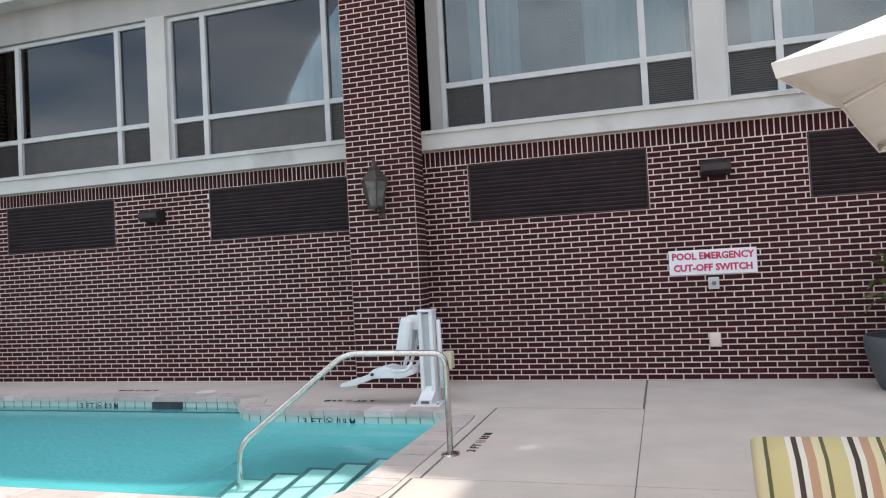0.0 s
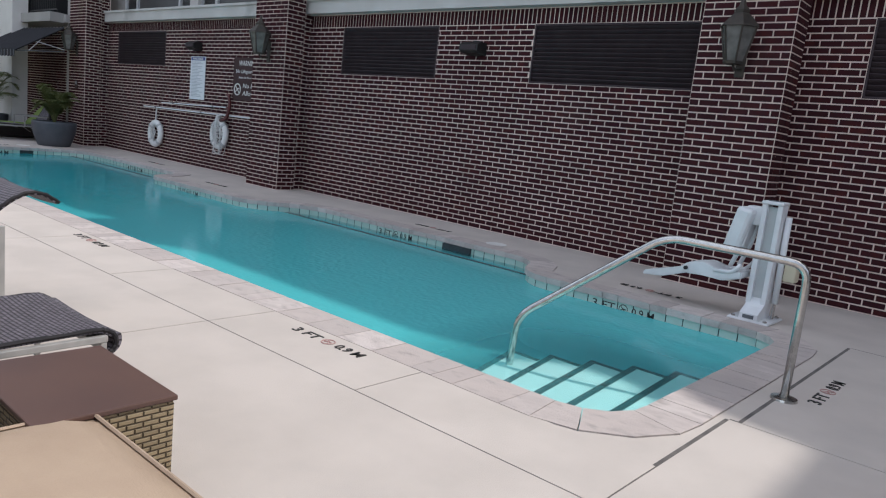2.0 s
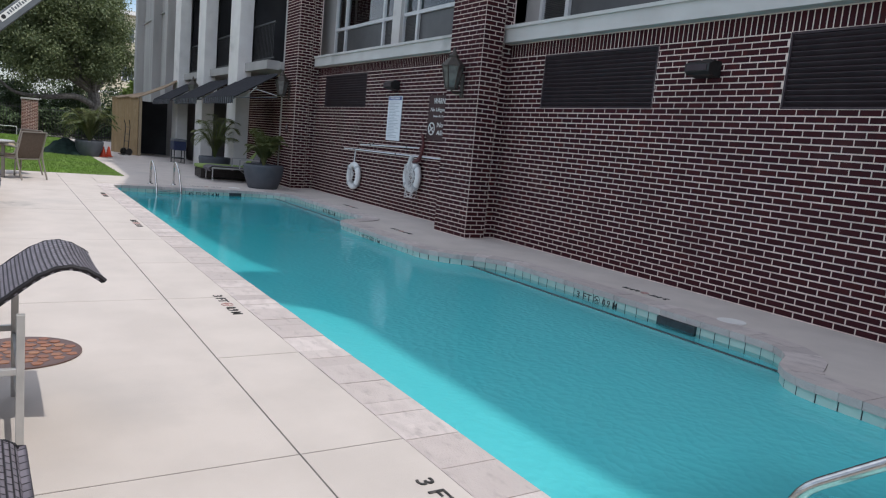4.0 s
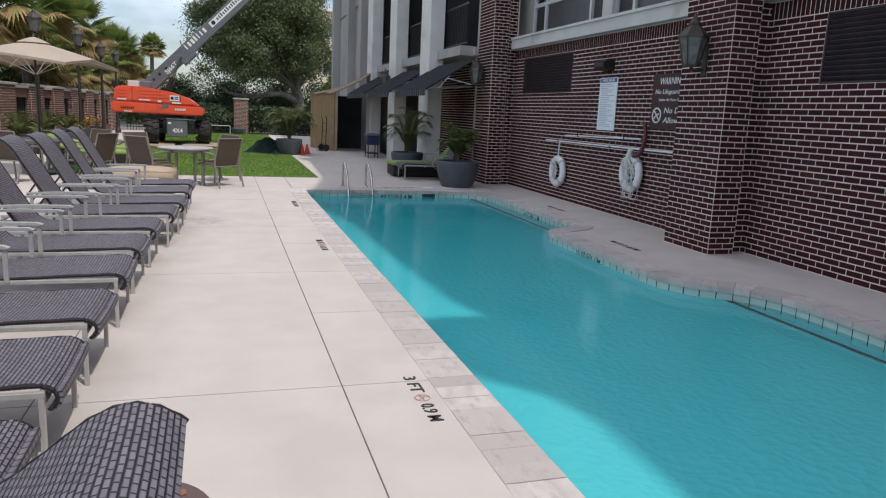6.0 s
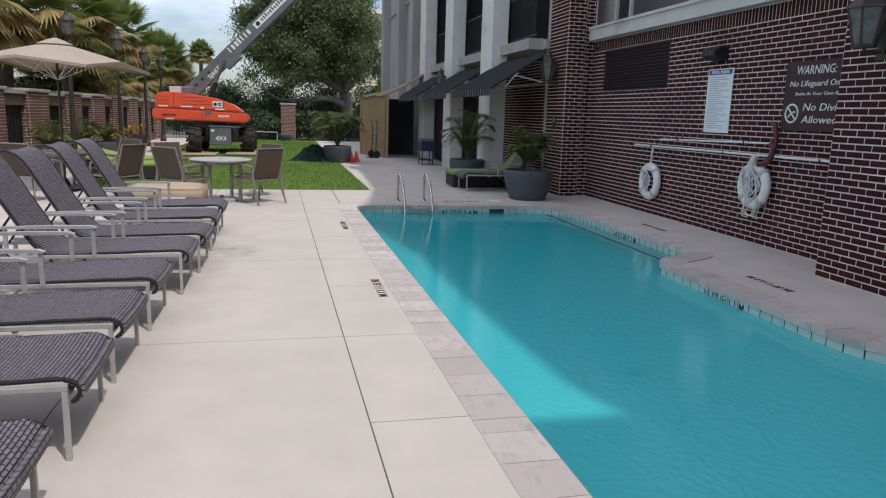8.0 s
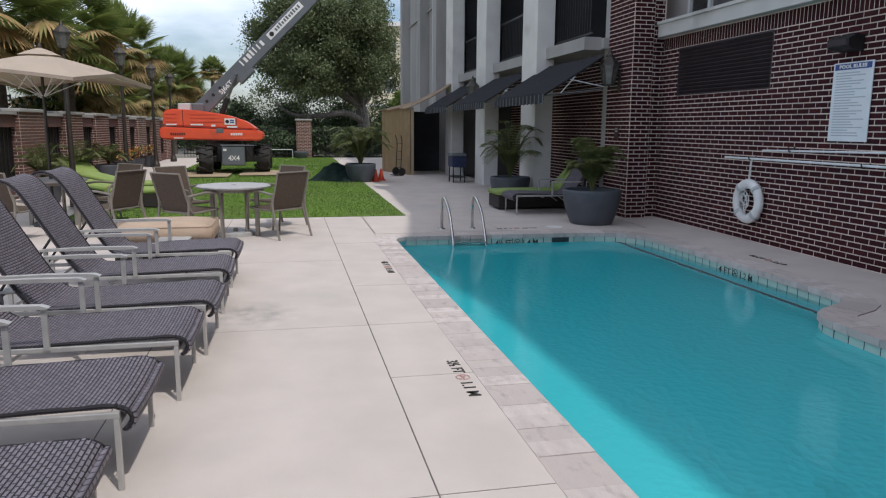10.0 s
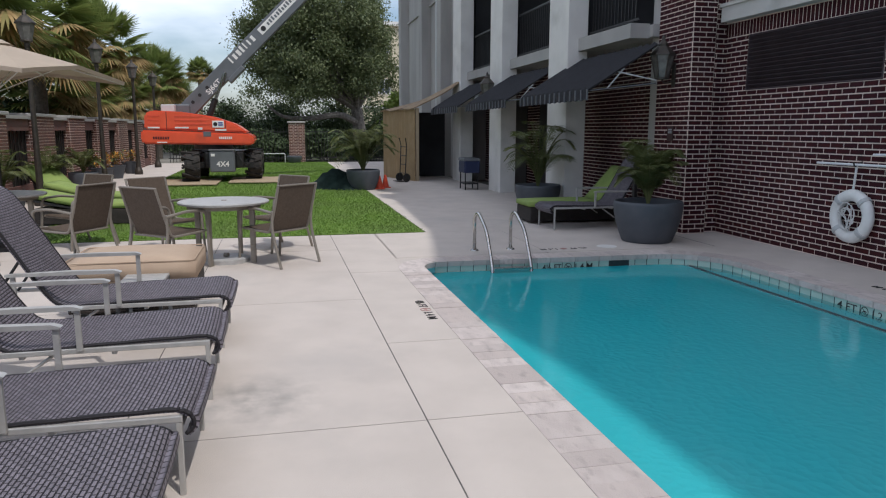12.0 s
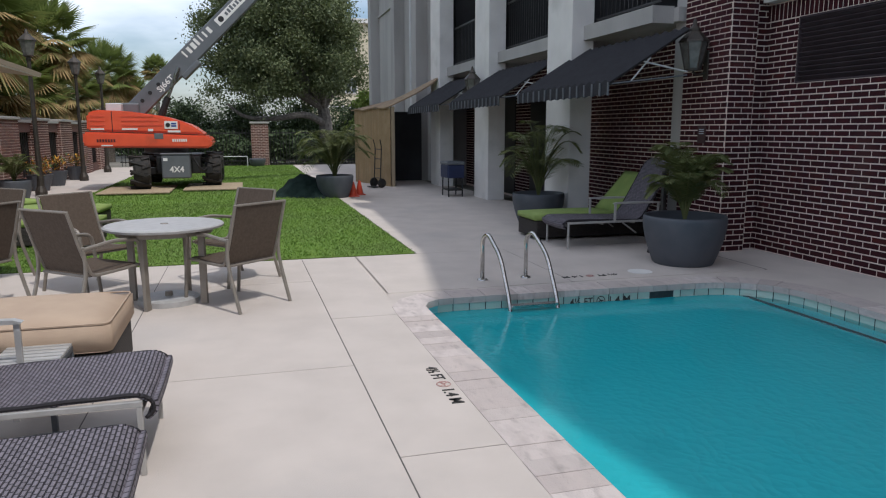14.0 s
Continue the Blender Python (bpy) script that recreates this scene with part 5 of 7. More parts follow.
def life_ring(m, rope_len, tangled, seed):
    t = thing("life_ring", m, "white ring life buoy with a loose tangle of rope" if tangled else "white ring life buoy hung by a short rope", "life ring", "life rings")
    bm = bmesh.new()
    pts = []
    for i in range(33):
        a = 2 * math.pi * i / 32
        pts.append((0.235 * math.cos(a), 0.0, 0.235 * math.sin(a)))
    rings = []
    for p in pts[:-1]:
        c = Vector(p)
        r = c.normalized()
        rings.append([bm.verts.new(c + 0.068 * (math.cos(2 * math.pi * k / 12) * r + 0.85 * math.sin(2 * math.pi * k / 12) * Vector((0, 1, 0)))) for k in range(12)])
    for i in range(32):
        for k in range(12):
            bm.faces.new((rings[i][k], rings[i][(k + 1) % 12], rings[(i + 1) % 32][(k + 1) % 12], rings[(i + 1) % 32][k]))
    part("ring_body", bm, M_ring, t, smooth=True)
    for a in (45, 135, 225, 315):
        bm = bmesh.new()
        lathe(bm, [(0.074, -0.022), (0.076, 0.0), (0.074, 0.022)], 12)
        part("band", bm, M_frame_grey, t, "grey band").matrix_basis = pose(0, 0, 0, 0, -a, 0) @ pose(0.235, 0, 0)
    part("hanging_rope", tube(bmesh.new(), [(0, -0.01, 0.28), (0.01, 0.0, 0.28 + rope_len)], 0.014, 6), M_rope, t)
    rg = random.Random(seed)
    n = 9 if tangled else 4
    for i in range(n):
        a0 = rg.uniform(0, 6.28)
        pts = []
        for k in range(8):
            rr = rg.uniform(0.02, 0.14 if not tangled else 0.20)
            pts.append((rr * math.cos(a0 + k * 1.1), -0.05 - 0.03 * rg.random(), rr * math.sin(a0 + k * 1.1) * 1.3 + (0.06 if tangled else 0.0)))
        part("rope_coil", tube(bmesh.new(), smooth_path(pts, 4), 0.006, 5), M_rope, t)
    if tangled:
        for i in range(5):
            x = rg.uniform(-0.25, 0.2)
            part("rope_coil", tube(bmesh.new(), smooth_path([(x * 0.6, -0.07, 0.1), (x, -0.08, -0.15), (x - 0.05, -0.08, -0.32 - 0.08 * rg.random()), (x + 0.14, -0.08, -0.36), (x + 0.2, -0.08, -0.2)], 5), 0.005, 5), M_rope, t)
        part("rope_tangle", tube(bmesh.new(), smooth_path([(-0.06, -0.05, 0.12), (-0.02, -0.06, 0.25), (0.03, -0.05, 0.38)], 4), 0.04, 8), M_rope, t)
    return t


life_ring(pose(-18.36, 10.02, 0.545), 0.28, False, 3)
life_ring(pose(-15.72, 10.01, 0.745), 0.13, True, 5)


# ---- loungers ----
def sling_profile(low):
    """(y, z) along a lounger from the curled foot to the head."""
    seat = [(0.955, 0.272), (0.982, 0.295), (0.988, 0.325), (0.972, 0.356), (0.935, 0.374), (0.88, 0.379), (0.5, 0.37), (0.1, 0.355)]
    if low:
        seat += [(-0.05, 0.355), (-0.23, 0.385), (-0.40, 0.475), (-0.55, 0.555), (-0.66, 0.635), (-0.76, 0.712), (-0.85, 0.748), (-0.93, 0.735), (-1.00, 0.69)]
    else:
        seat += [(-0.06, 0.36), (-0.15, 0.44), (-0.27, 0.64), (-0.39, 0.85), (-0.47, 0.99), (-0.55, 1.08), (-0.64, 1.11), (-0.71, 1.085)]
    return [(p.y, p.z) for p in smooth_path([(0, y, z) for y, z in seat], 3)]


def lounger(m, low=False):
    t = thing("sun_lounger", m, "grey woven resin sun lounger with low back" if low else "grey woven resin sun lounger with raised back", "sun lounger", "sun loungers by the pool")
    w = 0.32
    end = -0.72 if low else -0.62
    prof = sling_profile(low)
    strip("sling", prof, -w, w, 0.022, M_weave, t, "grey woven resin sling", 4, 0.012)
    for sx in (-1, 1):
        x = sx * (w + 0.005)
        edge = bmesh.new()
        tube(edge, [(sx * (w - 0.004) + 0.002 * (k % 2), y, z - 0.010 + 0.003 * (k % 2)) for k, (y, z) in enumerate(prof)], 0.010, 6)
        part("sling_edge", edge, M_weave, t, "wrapped woven edge")
        bm = bmesh.new()
        box(bm, x - 0.012, x + 0.012, end, 0.945, 0.318, 0.346, bevel=0.004)
        part("side_rail", bm, M_alu, t)
        part("leg", boxes((x - 0.010, x + 0.010, 0.918, 0.942, 0.0, 0.318), bevel=0.003), M_alu, t)
        part("leg", boxes((x - 0.013, x + 0.013, end, end + 0.03, 0.0, 0.56 if low else 0.315), bevel=0.003), M_alu, t)
        xa, f0, f1, za = x + sx * 0.022, (0.10 if low else 0.30), -0.34, (0.515 if low else 0.565)
        part("arm_post", boxes((xa - 0.010, xa + 0.010, f0 - 0.024, f0 + 0.006, 0.335, za), bevel=0.003), M_alu, t)
        part("arm_post", boxes((xa - 0.010, xa + 0.010, f1 - 0.006, f1 + 0.024, 0.335, za), bevel=0.003), M_alu, t)
        rest = bmesh.new()
        prism(rest, [(f0 + 0.012, za - 0.004), (f0 + 0.02, za + 0.004), (f0 - 0.02, za + 0.018), (f0 - 0.30, za + 0.022), (f1 - 0.03, za + 0.012), (f1 - 0.03, za - 0.004)], xa - 0.024, xa + 0.024)
        for v in rest.verts:
            v.co = Vector((v.co.z, v.co.x, v.co.y))
        part("arm_rest", rest, M_alu, t)
        part("back_prop", tube(bmesh.new(), [(x * 0.85, -0.30, 0.66 if not low else 0.47), (x * 0.85, end + 0.1, 0.34)], 0.010, 6), M_iron, t)
        part("brace", tube(bmesh.new(), [(sx * 0.30, 0.15, 0.31), (sx * 0.30, -0.05, 0.17)], 0.010, 6), M_alu, t)
    part("cross_bar", boxes((-w, w, 0.917, 0.943, 0.285, 0.31)), M_alu, t)
    part("cross_bar", boxes((-w, w, end, end + 0.026, 0.285, 0.31)), M_alu, t)
    for y in (0.0, 0.45):
        part("cross_bar", boxes((-w, w, y - 0.012, y + 0.012, 0.30, 0.325)), M_alu, t)
    part("stretcher", boxes((-w, w, end + 0.004, end + 0.022, 0.12, 0.145)), M_alu, t)
    return t


LEG_X = [-7.95, -8.92, -9.88, -10.92, -11.86, -12.82, -13.80, -14.62, -15.66, -16.66]
lg = None
for i, lx in enumerate(LEG_X):
    xc = lx - 0.31
    yf = 3.22 + 0.17 * max(0, min(1, (-lx - 12.5) / 2.0))
    mm = pose(xc, yf - 0.93, 0, 0, 0, rng.uniform(-1.5, 1.5))
    lg = lounger(mm) if lg is None else copy_thing(lg, mm)
copy_thing(lg, pose(-6.02, 2.58, 0, 0, 0, 2))
low_lg = lounger(pose(-7.43, 2.86, 0, 0, 0, 181), True)


def slat_table(m):
    t = thing("side_table", m, "low dark slatted side table between loungers", "side table", "slatted side tables")
    for i in range(8):
        y = -0.21 + i * 0.06
        part("slat", boxes((-0.16, 0.16, y - 0.02, y + 0.02, 0.335, 0.353), bevel=0.004), M_alu, t)
    for x in (-0.15, 0.15):
        part("frame_bar", boxes((x - 0.012, x + 0.012, -0.24, 0.24, 0.31, 0.335)), M_machine_grey, t)
        for y in (-0.22, 0.22):
            part("leg", boxes((x - 0.013, x + 0.013, y - 0.013, y + 0.013, 0, 0.31)), M_machine_grey, t)
    return t


st = slat_table(pose(-17.42, 2.76, 0, 0, 0, 90))
copy_thing(st, pose(-15.43, 2.10, 0, 0, 0, 90))

# round mosaic panel lying flat on the deck
t = thing("mosaic_panel", pose(-8.44, 3.60, 0), "flat round rust-brown mosaic panel on the deck", "mosaic")
part("rim", lathe(bmesh.new(), [(0.285, 0.0), (0.30, 0.002), (0.30, 0.009), (0.285, 0.011)], 36), M_table_brown, t)
bm = bmesh.new()
rg = random.Random(9)
for k in range(46):
    a, rr = k * 2.39996, 0.262 * math.sqrt((k + 0.5) / 46)
    c = Vector((rr * math.cos(a), rr * math.sin(a)))
    prism(bm, [(c.x + 0.031 * math.cos(q * 1.2566 + k), c.y + 0.031 * math.sin(q * 1.2566 + k)) for q in range(5)], 0.010, 0.013 + 0.002 * rg.random())
tagged(part("mosaic_inlay", bm, M_mosaic, t), kind="stuff")


# ---- wicker seating near the start ----
def ottoman(m, sx, sy, hz, cz, label, weave):
    t = thing("ottoman", m, label, "ottoman")
    woven_box("wicker_base", -sx, sx, -sy, sy, 0.04, hz, weave, t)
    for x in (-sx + 0.05, sx - 0.05):
        for y in (-sy + 0.05, sy - 0.05):
            part("foot", boxes((x - 0.02, x + 0.02, y - 0.02, y + 0.02, 0, 0.04)), M_iron, t)
    part("seat_cushion", cushion(bmesh.new(), -sx - 0.02, sx + 0.02, -sy - 0.02, sy + 0.02, hz, cz), M_cushion_tan, t, "tan canvas cushion", smooth=True)
    bm = bmesh.new()
    for z in (hz + 0.02, cz - 0.012):
        e = 0.012
        tube(bm, bent([(-sx - e, 0, z), (-sx - e, sy + e, z), (sx + e, sy + e, z), (sx + e, -sy - e, z), (-sx - e, -sy - e, z), (-sx - e, 0, z)], 0.05), 0.006, 5)
    part("piping", bm, M_cushion_tan, t)
    return t


ottoman(pose(-4.53, 2.74, 0), 0.32, 0.36, 0.28, 0.44, "tan cushioned wicker ottoman on the deck", M_weave_tan)
ottoman(pose(-18.05, 2.62, 0), 0.40, 0.48, 0.27, 0.46, "tan cushion on a dark wicker ottoman", M_weave_dark)
t = thing("wicker_side_table", pose(-5.09, 3.15, 0), "tan wicker cube table with smooth brown top", "side table")
woven_box("wicker_body", -0.27, 0.27, -0.20, 0.20, 0.03, 0.42, M_weave_tan, t)
part("table_top", boxes((-0.275, 0.275, -0.205, 0.205, 0.42, 0.437), bevel=0.004), M_table_brown, t, "glossy brown top")
t = thing("wicker_armchair", pose(-4.98, 1.97, 0), "tan wicker armchair with light cushions", "armchair")
woven_box("arm_panel", -0.09, 0.09, -0.45, 0.87, 0.05, 0.56, M_weave_tan, t)
woven_box("arm_panel", -0.95, -0.78, -0.45, 0.72, 0.05, 0.56, M_weave_tan, t)
woven_box("seat_base", -0.78, -0.09, -0.45, 0.68, 0.05, 0.30, M_weave_tan, t)
woven_box("back_panel", -0.95, 0.09, -0.62, -0.45, 0.05, 0.78, M_weave_tan, t)
part("seat_cushion", cushion(bmesh.new(), -0.77, -0.10, -0.42, 0.70, 0.30, 0.47), M_cushion_tan, t, "tan canvas cushion", smooth=True)
t = thing("wicker_sofa", pose(-0.9, 2.9, 0), "tan wicker sofa with cushions", "sofa")
woven_box("seat_base", -0.85, 0.95, -0.35, 0.35, 0.05, 0.34, M_weave_tan, t)
part("seat_cushion", cushion(bmesh.new(), -0.8, 0.9, -0.34, 0.36, 0.34, 0.48), M_cushion_tan, t, "tan canvas cushion", smooth=True)
woven_box("back_panel", -0.85, 0.95, 0.36, 0.50, 0.05, 0.62, M_weave_tan, t)
t = thing("striped_pillow", pose(-1.75, 3.30, 0.73, 72, 0, 4), "plump pillow with olive, cream and brown stripes", "pillow")
part("pillow_body", cushion(bmesh.new(), -0.30, 0.30, -0.235, 0.235, -0.07, 0.07, puff=0.03), M_stripe, t, smooth=True)


# ---- umbrellas ----
def umbrella(m, half, rim_z, top_z, mat, label, pole_mat, droop=0.14):
    t = thing("market_umbrella", m, label, "umbrella", "market umbrellas")
    bm = bmesh.new()
    N = 8

    def rim(a):
        k = 1 / max(abs(math.cos(a)), abs(math.sin(a)))
        return k

    rows = []
    vent = 0.20
    for s in range(N + 1):
        f = vent + (1 - vent) * s / N
        ring = []
        for i in range(64):
            a = 2 * math.pi * i / 64
            k = half * f * rim(a)
            edge = abs(((i % 8) - 4) / 4.0)
            corner = max(0.0, rim(a) - 1) / 0.414
            z = top_z - (top_z - rim_z) * (f ** 1.10) * (1 - droop + droop * corner) - 0.05 * f * (1 - edge ** 2) * 0.5
            ring.append(bm.verts.new((k * math.cos(a), k * math.sin(a), z)))
        rows.append(ring)
    for q, w in zip(rows, rows[1:]):
        for i in range(64):
            bm.faces.new((q[i], q[(i + 1) % 64], w[(i + 1) % 64], w[i]))
    hem = [bm.verts.new((v.co.x * 0.992, v.co.y * 0.992, v.co.z - 0.045)) for v in rows[-1]]
    for i in range(64):
        bm.faces.new((rows[-1][i], rows[-1][(i + 1) % 64], hem[(i + 1) % 64], hem[i]))
    can = part("canopy", bm, mat, t, smooth=False)
    so = can.modifiers.new("thickness", 'SOLIDIFY')
    so.thickness = 0.004
    bm = bmesh.new()
    lathe(bm, [(half * 0.27, top_z - (top_z - rim_z) * 0.10), (half * 0.15, top_z + 0.02), (0.02, top_z + 0.07)], 8)
    part("vent", bm, mat, can)
    part("pole", tube(bmesh.new(), [(0, 0, 0), (0, 0, top_z + 0.08)], 0.022, 10), pole_mat, t)
    part("finial", lathe(bmesh.new(), [(0.02, top_z + 0.06), (0.03, top_z + 0.09), (0.01, top_z + 0.14)], 10), pole_mat, t)
    part("base", lathe(bmesh.new(), [(0.28, 0.0), (0.27, 0.05), (0.10, 0.09), (0.04, 0.22)], 24), M_iron, t)
    for i in range(8):
        a = math.pi / 4 * i
        k = half * 0.985 * rim(a)
        zr = rim_z + (0.0 if i % 2 else (top_z - rim_z) * droop)
        part("rib", tube(bmesh.new(), [(0.03 * math.cos(a), 0.03 * math.sin(a), top_z - 0.05), (k * math.cos(a), k * math.sin(a), zr - 0.035)], 0.011, 6), M_canvas_white, t)
        part("strut", tube(bmesh.new(), [(0.03 * math.cos(a), 0.03 * math.sin(a), top_z - 0.62), (k * 0.5 * math.cos(a), k * 0.5 * math.sin(a), (top_z + zr) / 2 - 0.07)], 0.008, 6), M_canvas_white, t)
    return t


umbrella(pose(-21.50, 0.42, 0, 0, 0, -15), 1.12, 2.12, 2.54, M_canvas_beige, "beige canvas market umbrella over patio tables", M_bronze, 0.30)
umbrella(pose(-6.09, 2.08, 0, 0, 0, 21), 1.05, 1.92, 2.40, M_canvas_shaded, "canvas market umbrella over wicker seats, underside shade in its colour", M_bronze)
umbrella(pose(-0.45, 4.19, 0, 0, 0, -21), 1.14, 2.00, 2.55, M_canvas_white, "off-white canvas market umbrella over a sofa", M_bronze)


# ---- patio tables and chairs ----
def round_table(m):
    t = thing("patio_table", m, "round grey patio table on four legs", "table", "patio tables")
    part("table_top", lathe(bmesh.new(), [(0.47, 0.665), (0.495, 0.672), (0.50, 0.69), (0.485, 0.70)], 40), M_tabletop, t)
    part("umbrella_hole_cap", lathe(bmesh.new(), [(0.035, 0.70), (0.03, 0.706)], 12), M_chair_alu, t)
    for i in range(4):
        a = math.pi / 4 + i * math.pi / 2
        c, s_ = math.cos(a), math.sin(a)
        bm = bmesh.new()
        box(bm, -0.03, 0.03, -0.016, 0.016, 0, 0.665, bevel=0.004, turn=pose(0.34 * c, 0.34 * s_, 0, 0, 0, math.degrees(a)))
        part("leg", bm, M_chair_alu, t)
    part("apron", lathe(bmesh.new(), [(0.40, 0.62), (0.40, 0.664), (0.385, 0.664), (0.385, 0.62)], 32), M_chair_alu, t)
    return t


def umbrella_base(m):
    t = thing("round_weight", m, "round grey umbrella base under the table", "weight")
    part("disc", lathe(bmesh.new(), [(0.26, 0.0), (0.26, 0.045), (0.22, 0.06)], 28), M_tabletop, t)
    part("sleeve", lathe(bmesh.new(), [(0.035, 0.06), (0.03, 0.10)], 12), M_chair_alu, t)
    return t


def patio_chair(m):
    """Faces local +y."""
    t = thing("patio_chair", m, "champagne aluminium patio chair with brown sling", "chair", "patio chairs round the tables")
    w = 0.26
    strip("seat_sling", [(p.y, p.z) for p in smooth_path([(0, 0.26, 0.40), (0, 0.22, 0.425), (0, 0.0, 0.40), (0, -0.20, 0.385)], 3)], -w, w, 0.008, M_chair_sling, t, "brown sling", 2)
    strip("back_sling", [(p.y, p.z) for p in smooth_path([(0, -0.20, 0.40), (0, -0.27, 0.60), (0, -0.36, 0.90)], 3)], -w + 0.01, w - 0.01, 0.010, M_chair_sling, t, "brown sling", 2)
    for sx in (-1, 1):
        x = sx * (w + 0.012)
        part("side_frame", tube(bmesh.new(), bent([(x, 0.26, 0.405), (x, 0.0, 0.39), (x, -0.19, 0.385), (x, -0.27, 0.60), (x, -0.36, 0.905)], 0.05), 0.013, 8), M_chair_alu, t)
        part("arm", tube(bmesh.new(), bent([(x + sx * 0.02, 0.32, 0.0), (x + sx * 0.02, 0.26, 0.62), (x + sx * 0.02, 0.02, 0.64), (x + sx * 0.01, -0.27, 0.60)], 0.07), 0.016, 8), M_chair_alu, t)
        part("rear_leg", tube(bmesh.new(), smooth_path([(x + sx * 0.01, -0.26, 0.62), (x + sx * 0.01, -0.25, 0.40), (x + sx * 0.01, -0.37, 0.0)], 4), 0.016, 8), M_chair_alu, t)
    for y, z in ((0.24, 0.39), (-0.22, 0.385), (-0.36, 0.90)):
        part("cross_bar", tube(bmesh.new(), [(-w, y, z), (w, y, z)], 0.011, 6), M_chair_alu, t)
    return t


round_table(pose(-20.03, 3.18, 0, 0, 0, 20))
umbrella_base(pose(-20.03, 3.18, 0))
ch = patio_chair(pose(-19.86, 3.76, 0, 0, 0, 131))
copy_thing(ch, pose(-19.72, 2.62, 0, 0, 0, 48))
copy_thing(ch, pose(-20.85, 3.72, 0, 0, 0, 222))
copy_thing(ch, pose(-20.75, 2.45, 0, 0, 0, -45))
t2 = copy_thing(bpy.data.objects["patio_table"], pose(-21.50, 0.42, 0, 0, 0, 35))
copy_thing(ch, pose(-20.25, 1.55, 0, 0, 0, 150))
copy_thing(ch, pose(-20.10, 0.35, 0, 0, 0, 65))
copy_thing(ch, pose(-21.55, 1.25, 0, 0, 0, 230))


# ---- awnings, planters and things by the building ----
def awning(x0, x1):
    t = thing("awning", pose((x0 + x1) / 2, 8.10, 0), "black ribbed canvas awning on a metal frame", "awning", "facade awnings")
    a = (x1 - x0) / 2
    n = 14
    bm = bmesh.new()
    rows = []
    for k in range(n * 2 + 1):
        x = -a + 2 * a * k / (n * 2)
        dz = 0.026 if k % 2 else -0.012
        rows.append((bm.verts.new((x, 0.0, 2.07 + dz)), bm.verts.new((x, 1.05, 2.72 + dz)), bm.verts.new((x, -0.012 + 0.004 * (k % 2), 1.90 + 0.018 * (k % 2)))))
    for q, w in zip(rows, rows[1:]):
        bm.faces.new((q[0], w[0], w[1], q[1]))
        bm.faces.new((q[2], w[2], w[0], q[0]))
    cv = part("canopy", bm, M_awning, t, "black canvas")
    so = cv.modifiers.new("thickness", 'SOLIDIFY')
    so.thickness = 0.006
    for k in range(n + 1):
        x = -a + 2 * a * k / n
        part("seam", boxes((x - 0.012, x + 0.012, -0.024, -0.008, 1.905, 2.06)), M_machine_grey, t)
    for sx in (-1, 1):
        x = sx * (a - 0.02)
        part("arm", tube(bmesh.new(), [(x, 0.02, 2.04), (x, 1.06, 2.16)], 0.012, 6), M_machine_grey, t)
        part("arm", tube(bmesh.new(), [(x, 0.02, 2.05), (x, 1.05, 2.69)], 0.014, 6), M_iron, t)
        part("arm", tube(bmesh.new(), [(x, 0.45, 2.31), (x, 1.06, 2.20)], 0.011, 6), M_frame_grey, t)
        part("arm", tube(bmesh.new(), [(x, 0.30, 2.08), (x, 0.55, 2.36)], 0.010, 6), M_frame_grey, t)
    part("front_bar", tube(bmesh.new(), [(-a, 0.02, 2.05), (a, 0.02, 2.05)], 0.014, 6), M_iron, t)
    return t


for a, b in ((-24.15, -21.25), (-28.05, -25.05), (-32.0, -28.95)):
    awning(a, b)


def leaf_blades(verts, faces, base, tip, width, droop=0.0):
    """A narrow leaflet of two triangles with a fold."""
    d = tip - base
    s = d.cross(Vector((0, 0, 1)))
    if s.length < 1e-4:
        s = Vector((1, 0, 0))
    s = s.normalized() * width
    mid = base + d * 0.45 + Vector((0, 0, -droop * 0.3))
    i = len(verts)
    verts += [base, mid + s, tip + Vector((0, 0, -droop)), mid - s]
    faces.append((i, i + 1, i + 2, i + 3))


def feather_palm(m, height, spread, n_frond, seed, planter_z):
    """Potted palm with arching feather fronds."""
    rg = random.Random(seed)
    t = thing("potted_palm", m, "green feather palm with arching fronds in a planter", "palm", "potted palms")
    stems = bmesh.new()
    verts, faces = [], []
    for i in range(n_frond):
        a = 2 * math.pi * (i + rg.random() * 0.8) / n_frond
        up = rg.uniform(0.55, 1.0)
        out = spread * rg.uniform(0.65, 1.0) * (1.15 - 0.5 * up)
        h = (height - planter_z) * up
        pts = []
        for k in range(9):
            f = k / 8
            r = out * (f ** 1.25)
            z = planter_z + h * (1 - (1 - f) ** 1.9) - (0.30 + 0.35 * (i % 3 == 0)) * out * f ** 3
            pts.append(Vector((r * math.cos(a), r * math.sin(a), z)))
        tube(stems, pts, 0.011, 4, 0.003)
        fine = smooth_path(pts, 4)
        for k in range(7, len(fine) - 1):
            f = k / len(fine)
            d = (fine[k + 1] - fine[k - 1]).normalized()
            side = d.cross(Vector((0, 0, 1))).normalized()
            ln = 0.34 * spread * math.sin(math.pi * min(1, 0.12 + f * 0.88)) ** 0.7
            for sg in (-1, 1):
                tip = fine[k] + (side * sg * 0.8 + d * 0.55 + Vector((0, 0, 0.12))).normalized() * ln * rg.uniform(0.8, 1.1)
                leaf_blades(verts, faces, fine[k], tip, 0.011, 0.30 * ln)
    tagged(part("stalk", stems, M_frond, t), kind="stuff")
    mesh_from("crown", verts, faces, M_frond, t, "stuff")
    return t


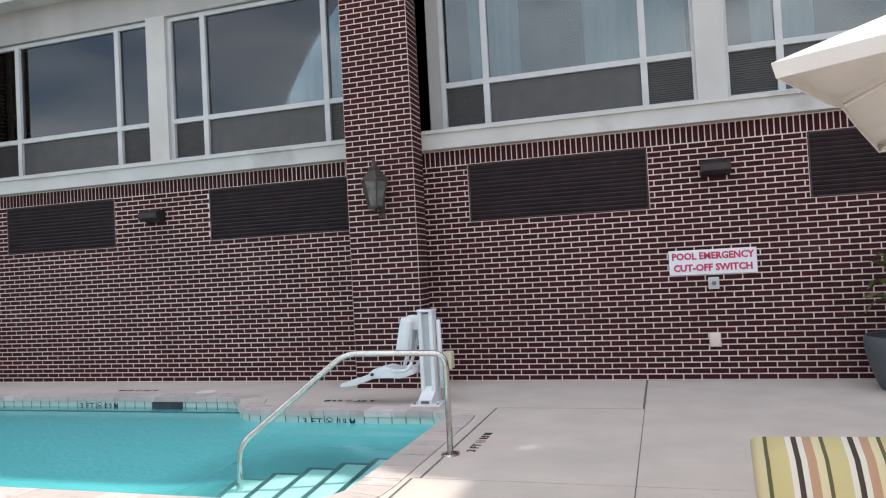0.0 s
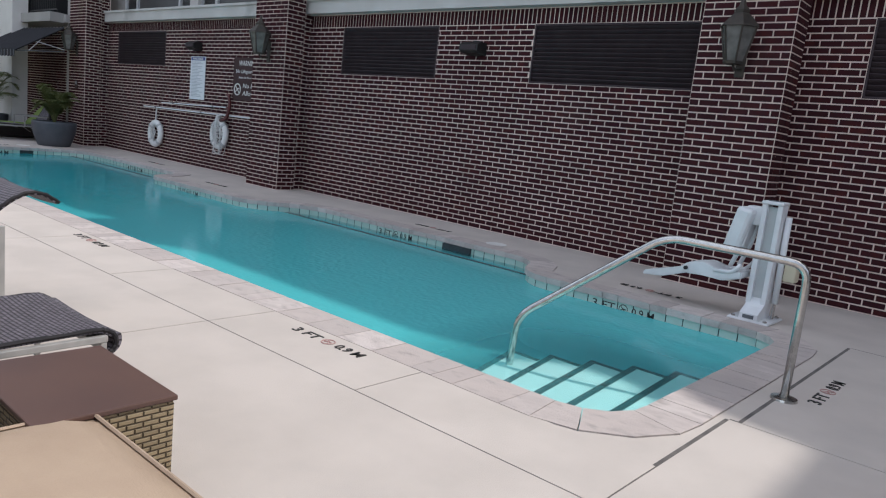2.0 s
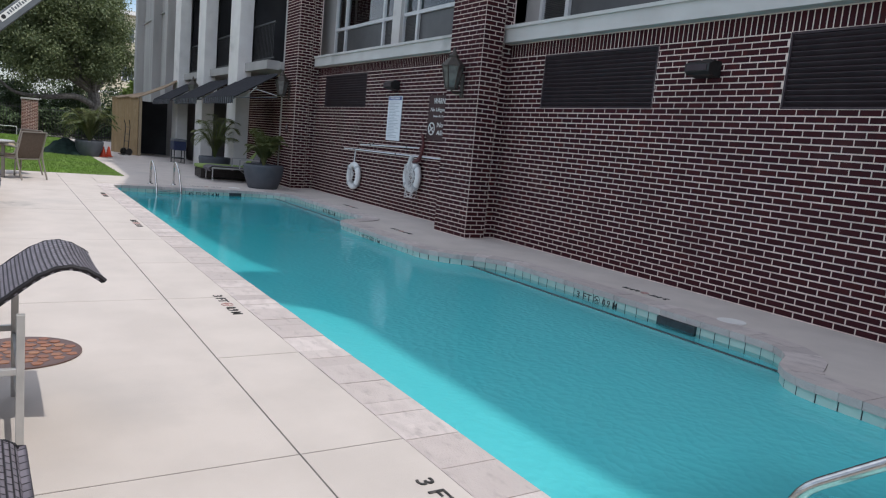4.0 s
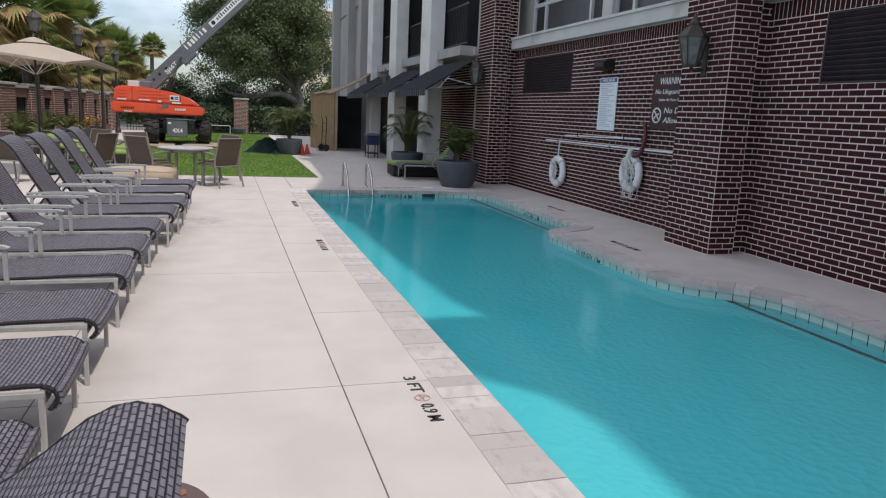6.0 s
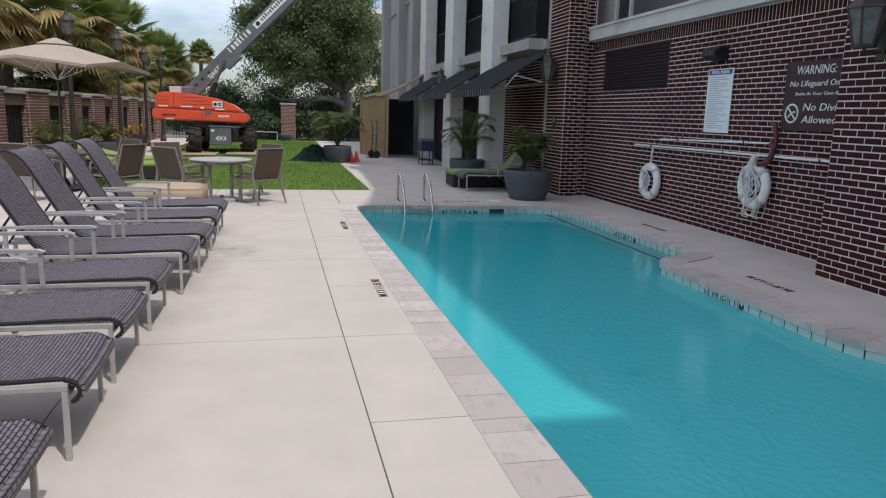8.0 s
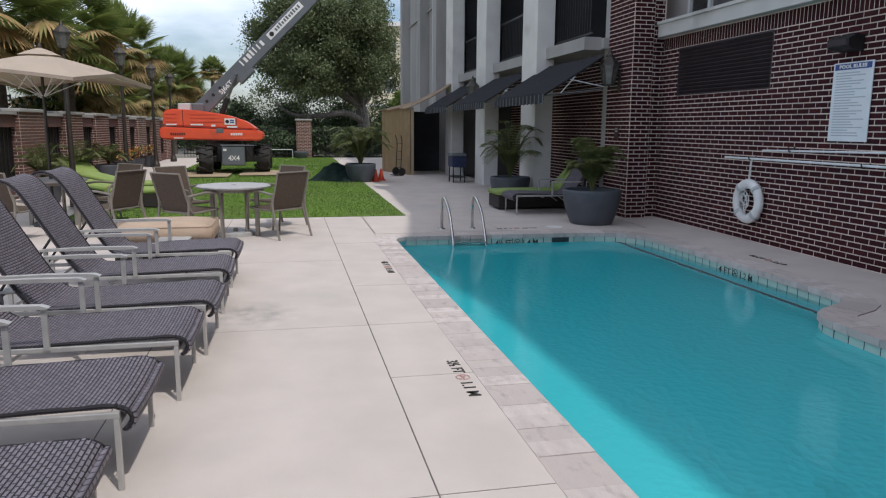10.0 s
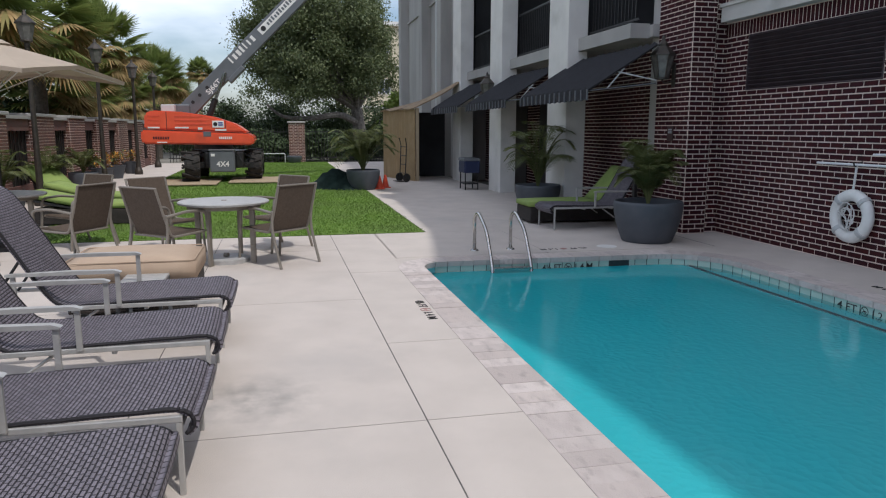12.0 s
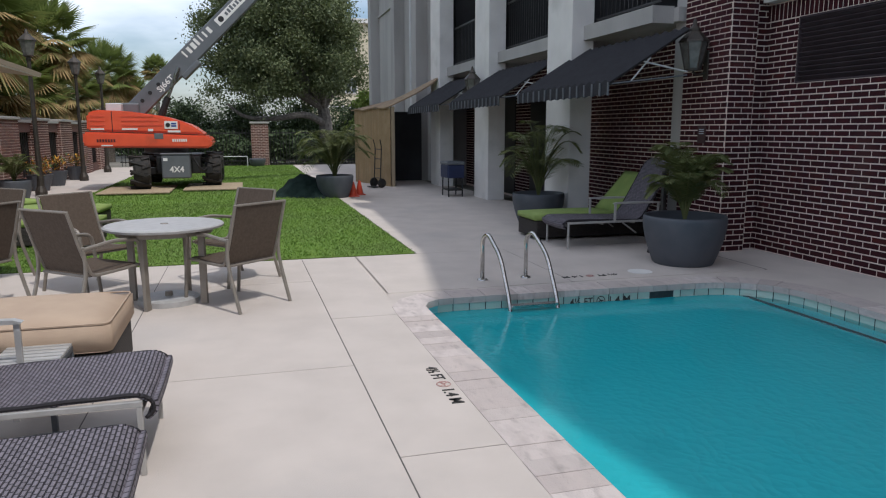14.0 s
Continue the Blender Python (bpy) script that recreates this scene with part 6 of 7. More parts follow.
def bowl_planter(m, r, h, label="large charcoal resin bowl planter", soil=True, group="bowl planters"):
    t = thing("planter", m, label, "planter", group)
    part("bowl", lathe(bmesh.new(), [(r * 0.70, 0.0), (r * 0.73, 0.015), (r * 0.82, h * 0.22), (r * 0.92, h * 0.48), (r * 0.98, h * 0.72), (r * 1.0, h * 0.90), (r * 0.99, h * 0.97), (r * 0.965, h), (r * 0.93, h * 0.97), (r * 0.92, h * 0.80)], 36), M_planter, t, smooth=True)
    part("soil", lathe(bmesh.new(), [(r * 0.92, h * 0.80), (r * 0.5, h * 0.86)], 24), M_soil, t, "dark potting soil")
    return t


for (x, y, r, h, ph, sp, nf, sd) in ((-20.42, 8.66, 0.46, 0.55, 1.50, 0.70, 36, 1), (-24.05, 8.42, 0.42, 0.50, 1.80, 1.05, 26, 2),
                                     (-29.55, 5.82, 0.42, 0.50, 1.80, 1.20, 46, 3), (0.12, 9.45, 0.46, 0.55, 1.45, 0.62, 22, 4)):
    bowl_planter(pose(x, y, 0), r, h)
    feather_palm(pose(x, y, 0, 0, 0, sd * 40), ph, sp, nf, sd, h * 0.84)
for (x, y, sd) in ((-24.9, -0.75, 11), (-27.9, -0.85, 12), (-30.6, -0.9, 13)):
    bowl_planter(pose(x, y, 0), 0.34, 0.45)
    feather_palm(pose(x, y, 0), 1.25, 0.7, 16, sd, 0.38)


def flower_pot(m, seed):
    t = thing("flower_pot", m, "dark pot of yellow and orange croton leaves", "flower pot", "flower pots")
    part("pot", lathe(bmesh.new(), [(0.20, 0.0), (0.28, 0.30), (0.31, 0.40), (0.28, 0.40)], 20), M_planter, t)
    part("soil", lathe(bmesh.new(), [(0.28, 0.36), (0.1, 0.38)], 16), M_soil, t)
    rg = random.Random(seed)
    v, f = [], []
    for k in range(170):
        a, r = rg.uniform(0, 6.28), 0.30 * math.sqrt(rg.random())
        c = Vector((r * math.cos(a), r * math.sin(a), 0.40 + rg.random() * 0.34))
        leaf_blades(v, f, c, c + Vector((rg.uniform(-1, 1), rg.uniform(-1, 1), rg.uniform(-0.2, 1))).normalized() * 0.13, 0.026)
    mesh_from("foliage", v, f, M_flower, t, "stuff")
    return t


for i, (x, y) in enumerate(((-33.4, -1.10), (-35.1, -1.12), (-37.6, -1.12))):
    flower_pot(pose(x, y, 0), i + 20)


def chaise(m, raised, label="dark wicker chaise with lime green cushions"):
    t = thing("chaise", m, label, "chaise", "green chaises")
    woven_box("wicker_base", -0.34, 0.34, -0.95, 0.95, 0.03, 0.26, M_weave_dark, t)
    part("seat_cushion", cushion(bmesh.new(), -0.33, 0.33, -0.35, 0.97, 0.26, 0.36, puff=0.01), M_cushion_green, t, "lime green cushion", smooth=True)
    ang = -raised
    part("back_cushion", cushion(bmesh.new(), -0.33, 0.33, -0.72, 0.0, 0.0, 0.10, turn=pose(0, -0.33, 0.30, ang), puff=0.01), M_cushion_green, t, "lime green cushion", smooth=True)
    bm = bmesh.new()
    box(bm, -0.32, 0.32, -0.70, 0.0, -0.03, 0.0, turn=pose(0, -0.33, 0.29, ang))
    part("back_rest", bm, M_iron, t)
    return t


chaise(pose(-22.72, 8.64, 0, 0, 0, 180), 48)
copy_thing(lg, pose(-21.93, 8.72, 0, 0, 0, 180))
chaise(pose(-25.55, 0.80, 0, 0, 0, -6), 14)
chaise(pose(-27.2, -0.35, 0, 0, 0, -40), 32)
chaise(pose(-23.95, 1.00, 0, 0, 0, -5), 12)
t = thing("umbrella_stand", pose(-21.08, 8.80, 0), "black umbrella stand with heavy round base", "umbrella stand")
part("base", lathe(bmesh.new(), [(0.17, 0), (0.16, 0.04), (0.04, 0.06)], 20), M_iron, t)
part("post", tube(bmesh.new(), [(0, 0, 0.05), (0, 0, 1.0)], 0.035, 10), M_iron, t)
t = thing("deck_lid", pose(-20.08, 7.91, 0), "round pale skimmer lid in the deck", "lid")
part("lid", lathe(bmesh.new(), [(0.13, 0.0), (0.13, 0.004), (0.11, 0.006)], 24), M_white_paint, t)
t = thing("deck_lid", pose(-8.05, 9.25, 0), "round pale skimmer lid in the deck", "lid")
part("lid", lathe(bmesh.new(), [(0.13, -0.004), (0.13, 0.004), (0.11, 0.006)], 24), M_white_paint, t)

# cooler cart between the columns
t = thing("cooler_cart", pose(-29.1, 8.45, 0), "dark blue cooler on a black folding cart", "cooler")
part("cooler_body", boxes((-0.30, 0.30, -0.20, 0.20, 0.42, 0.72), bevel=0.03), M_blue, t)
part("cooler_lid", boxes((-0.31, 0.31, -0.21, 0.21, 0.72, 0.79), bevel=0.02), M_machine_grey, t, "grey lid")
for x in (-0.26, 0.26):
    for y in (-0.16, 0.16):
        part("leg", tube(bmesh.new(), [(x, y, 0.0), (x * 0.9, y, 0.42)], 0.016, 6), M_iron, t)
part("shelf", boxes((-0.27, 0.27, -0.17, 0.17, 0.14, 0.17)), M_iron, t)

# reed enclosure with a slanting roof
enc = thing("reed_enclosure", Matrix(), "reed fence enclosure with slanting reed roof", "enclosure")
A, B = Vector((-34.25, 7.02)), Vector((-32.15, 7.62))
for P, Q in ((A, B),):
    dd = (Q - P).normalized()
    ln = (Q - P).length
    vs, fs = [], []
    k = 0.0
    rg = random.Random(31)
    while k < ln:
        c = P + dd * k
        r = 0.019
        top = 2.05 + 0.03 * rg.random()
        b0 = len(vs)
        for z in (0.0, top):
            for q in range(6):
                a = q * math.pi / 3
                vs.append((c.x + r * math.cos(a), c.y + r * math.sin(a), z))
        fs += [(b0 + q, b0 + (q + 1) % 6, b0 + 6 + (q + 1) % 6, b0 + 6 + q) for q in range(6)] + [tuple(b0 + 6 + q for q in range(6))]
        k += 0.037
    mesh_from("reed_screen", vs, fs, M_bamboo, enc, "stuff", "split reed screen")
# A near-black panel stands in for the shaded opening beside the reeds
part("dark_sheet", boxes((-34.32, -34.26, 7.15, 9.0, 0.0, 2.02)), M_interior_shade, enc, "added dark panel for the shaded opening behind the reeds")
for z in (0.5, 1.6):
    part("rail", tube(bmesh.new(), [(A.x, A.y + 0.04, z), (B.x, B.y + 0.04, z)], 0.02, 6), M_wood_board, enc)
for P in (A, B):
    part("post", boxes((P.x - 0.05, P.x + 0.05, P.y + 0.03, P.y + 0.12, 0.0, 2.1)), M_wood_board, enc)
bm = bmesh.new()
g = []
for i in range(7):
    f = i / 6
    row = []
    for j in range(6):
        u = j / 5
        p0 = Vector((A.x - 0.1, A.y - 0.1, 2.06)).lerp(Vector((B.x + 0.1, B.y - 0.05, 2.10)), f)
        p1 = Vector((-34.4, 9.0, 2.75)).lerp(Vector((-32.0, 9.0, 2.95)), f)
        p = p0.lerp(p1, u)
        row.append(bm.verts.new((p.x, p.y, p.z - 0.10 * math.sin(math.pi * u) + 0.03 * math.sin(i * 2.1 + j))))
    g.append(row)
for i in range(6):
    for j in range(5):
        bm.faces.new((g[i][j], g[i + 1][j], g[i + 1][j + 1], g[i][j + 1]))
rf = part("roof", bm, M_tarp, enc, "sagging reed roof sheet")
so = rf.modifiers.new("thickness", 'SOLIDIFY')
so.thickness = 0.03
t = thing("hand_truck", pose(-31.95, 7.22, 0, 0, 0, 16), "black two-wheeled hand truck leaning by the reed fence", "hand truck")
for x in (-0.18, 0.18):
    part("upright", tube(bmesh.new(), bent([(x, 0.0, 0.12), (x, 0.05, 1.05), (x * 1.15, 0.0, 1.25)], 0.08), 0.014, 6), M_iron, t)
    part("wheel", lathe(bmesh.new(), [(0.11, -0.025), (0.125, 0.0), (0.11, 0.025)], 16), M_tyre, t).matrix_basis = pose(x * 1.3, 0.02, 0.125, 0, 90, 0)
for z in (0.25, 0.5, 0.75, 1.0):
    part("cross_bar", tube(bmesh.new(), [(-0.18, 0.02, z), (0.18, 0.02, z)], 0.011, 6), M_iron, t)
part("toe_plate", boxes((-0.20, 0.20, -0.20, 0.02, 0.02, 0.035)), M_iron, t)
for x, y in ((-29.62, 6.24), (-29.98, 6.44)):
    t = thing("traffic_cone", pose(x, y, 0), "small bright orange traffic cone", "traffic cone", "traffic cones")
    part("cone", lathe(bmesh.new(), [(0.10, 0.02), (0.095, 0.03), (0.025, 0.33), (0.015, 0.335)], 18), M_cone, t)
    part("foot", boxes((-0.13, 0.13, -0.13, 0.13, 0.0, 0.02), bevel=0.006), M_cone, t)
# dark tarp heaped beside the planter
bm = bmesh.new()
g = []
for i in range(14):
    row = []
    for j in range(10):
        u, v = i / 13 * 2 - 1, j / 9 * 2 - 1
        h = max(0.0, 1 - u * u) * max(0.0, 1 - v * v)
        row.append(bm.verts.new((u * 0.75, v * 0.55, 0.004 + 0.95 * h ** 1.2 * (0.5 + 0.5 * u * -0.2) + 0.06 * h * math.sin(i * 1.7 + j * 2.3))))
    g.append(row)
for i in range(13):
    for j in range(9):
        bm.faces.new((g[i][j], g[i + 1][j], g[i + 1][j + 1], g[i][j + 1]))
t = thing("tarp_heap", pose(-29.95, 5.22, 0, 0, 0, 60), "dark green tarp heaped beside a planter", "tarp")
part("cloth", bm, M_net, t, smooth=True)

# ---- lawn ----
LX0, LX1, LY0, LY1 = -44.6, -21.86, 0.32, 5.85
lawn = tagged(part("lawn", boxes((LX0, LX1, LY0, LY1, -0.05, 0.006)), M_turf), "bright green mown lawn", "lawn", "", "structure")
npr = np.random.RandomState(7)


def blades(n, x0, x1, y0, y1, h, name):
    xs, ys = npr.uniform(x0, x1, n), npr.uniform(y0, y1, n)
    a, hh, ln = npr.uniform(0, 6.283, n), npr.uniform(0.6, 1.1, n) * h, npr.uniform(-0.03, 0.03, (n, 2))
    w = 0.006 + 0.00025 * np.abs(xs + 14)
    V = np.zeros((n, 3, 3))
    V[:, 0] = np.stack([xs - w * np.cos(a), ys - w * np.sin(a), np.full(n, 0.004)], 1)
    V[:, 1] = np.stack([xs + w * np.cos(a), ys + w * np.sin(a), np.full(n, 0.004)], 1)
    V[:, 2] = np.stack([xs + ln[:, 0], ys + ln[:, 1], hh], 1)
    mesh_from(name, V.reshape(-1, 3).tolist(), np.arange(3 * n).reshape(-1, 3).tolist(), M_grass, lawn, "stuff")


blades(60000, -29, LX1 + 0.02, LY0, LY1, 0.034, "grass_blades")
blades(40000, LX0, -29, LY0, LY1, 0.05, "grass_blades")
for x, y, w, l_ in ((-32.3, 1.35, 1.1, 0.8), (-32.9, 3.1, 1.1, 0.7)):
    t = thing("plywood_sheet", pose(x, y, 0.045), "weathered plywood sheet laid on the lawn", "board", "plywood sheets")
    part("sheet", boxes((-w, w, -l_, l_, 0.0, 0.02)), M_wood_board, t)


# ---- boom lift ----
def boom_lift():
    t = thing("boom_lift", pose(0, 0, 0.063), "orange and grey boom lift parked on the lawn", "boom lift")
    for i, (x, y) in enumerate(((-32.45, 1.42), (-33.3, 3.08), (-35.0, 1.42), (-35.6, 3.08))):
        tyre = bmesh.new()
        lathe(tyre, [(0.24, -0.19), (0.35, -0.20), (0.385, -0.14), (0.39, 0.0), (0.385, 0.14), (0.35, 0.20), (0.24, 0.19)], 28)
        wheel = part("wheel", tyre, M_tyre, t, "black lugged tyre")
        wheel.matrix_basis = pose(x, y, 0.405, 90, 0, 0 if i % 2 else 8)
        lug = bmesh.new()
        for k in range(20):
            a = 2 * math.pi * k / 20
            box(lug, -0.035, 0.035, -0.03, 0.03, -0.19, 0.0 if k % 2 else 0.19, turn=pose(0.385 * math.cos(a), 0.385 * math.sin(a), 0.095 if not k % 2 else 0.0, 0, 0, math.degrees(a)) @ pose(0, 0, 0, 20 if k % 2 else -20))
        tagged(part("tread", lug, M_tyre, wheel), kind="stuff")
        part("rim", lathe(bmesh.new(), [(0.23, -0.15), (0.22, 0.15), (0.10, 0.16)], 20), M_machine_grey, wheel)
    part("chassis", boxes((-35.2, -32.75, 1.72, 2.80, 0.34, 0.80), bevel=0.04), M_iron, t, "dark chassis frame")
    part("front_box", boxes((-32.80, -32.45, 1.88, 2.56, 0.24, 0.83), bevel=0.035), M_machine_grey, t, "grey front box")
    part("front_box_lid", boxes((-32.82, -32.43, 1.86, 2.58, 0.83, 0.87), bevel=0.012), M_machine_grey, t)
    part("hose", tube(bmesh.new(), smooth_path([(-32.7, 2.6, 0.8), (-32.55, 2.72, 0.6), (-32.6, 2.85, 0.42), (-32.9, 2.95, 0.5)], 5), 0.022, 6), M_iron, t)
    part("axle", boxes((-33.05, -32.85, 1.4, 3.06, 0.34, 0.50)), M_iron, t)
    part("axle", boxes((-35.35, -35.15, 1.4, 3.06, 0.34, 0.50)), M_iron, t)
    lettering("chassis_mark", "4X4", 0.20, pose(-32.445, 2.24, 0.46, 90, 0, 90), M_text_white, t, width=0.34, bold=0.005)
    part("chassis_label", boxes((-32.449, -32.444, 1.93, 2.03, 0.68, 0.75)), M_text_white, t)
    part("turntable", lathe(bmesh.new(), [(0.55, 0.86), (0.55, 1.02)], 28, (-33.7, 1.9)), M_machine_grey, t)
    low = bmesh.new()
    prism(low, [(0.16, 1.02), (3.05, 0.98), (3.14, 1.16), (3.0, 1.30), (0.12, 1.40), (0.10, 1.12)], -34.6, -32.62)
    for v in low.verts:
        v.co = Vector((v.co.z, v.co.x, v.co.y))
    bmesh.ops.bevel(low, geom=low.edges[:], offset=0.045, segments=2, affect='EDGES')
    part("counterweight", low, M_orange, t, "orange lower body")
    up = bmesh.new()
    prism(up, [(0.20, 1.42), (2.96, 1.32), (2.60, 1.58), (2.0, 1.78), (1.15, 1.90), (0.42, 1.93), (0.22, 1.84)], -34.5, -32.68)
    for v in up.verts:
        v.co = Vector((v.co.z, v.co.x, v.co.y))
    bmesh.ops.bevel(up, geom=up.edges[:], offset=0.05, segments=2, affect='EDGES')
    part("hood", up, M_orange, t, "orange engine hood")
    for y0, y1, z in ((0.30, 0.62, 1.78), (0.30, 0.62, 1.67), (0.30, 0.62, 1.56), (1.0, 1.75, 1.78), (1.0, 1.85, 1.67), (1.0, 1.95, 1.56)):
        part("hood_slot", boxes((-32.685, -32.67, y0, y1, z - 0.022, z + 0.022), bevel=0.004), M_cone, t)
    part("hood_seam", boxes((-32.685, -32.672, 0.78, 0.795, 1.40, 1.90)), M_iron, t)
    part("hood_seam", boxes((-32.685, -32.672, 2.33, 2.345, 1.36, 1.66)), M_iron, t)
    for y0, y1, z0, z1 in ((0.30, 0.60, 1.445, 1.485), (1.00, 1.36, 1.445, 1.485), (1.99, 2.30, 1.47, 1.66), (2.06, 2.36, 1.38, 1.43), (1.60, 1.72, 1.41, 1.47)):
        part("decal", boxes((-32.675, -32.664, y0, y1, z0, z1)), M_text_white, t, "pale decal")
    part("decal_mark", lathe(bmesh.new(), [(0.055, 0.0), (0.055, 0.006)], 16), M_iron, t).matrix_basis = pose(-32.664, 2.07, 1.565, 0, 90, 0)
    part("decal_bar", boxes((-32.665, -32.658, 2.15, 2.27, 1.58, 1.62), (-32.665, -32.658, 2.15, 2.27, 1.52, 1.56)), M_text_blue, t)
    part("body_port", boxes((-32.63, -32.612, 1.74, 1.95, 1.22, 1.36), bevel=0.006), M_machine_grey, t, "grey service port")
    for y0, y1 in ((0.42, 0.86), (2.16, 2.52)):
        part("lettering_bar", boxes(*[(-32.622, -32.612, y0 + (y1 - y0) * k / 7, y0 + (y1 - y0) * (k + 0.7) / 7, 1.15, 1.22) for k in range(7)]), M_text_white if y0 > 1 else M_hook, t)
    part("warning_strip", boxes((-32.622, -32.612, 0.52, 0.78, 1.05, 1.08)), M_text_white, t)
    # boom along the body, rising over it
    ang = 45.3
    M = pose(-33.55, 1.15, 1.87, ang)
    bm = bmesh.new()
    box(bm, -0.17, 0.17, -0.1, 7.2, -0.24, 0.22, bevel=0.02, turn=M)
    part("boom_outer", bm, M_machine_grey, t, "dark grey boom section")
    bm = bmesh.new()
    box(bm, -0.13, 0.13, 7.2, 13.5, -0.18, 0.17, bevel=0.02, turn=M)
    part("boom_inner", bm, M_machine_grey, t)
    for y0, y1, z0, z1 in ((2.0, 3.0, -0.02, 0.20),):
        bm = bmesh.new()
        k = y0
        while k < y1:
            box(bm, 0.171, 0.176, k, k + 0.07 + 0.03 * math.sin(k * 9), z0, z1 - 0.05 * abs(math.sin(k * 5)), turn=M)
            k += 0.145
        tagged(part("lettering_bar", bm, M_text_white, t, "white lettering drawn as bars"))
    lettering("boom_mark", "SJ66T", 0.20, M @ pose(0.173, 1.14, -0.09, 90, 0, 90), M_text_white, t, width=0.52, bold=0.004)
    bm = bmesh.new()
    box(bm, 0.171, 0.176, 3.18, 4.65, -0.06, 0.15, turn=M)
    part("boom_plate", bm, M_text_white, t, "white plate on the boom")
    bm = bmesh.new()
    for k in range(11):
        box(bm, 0.1765, 0.180, 3.50 + k * 0.10, 3.50 + k * 0.10 + 0.06, 0.0, 0.09 + 0.02 * (k % 3), turn=M)
    part("plate_lettering_bar", bm, M_machine_grey, t)
    bm = bmesh.new()
    lathe(bm, [(0.075, 0.0), (0.075, 0.004)], 18)
    part("plate_mark", bm, M_iron, t).matrix_basis = M @ pose(0.176, 3.33, 0.045, 0, 90, 0)
    bm = bmesh.new()
    box(bm, -0.20, 0.20, 1.55, 2.15, -0.36, -0.22, bevel=0.03, turn=M)
    part("cylinder_bracket", bm, M_machine_grey, t)
    for y in (0.42, 0.70, 1.0):
        bm = bmesh.new()
        lathe(bm, [(0.05, 0.0), (0.05, 0.01)], 12)
        part("boom_pin", bm, M_iron, t).matrix_basis = M @ pose(0.17, y, 0.02, 0, 90, 0)
    part("pivot_bracket", boxes((-33.85, -33.25, 0.7, 1.35, 1.80, 2.12), bevel=0.04), M_machine_grey, t)
    part("lift_cylinder", tube(bmesh.new(), [(-33.3, 1.80, 1.62), (-33.3, 2.06, 2.28)], 0.085, 12), M_iron, t)
    part("cylinder_rod", tube(bmesh.new(), [(-33.3, 2.06, 2.28), (-33.3, 2.36, 3.02)], 0.05, 10), M_steel, t)
    part("beacon_box", boxes((-33.3, -32.95, 0.62, 0.98, 1.90, 2.10), bevel=0.02), M_frame_grey, t)
    return t


boom_lift()

# ---- garden wall on the left ----
gw = thing("wall_garden", Matrix(), "red brick garden wall with stone-capped piers", "wall", kind="structure")
PIERS = [-23.8, -26.75, -29.8, -32.6, -35.4, -38.3, -41.2, -44.2]
for x in PIERS:
    p = thing("brick_pier", pose(x - 0.75, -1.45, 0, 0, 0, 180) @ pose(-1.5, 0, 0), "red brick pier with a pale stone cap", "pier", "garden piers", "structure")
    part("mortar_bed", boxes((0.002, 1.498, 0.002, 0.7, -0.05, 1.76)), M_mortar, p)
    for f, ln, sh in ((wall_face(0, 0, 0, 0), 1.5, 0), (wall_face(0, 0.7, 0, -90), 0.7, 1), (wall_face(1.5, 0, 0, 90), 0.7, 1)):
        PENDING += lay_bricks(f, brick_layout(ln, 0, 26 * COURSE, shift=sh), p, lambda u, z: False, M_brick_red, M_brick_red)
    part("cap", boxes((-0.05, 1.55, -0.05, 0.75, 1.76, 1.83), bevel=0.012), M_grey_conc, p, "weathered stone cap")
for a, b in zip(PIERS, PIERS[1:]):
    x0, x1 = b + 0.75, a - 0.75
    part("lintel", boxes((x0, x1, -1.78, -1.53, 1.45, 1.70)), M_brick_red, gw)
    part("lintel_cap", boxes((x0, x1, -1.82, -1.48, 1.70, 1.77)), M_grey_conc, gw)
    part("plinth", boxes((x0, x1, -1.78, -1.53, -0.05, 0.30)), M_brick_red, gw)
    part("opening_panel", boxes((x0, x1, -1.68, -1.62, 0.30, 1.45)), M_iron, gw, "dark metal infill panel")
    for k in range(7):
        x = x0 + (x1 - x0) * (k + 0.5) / 7
        part("picket", boxes((x - 0.012, x + 0.012, -1.61, -1.586, 0.30, 1.45)), M_iron, gw)


def lamp_post(m):
    t = thing("street_lamp", m, "dark bronze garden lamp post with glass lantern", "street lamp", "garden lamp posts")
    part("post", lathe(bmesh.new(), [(0.13, 0.0), (0.13, 0.12), (0.08, 0.25), (0.065, 0.5), (0.05, 1.6), (0.042, 3.0), (0.06, 3.05), (0.04, 3.12)], 12), M_bronze, t)
    part("glass_body", lathe(bmesh.new(), [(0.10, 3.14), (0.17, 3.45)], 8), M_lamp_glass, t, "clouded glass lantern")
    part("lantern_base", lathe(bmesh.new(), [(0.06, 3.10), (0.115, 3.13), (0.11, 3.15)], 8), M_bronze, t)
    part("lantern_roof", lathe(bmesh.new(), [(0.195, 3.45), (0.19, 3.47), (0.08, 3.58), (0.05, 3.60), (0.02, 3.70)], 8), M_bronze, t)
    return t


lp = lamp_post(pose(-31.5, -0.62, 0))
for x, y in ((-37.0, -0.80), (-27.0, -0.80), (-41.5, -0.9)):
    copy_thing(lp, pose(x, y, 0))


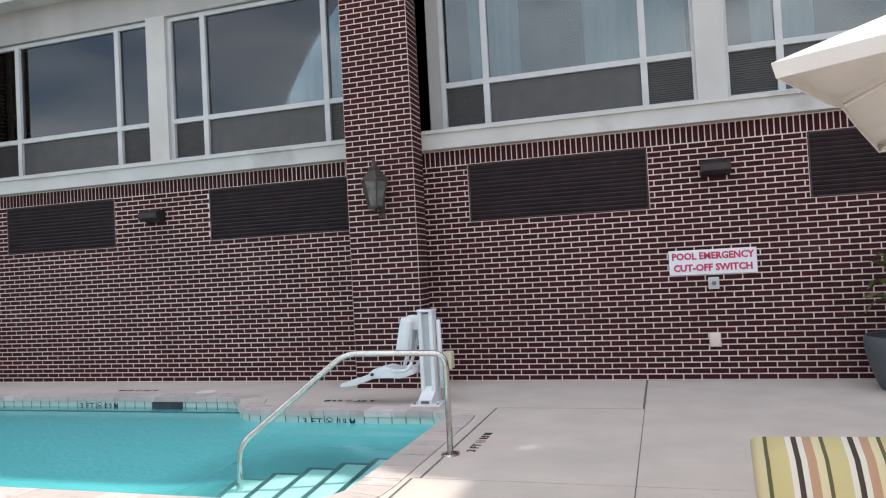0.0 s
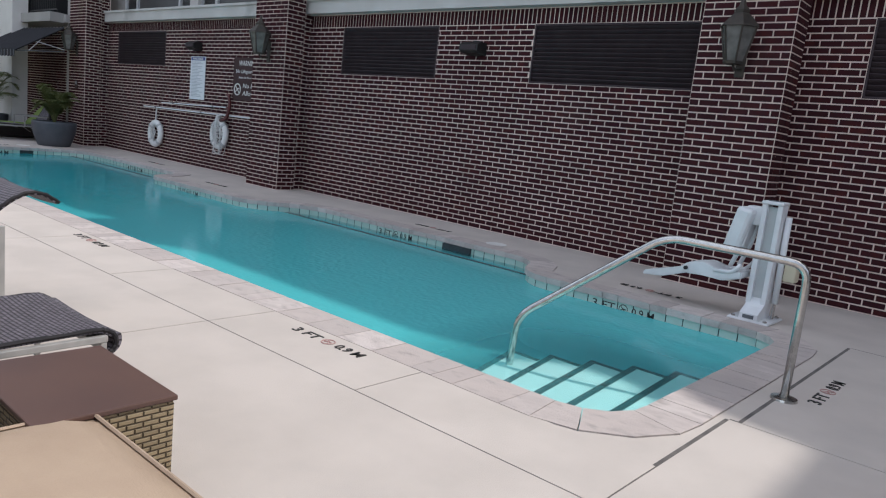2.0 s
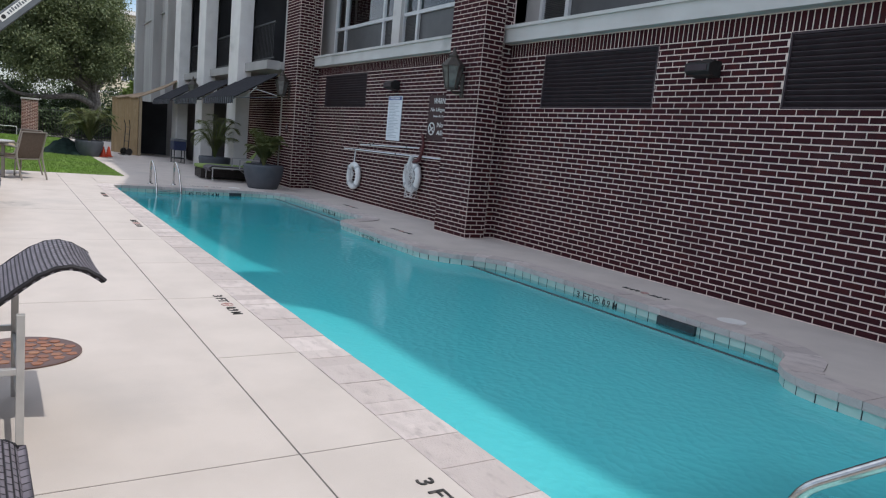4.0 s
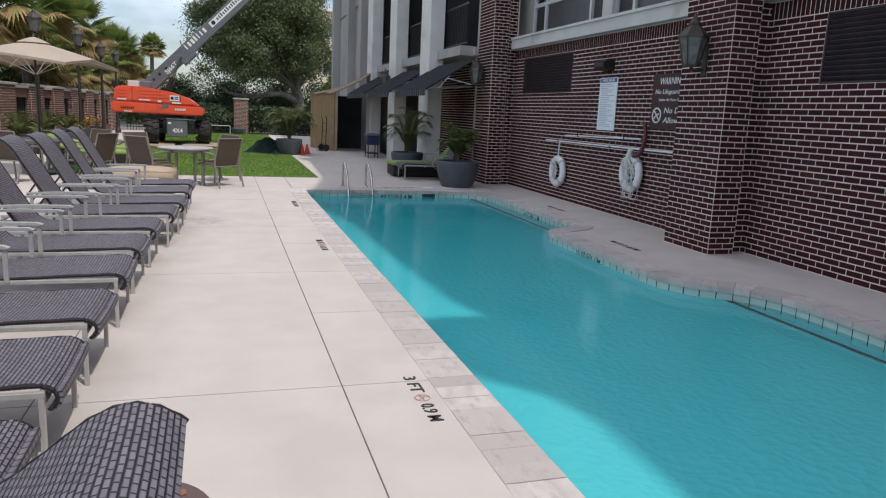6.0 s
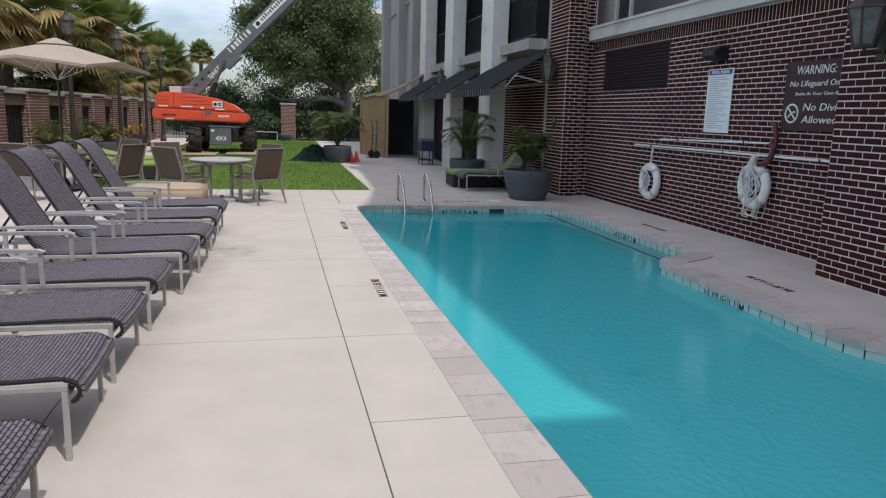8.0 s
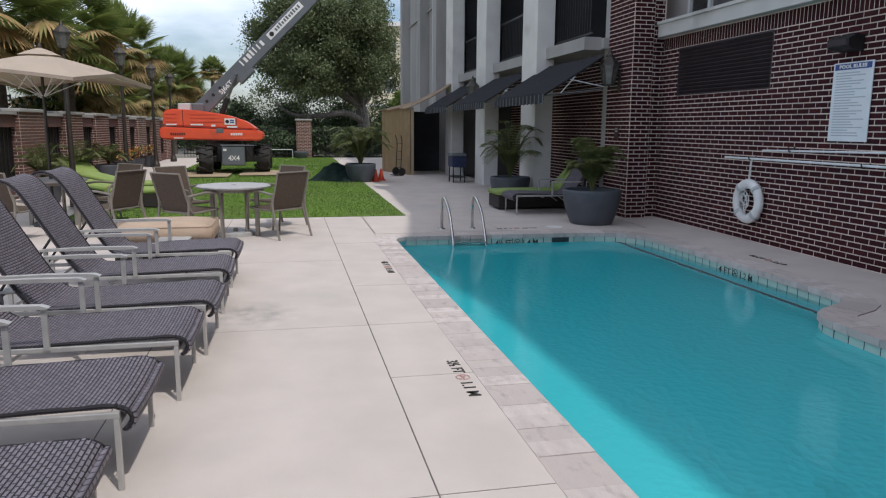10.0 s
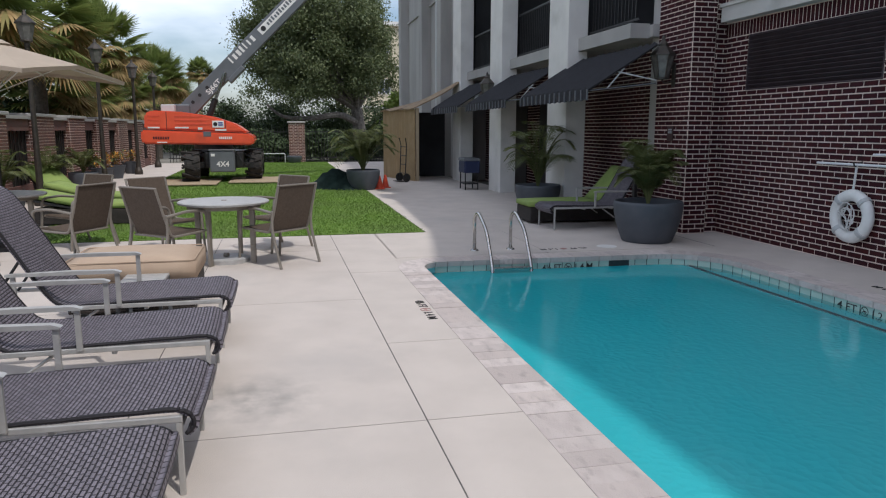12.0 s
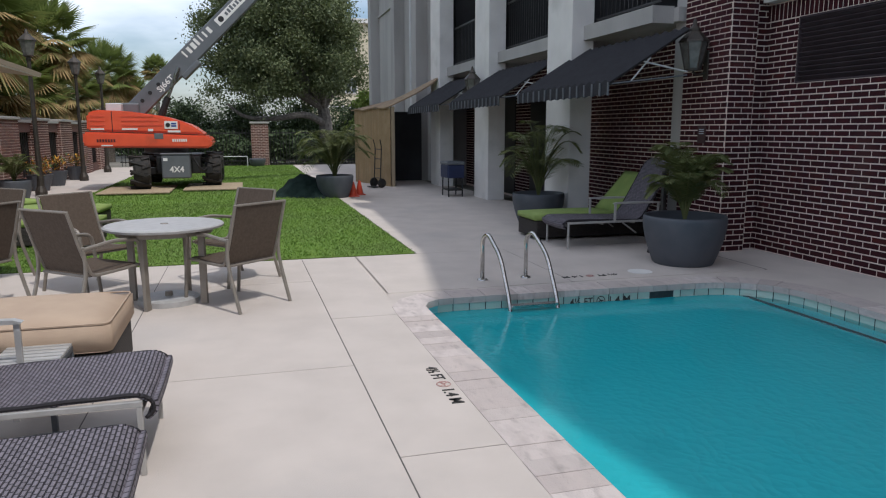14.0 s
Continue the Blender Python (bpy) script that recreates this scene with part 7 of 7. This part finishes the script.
# ---- fence at the end of the lawn ----
fence = thing("fence", Matrix(), "black iron picket fence at the lawn's end", "fence")
for y0, y1 in ((-1.0, 4.18), (4.92, 9.3)):
    for z in (0.18, 1.35):
        part("rail", boxes((-45.03, -44.99, y0, y1, z, z + 0.04)), M_iron, fence)
    n = int((y1 - y0) / 0.13)
    for k in range(n):
        y = y0 + (k + 0.5) * (y1 - y0) / n
        bmk = boxes((-45.02, -45.0, y - 0.011, y + 0.011, 0.03, 1.52))
        part("picket", bmk, M_iron, fence)
for y in (4.4,):
    p = thing("brick_pier", pose(-44.7, y - 0.20, 0, 0, 0, 90), "red brick gate pier with a pale cap", "pier", "garden piers", "structure")
    part("mortar_bed", boxes((0.002, 0.698, 0.002, 0.7, -0.05, 1.76)), M_mortar, p)
    for f, ln, sh in ((wall_face(0, 0, 0, 0), 0.7, 0), (wall_face(0, 0.7, 0, -90), 0.7, 1), (wall_face(0.7, 0, 0, 90), 0.7, 1)):
        PENDING += lay_bricks(f, brick_layout(ln, 0, 26 * COURSE, shift=sh), p, lambda u, z: False, M_brick_red, M_brick_red)
    part("cap", boxes((-0.05, 0.75, -0.05, 0.75, 1.76, 1.84), bevel=0.012), M_grey_conc, p, "weathered stone cap")
t = thing("low_barrier", pose(-44.0, 2.9, 0), "thin pale metal barrier on the lawn", "barrier")
part("bar", tube(bmesh.new(), bent([(0, 0.0, 0.0), (0, 0.0, 0.42), (0, 1.1, 0.42), (0, 1.1, 0.0)], 0.05), 0.02, 6), M_frame_grey, t)
bowl_planter(pose(-44.2, 4.4, 0), 0.34, 0.32)


# ---- trees ----
def sabal_palm(m, trunk_h, spread, seed, n_fan=70, dry_share=0.75):
    rg = random.Random(seed)
    t = thing("palm_tree", m, "cabbage palm with a ragged crown of fans", "palm tree", "cabbage palms")
    bm = bmesh.new()
    tube(bm, smooth_path([(0, 0, 0), (0.06, 0.03, trunk_h * 0.5), (0, 0.02, trunk_h)], 5), 0.19, 10, 0.15)
    part("trunk", bm, M_palm_bark, t)
    boot = lathe(bmesh.new(), [(0.16, trunk_h - 0.75), (0.26, trunk_h - 0.5), (0.30, trunk_h - 0.1), (0.14, trunk_h + 0.15)], 10)
    part("boot_sheath", boot, M_palm_dry, t, "tan fibrous sheath under the crown")
    gv, gf, dv, df, pet = [], [], [], [], bmesh.new()
    for i in range(n_fan):
        a = i * 2.39996 + rg.uniform(-0.2, 0.2)
        f = i / n_fan
        el = math.radians(84 - 128 * f ** 0.95 + rg.uniform(-8, 8))
        ln = spread * rg.uniform(0.5, 0.7)
        d = Vector((math.cos(a) * math.cos(el), math.sin(a) * math.cos(el), math.sin(el)))
        base = Vector((0, 0, trunk_h))
        hub = base + d * ln + Vector((0, 0, -0.12 * ln))
        tube(pet, [base, base.lerp(hub, 0.5) + Vector((0, 0, 0.03)), hub], 0.014, 4, 0.008)
        dry = f > 0.62 and rg.random() < dry_share
        V, F = (dv, df) if dry else (gv, gf)
        side = d.cross(Vector((0, 0, 1)))
        side = side.normalized() if side.length > 1e-3 else Vector((1, 0, 0))
        nrm = side.cross(d).normalized()
        for k in range(30):
            b = math.radians(-112 + 224 * k / 29)
            dirn = (d * math.cos(b) + side * math.sin(b) + nrm * 0.22 * math.cos(b * 2)).normalized()
            L = spread * 0.52 * (0.75 + 0.25 * math.cos(b)) * rg.uniform(0.85, 1.1)
            leaf_blades(V, F, hub, hub + dirn * L, 0.045, L * (0.14 + 0.16 * f if not dry else 0.5))
    tagged(part("stalk", pet, M_bright_leaf, t), kind="stuff")
    mesh_from("crown", gv, gf, M_palm_leaf, t, "stuff")
    if dv:
        mesh_from("dry_skirt", dv, df, M_palm_dry, t, "stuff")
    return t


for (x, y, h, sp, sd) in ((-29.0, -2.9, 4.35, 2.1, 1), (-33.8, -2.7, 4.5, 2.0, 2), (-40.5, -2.6, 4.6, 1.85, 3), (-39.0, -3.3, 3.0, 1.9, 4), (-36.0, -3.4, 2.7, 1.8, 5),
                          (-45.5, -3.0, 3.2, 1.8, 8), (-72.0, -2.2, 6.1, 1.15, 7), (-24.8, -3.3, 4.7, 2.1, 9), (-51.5, -2.4, 4.2, 1.8, 10), (-57.5, -2.4, 3.3, 1.7, 12)):
    sabal_palm(pose(x, y, -0.05, 0, 0, sd * 37), h, sp, sd)


def broad_tree(name, m, trunk_h, radius, crown_c, crown_r, n_limb, n_leaf, leaf, seed, mat, label, trunk_r=0.32):
    rg = random.Random(seed)
    t = thing(name, m, label, "tree", "trees beyond the fence")
    bm = bmesh.new()
    top = Vector((0.15, -0.1, trunk_h))
    tube(bm, smooth_path([(0, 0, -0.05), (0.1, 0.05, trunk_h * 0.5), top], 4), trunk_r, 10, trunk_r * 0.72)
    tips = []
    for i in range(n_limb):
        a = i * 2.39996 + rg.uniform(-0.3, 0.3)
        f = (i + 0.5) / n_limb
        tgt = Vector(crown_c) + Vector((crown_r[0] * math.cos(a) * math.sqrt(1 - (f - 0.4) ** 2) * 0.8, crown_r[1] * math.sin(a) * 0.8 * math.sqrt(1 - (f - 0.4) ** 2), crown_r[2] * (f * 1.5 - 0.75)))
        mid = top.lerp(tgt, 0.45) + Vector((rg.uniform(-0.4, 0.4), rg.uniform(-0.4, 0.4), rg.uniform(-0.1, 0.5)))
        pts = smooth_path([top, mid, tgt], 5)
        tube(bm, pts, trunk_r * 0.42, 7, 0.03)
        tips += [(tgt, 1.0), (pts[7], 0.8), (pts[9], 0.9)]
        for q in range(3):
            e = tgt + Vector((rg.uniform(-1, 1) * crown_r[0], rg.uniform(-1, 1) * crown_r[1], rg.uniform(-0.8, 0.9) * crown_r[2])) * 0.34
            tube(bm, smooth_path([pts[8], pts[8].lerp(e, 0.5) + Vector((0, 0, 0.2)), e], 3), trunk_r * 0.14, 5, 0.012)
            tips.append((e, 0.85))
    part("trunk", bm, M_bark, t, "grey forking trunk and limbs")
    nr = np.random.RandomState(seed)
    n_t = len(tips)
    idx = nr.randint(0, n_t, n_leaf)
    C = np.array([tuple(p) for p, _ in tips])[idx]
    R = np.array([s for _, s in tips])[idx]
    off = nr.normal(0, 1, (n_leaf, 3)) * np.array(crown_r) * 0.115 * R[:, None]
    P = C + off
    a = nr.normal(0, 1, (n_leaf, 3))
    a /= np.linalg.norm(a, axis=1)[:, None]
    b = np.cross(a, nr.normal(0, 1, (n_leaf, 3)))
    b /= np.linalg.norm(b, axis=1)[:, None]
    s = leaf * nr.uniform(0.6, 1.3, n_leaf)[:, None]
    V = np.stack([P - a * s, P + b * s * 0.45, P + a * s, P - b * s * 0.45], 1).reshape(-1, 3)
    F = np.arange(4 * n_leaf).reshape(-1, 4)
    mesh_from("crown", V.tolist(), F.tolist(), mat, t, "stuff")
    return t


broad_tree("oak_tree", pose(-52.0, 8.1, 0), 2.6, 5, (0.0, -1.9, 5.95), (3.4, 3.7, 3.0), 42, 170000, 0.080, 3, M_oak_leaf, "large live oak with spreading limbs", 0.42)
broad_tree("small_tree", pose(-54.0, 11.6, 0), 1.2, 3, (0.0, 0.0, 2.6), (1.6, 1.6, 1.4), 9, 6000, 0.14, 8, M_bright_leaf, "light green young tree beside the oak", 0.12)
t = thing("fallen_limb", pose(0, 0, 0), "low bare crooked oak limb beside the trunk", "tree limb")
part("limb", tube(bmesh.new(), smooth_path([(-51.7, 7.9, 1.9), (-50.6, 6.9, 2.25), (-50.2, 5.4, 2.05), (-50.0, 4.0, 2.15), (-49.8, 3.2, 2.75)], 5), 0.20, 8, 0.05), M_bark, t)


def hedge(x0, x1, y0, y1, h, n, seed, mat, label):
    nr = np.random.RandomState(seed)
    P = np.stack([nr.uniform(x0, x1, n), nr.uniform(y0, y1, n), h * nr.uniform(0.02, 1, n) ** 0.8], 1)
    P[:, 2] *= 0.75 + 0.25 * np.sin(P[:, 1] * 1.9 + P[:, 0])
    a = nr.normal(0, 1, (n, 3))
    a /= np.linalg.norm(a, axis=1)[:, None]
    b = np.cross(a, nr.normal(0, 1, (n, 3)))
    b /= np.linalg.norm(b, axis=1)[:, None]
    s = 0.10 * nr.uniform(0.6, 1.3, n)[:, None]
    V = np.stack([P - a * s, P + b * s * 0.5, P + a * s, P - b * s * 0.5], 1).reshape(-1, 3)
    return tagged(mesh_from("hedge", V.tolist(), np.arange(4 * n).reshape(-1, 4).tolist(), mat), label, "hedge", "", "stuff")


hedge(-48.5, -46.0, 2.2, 10.5, 1.5, 16000, 1, M_shrub, "dark clipped hedge behind the fence")
hedge(-64.0, -60.0, -6.0, 14.0, 3.6, 30000, 2, M_shrub, "dark shrubs in the distance")
hedge(-57.5, -55.5, -3.0, 10.5, 3.0, 26000, 4, M_shrub, "dark shrubs under the oak")
hedge(-47.5, -25.0, -5.2, -3.4, 2.4, 16000, 3, M_shrub, "shrubs behind the garden wall")

# ---- far buildings ----
def far_house(x, y0, y1, h, depth, storeys, label):
    t = thing("apartment_building", pose(x, y0, -0.05), label, "building", "far buildings")
    w = y1 - y0
    part("wall", boxes((-depth, 0, 0, w, 0, h)), M_cream, t)
    part("roof", boxes((-depth - 0.4, 0.4, -0.4, w + 0.4, h, h + 0.35)), M_white_paint, t)
    n = max(2, int(w / 2.2))
    for s_ in range(storeys):
        z = h * (s_ + 0.32) / storeys
        for k in range(n):
            y = w * (k + 0.5) / n
            wn_ = part("window", boxes((0.0, 0.06, y - 0.55, y + 0.55, z, z + 1.35)), M_white_paint, t, "white framed window")
            part("pane", boxes((0.06, 0.08, y - 0.45, y - 0.03, z + 0.1, z + 1.25), (0.06, 0.08, y + 0.03, y + 0.45, z + 0.1, z + 1.25)), M_glass_far, wn_)
        part("string_course", boxes((0, 0.12, 0, w, h * s_ / storeys - 0.1 if s_ else 0.0, h * s_ / storeys + 0.12)), M_white_paint, t)
    return t


far_house(-76, 9.5, 26.0, 10.5, 9, 3, "cream stucco apartment building beyond trees")

# ---- single bricks ----
lay_pending()
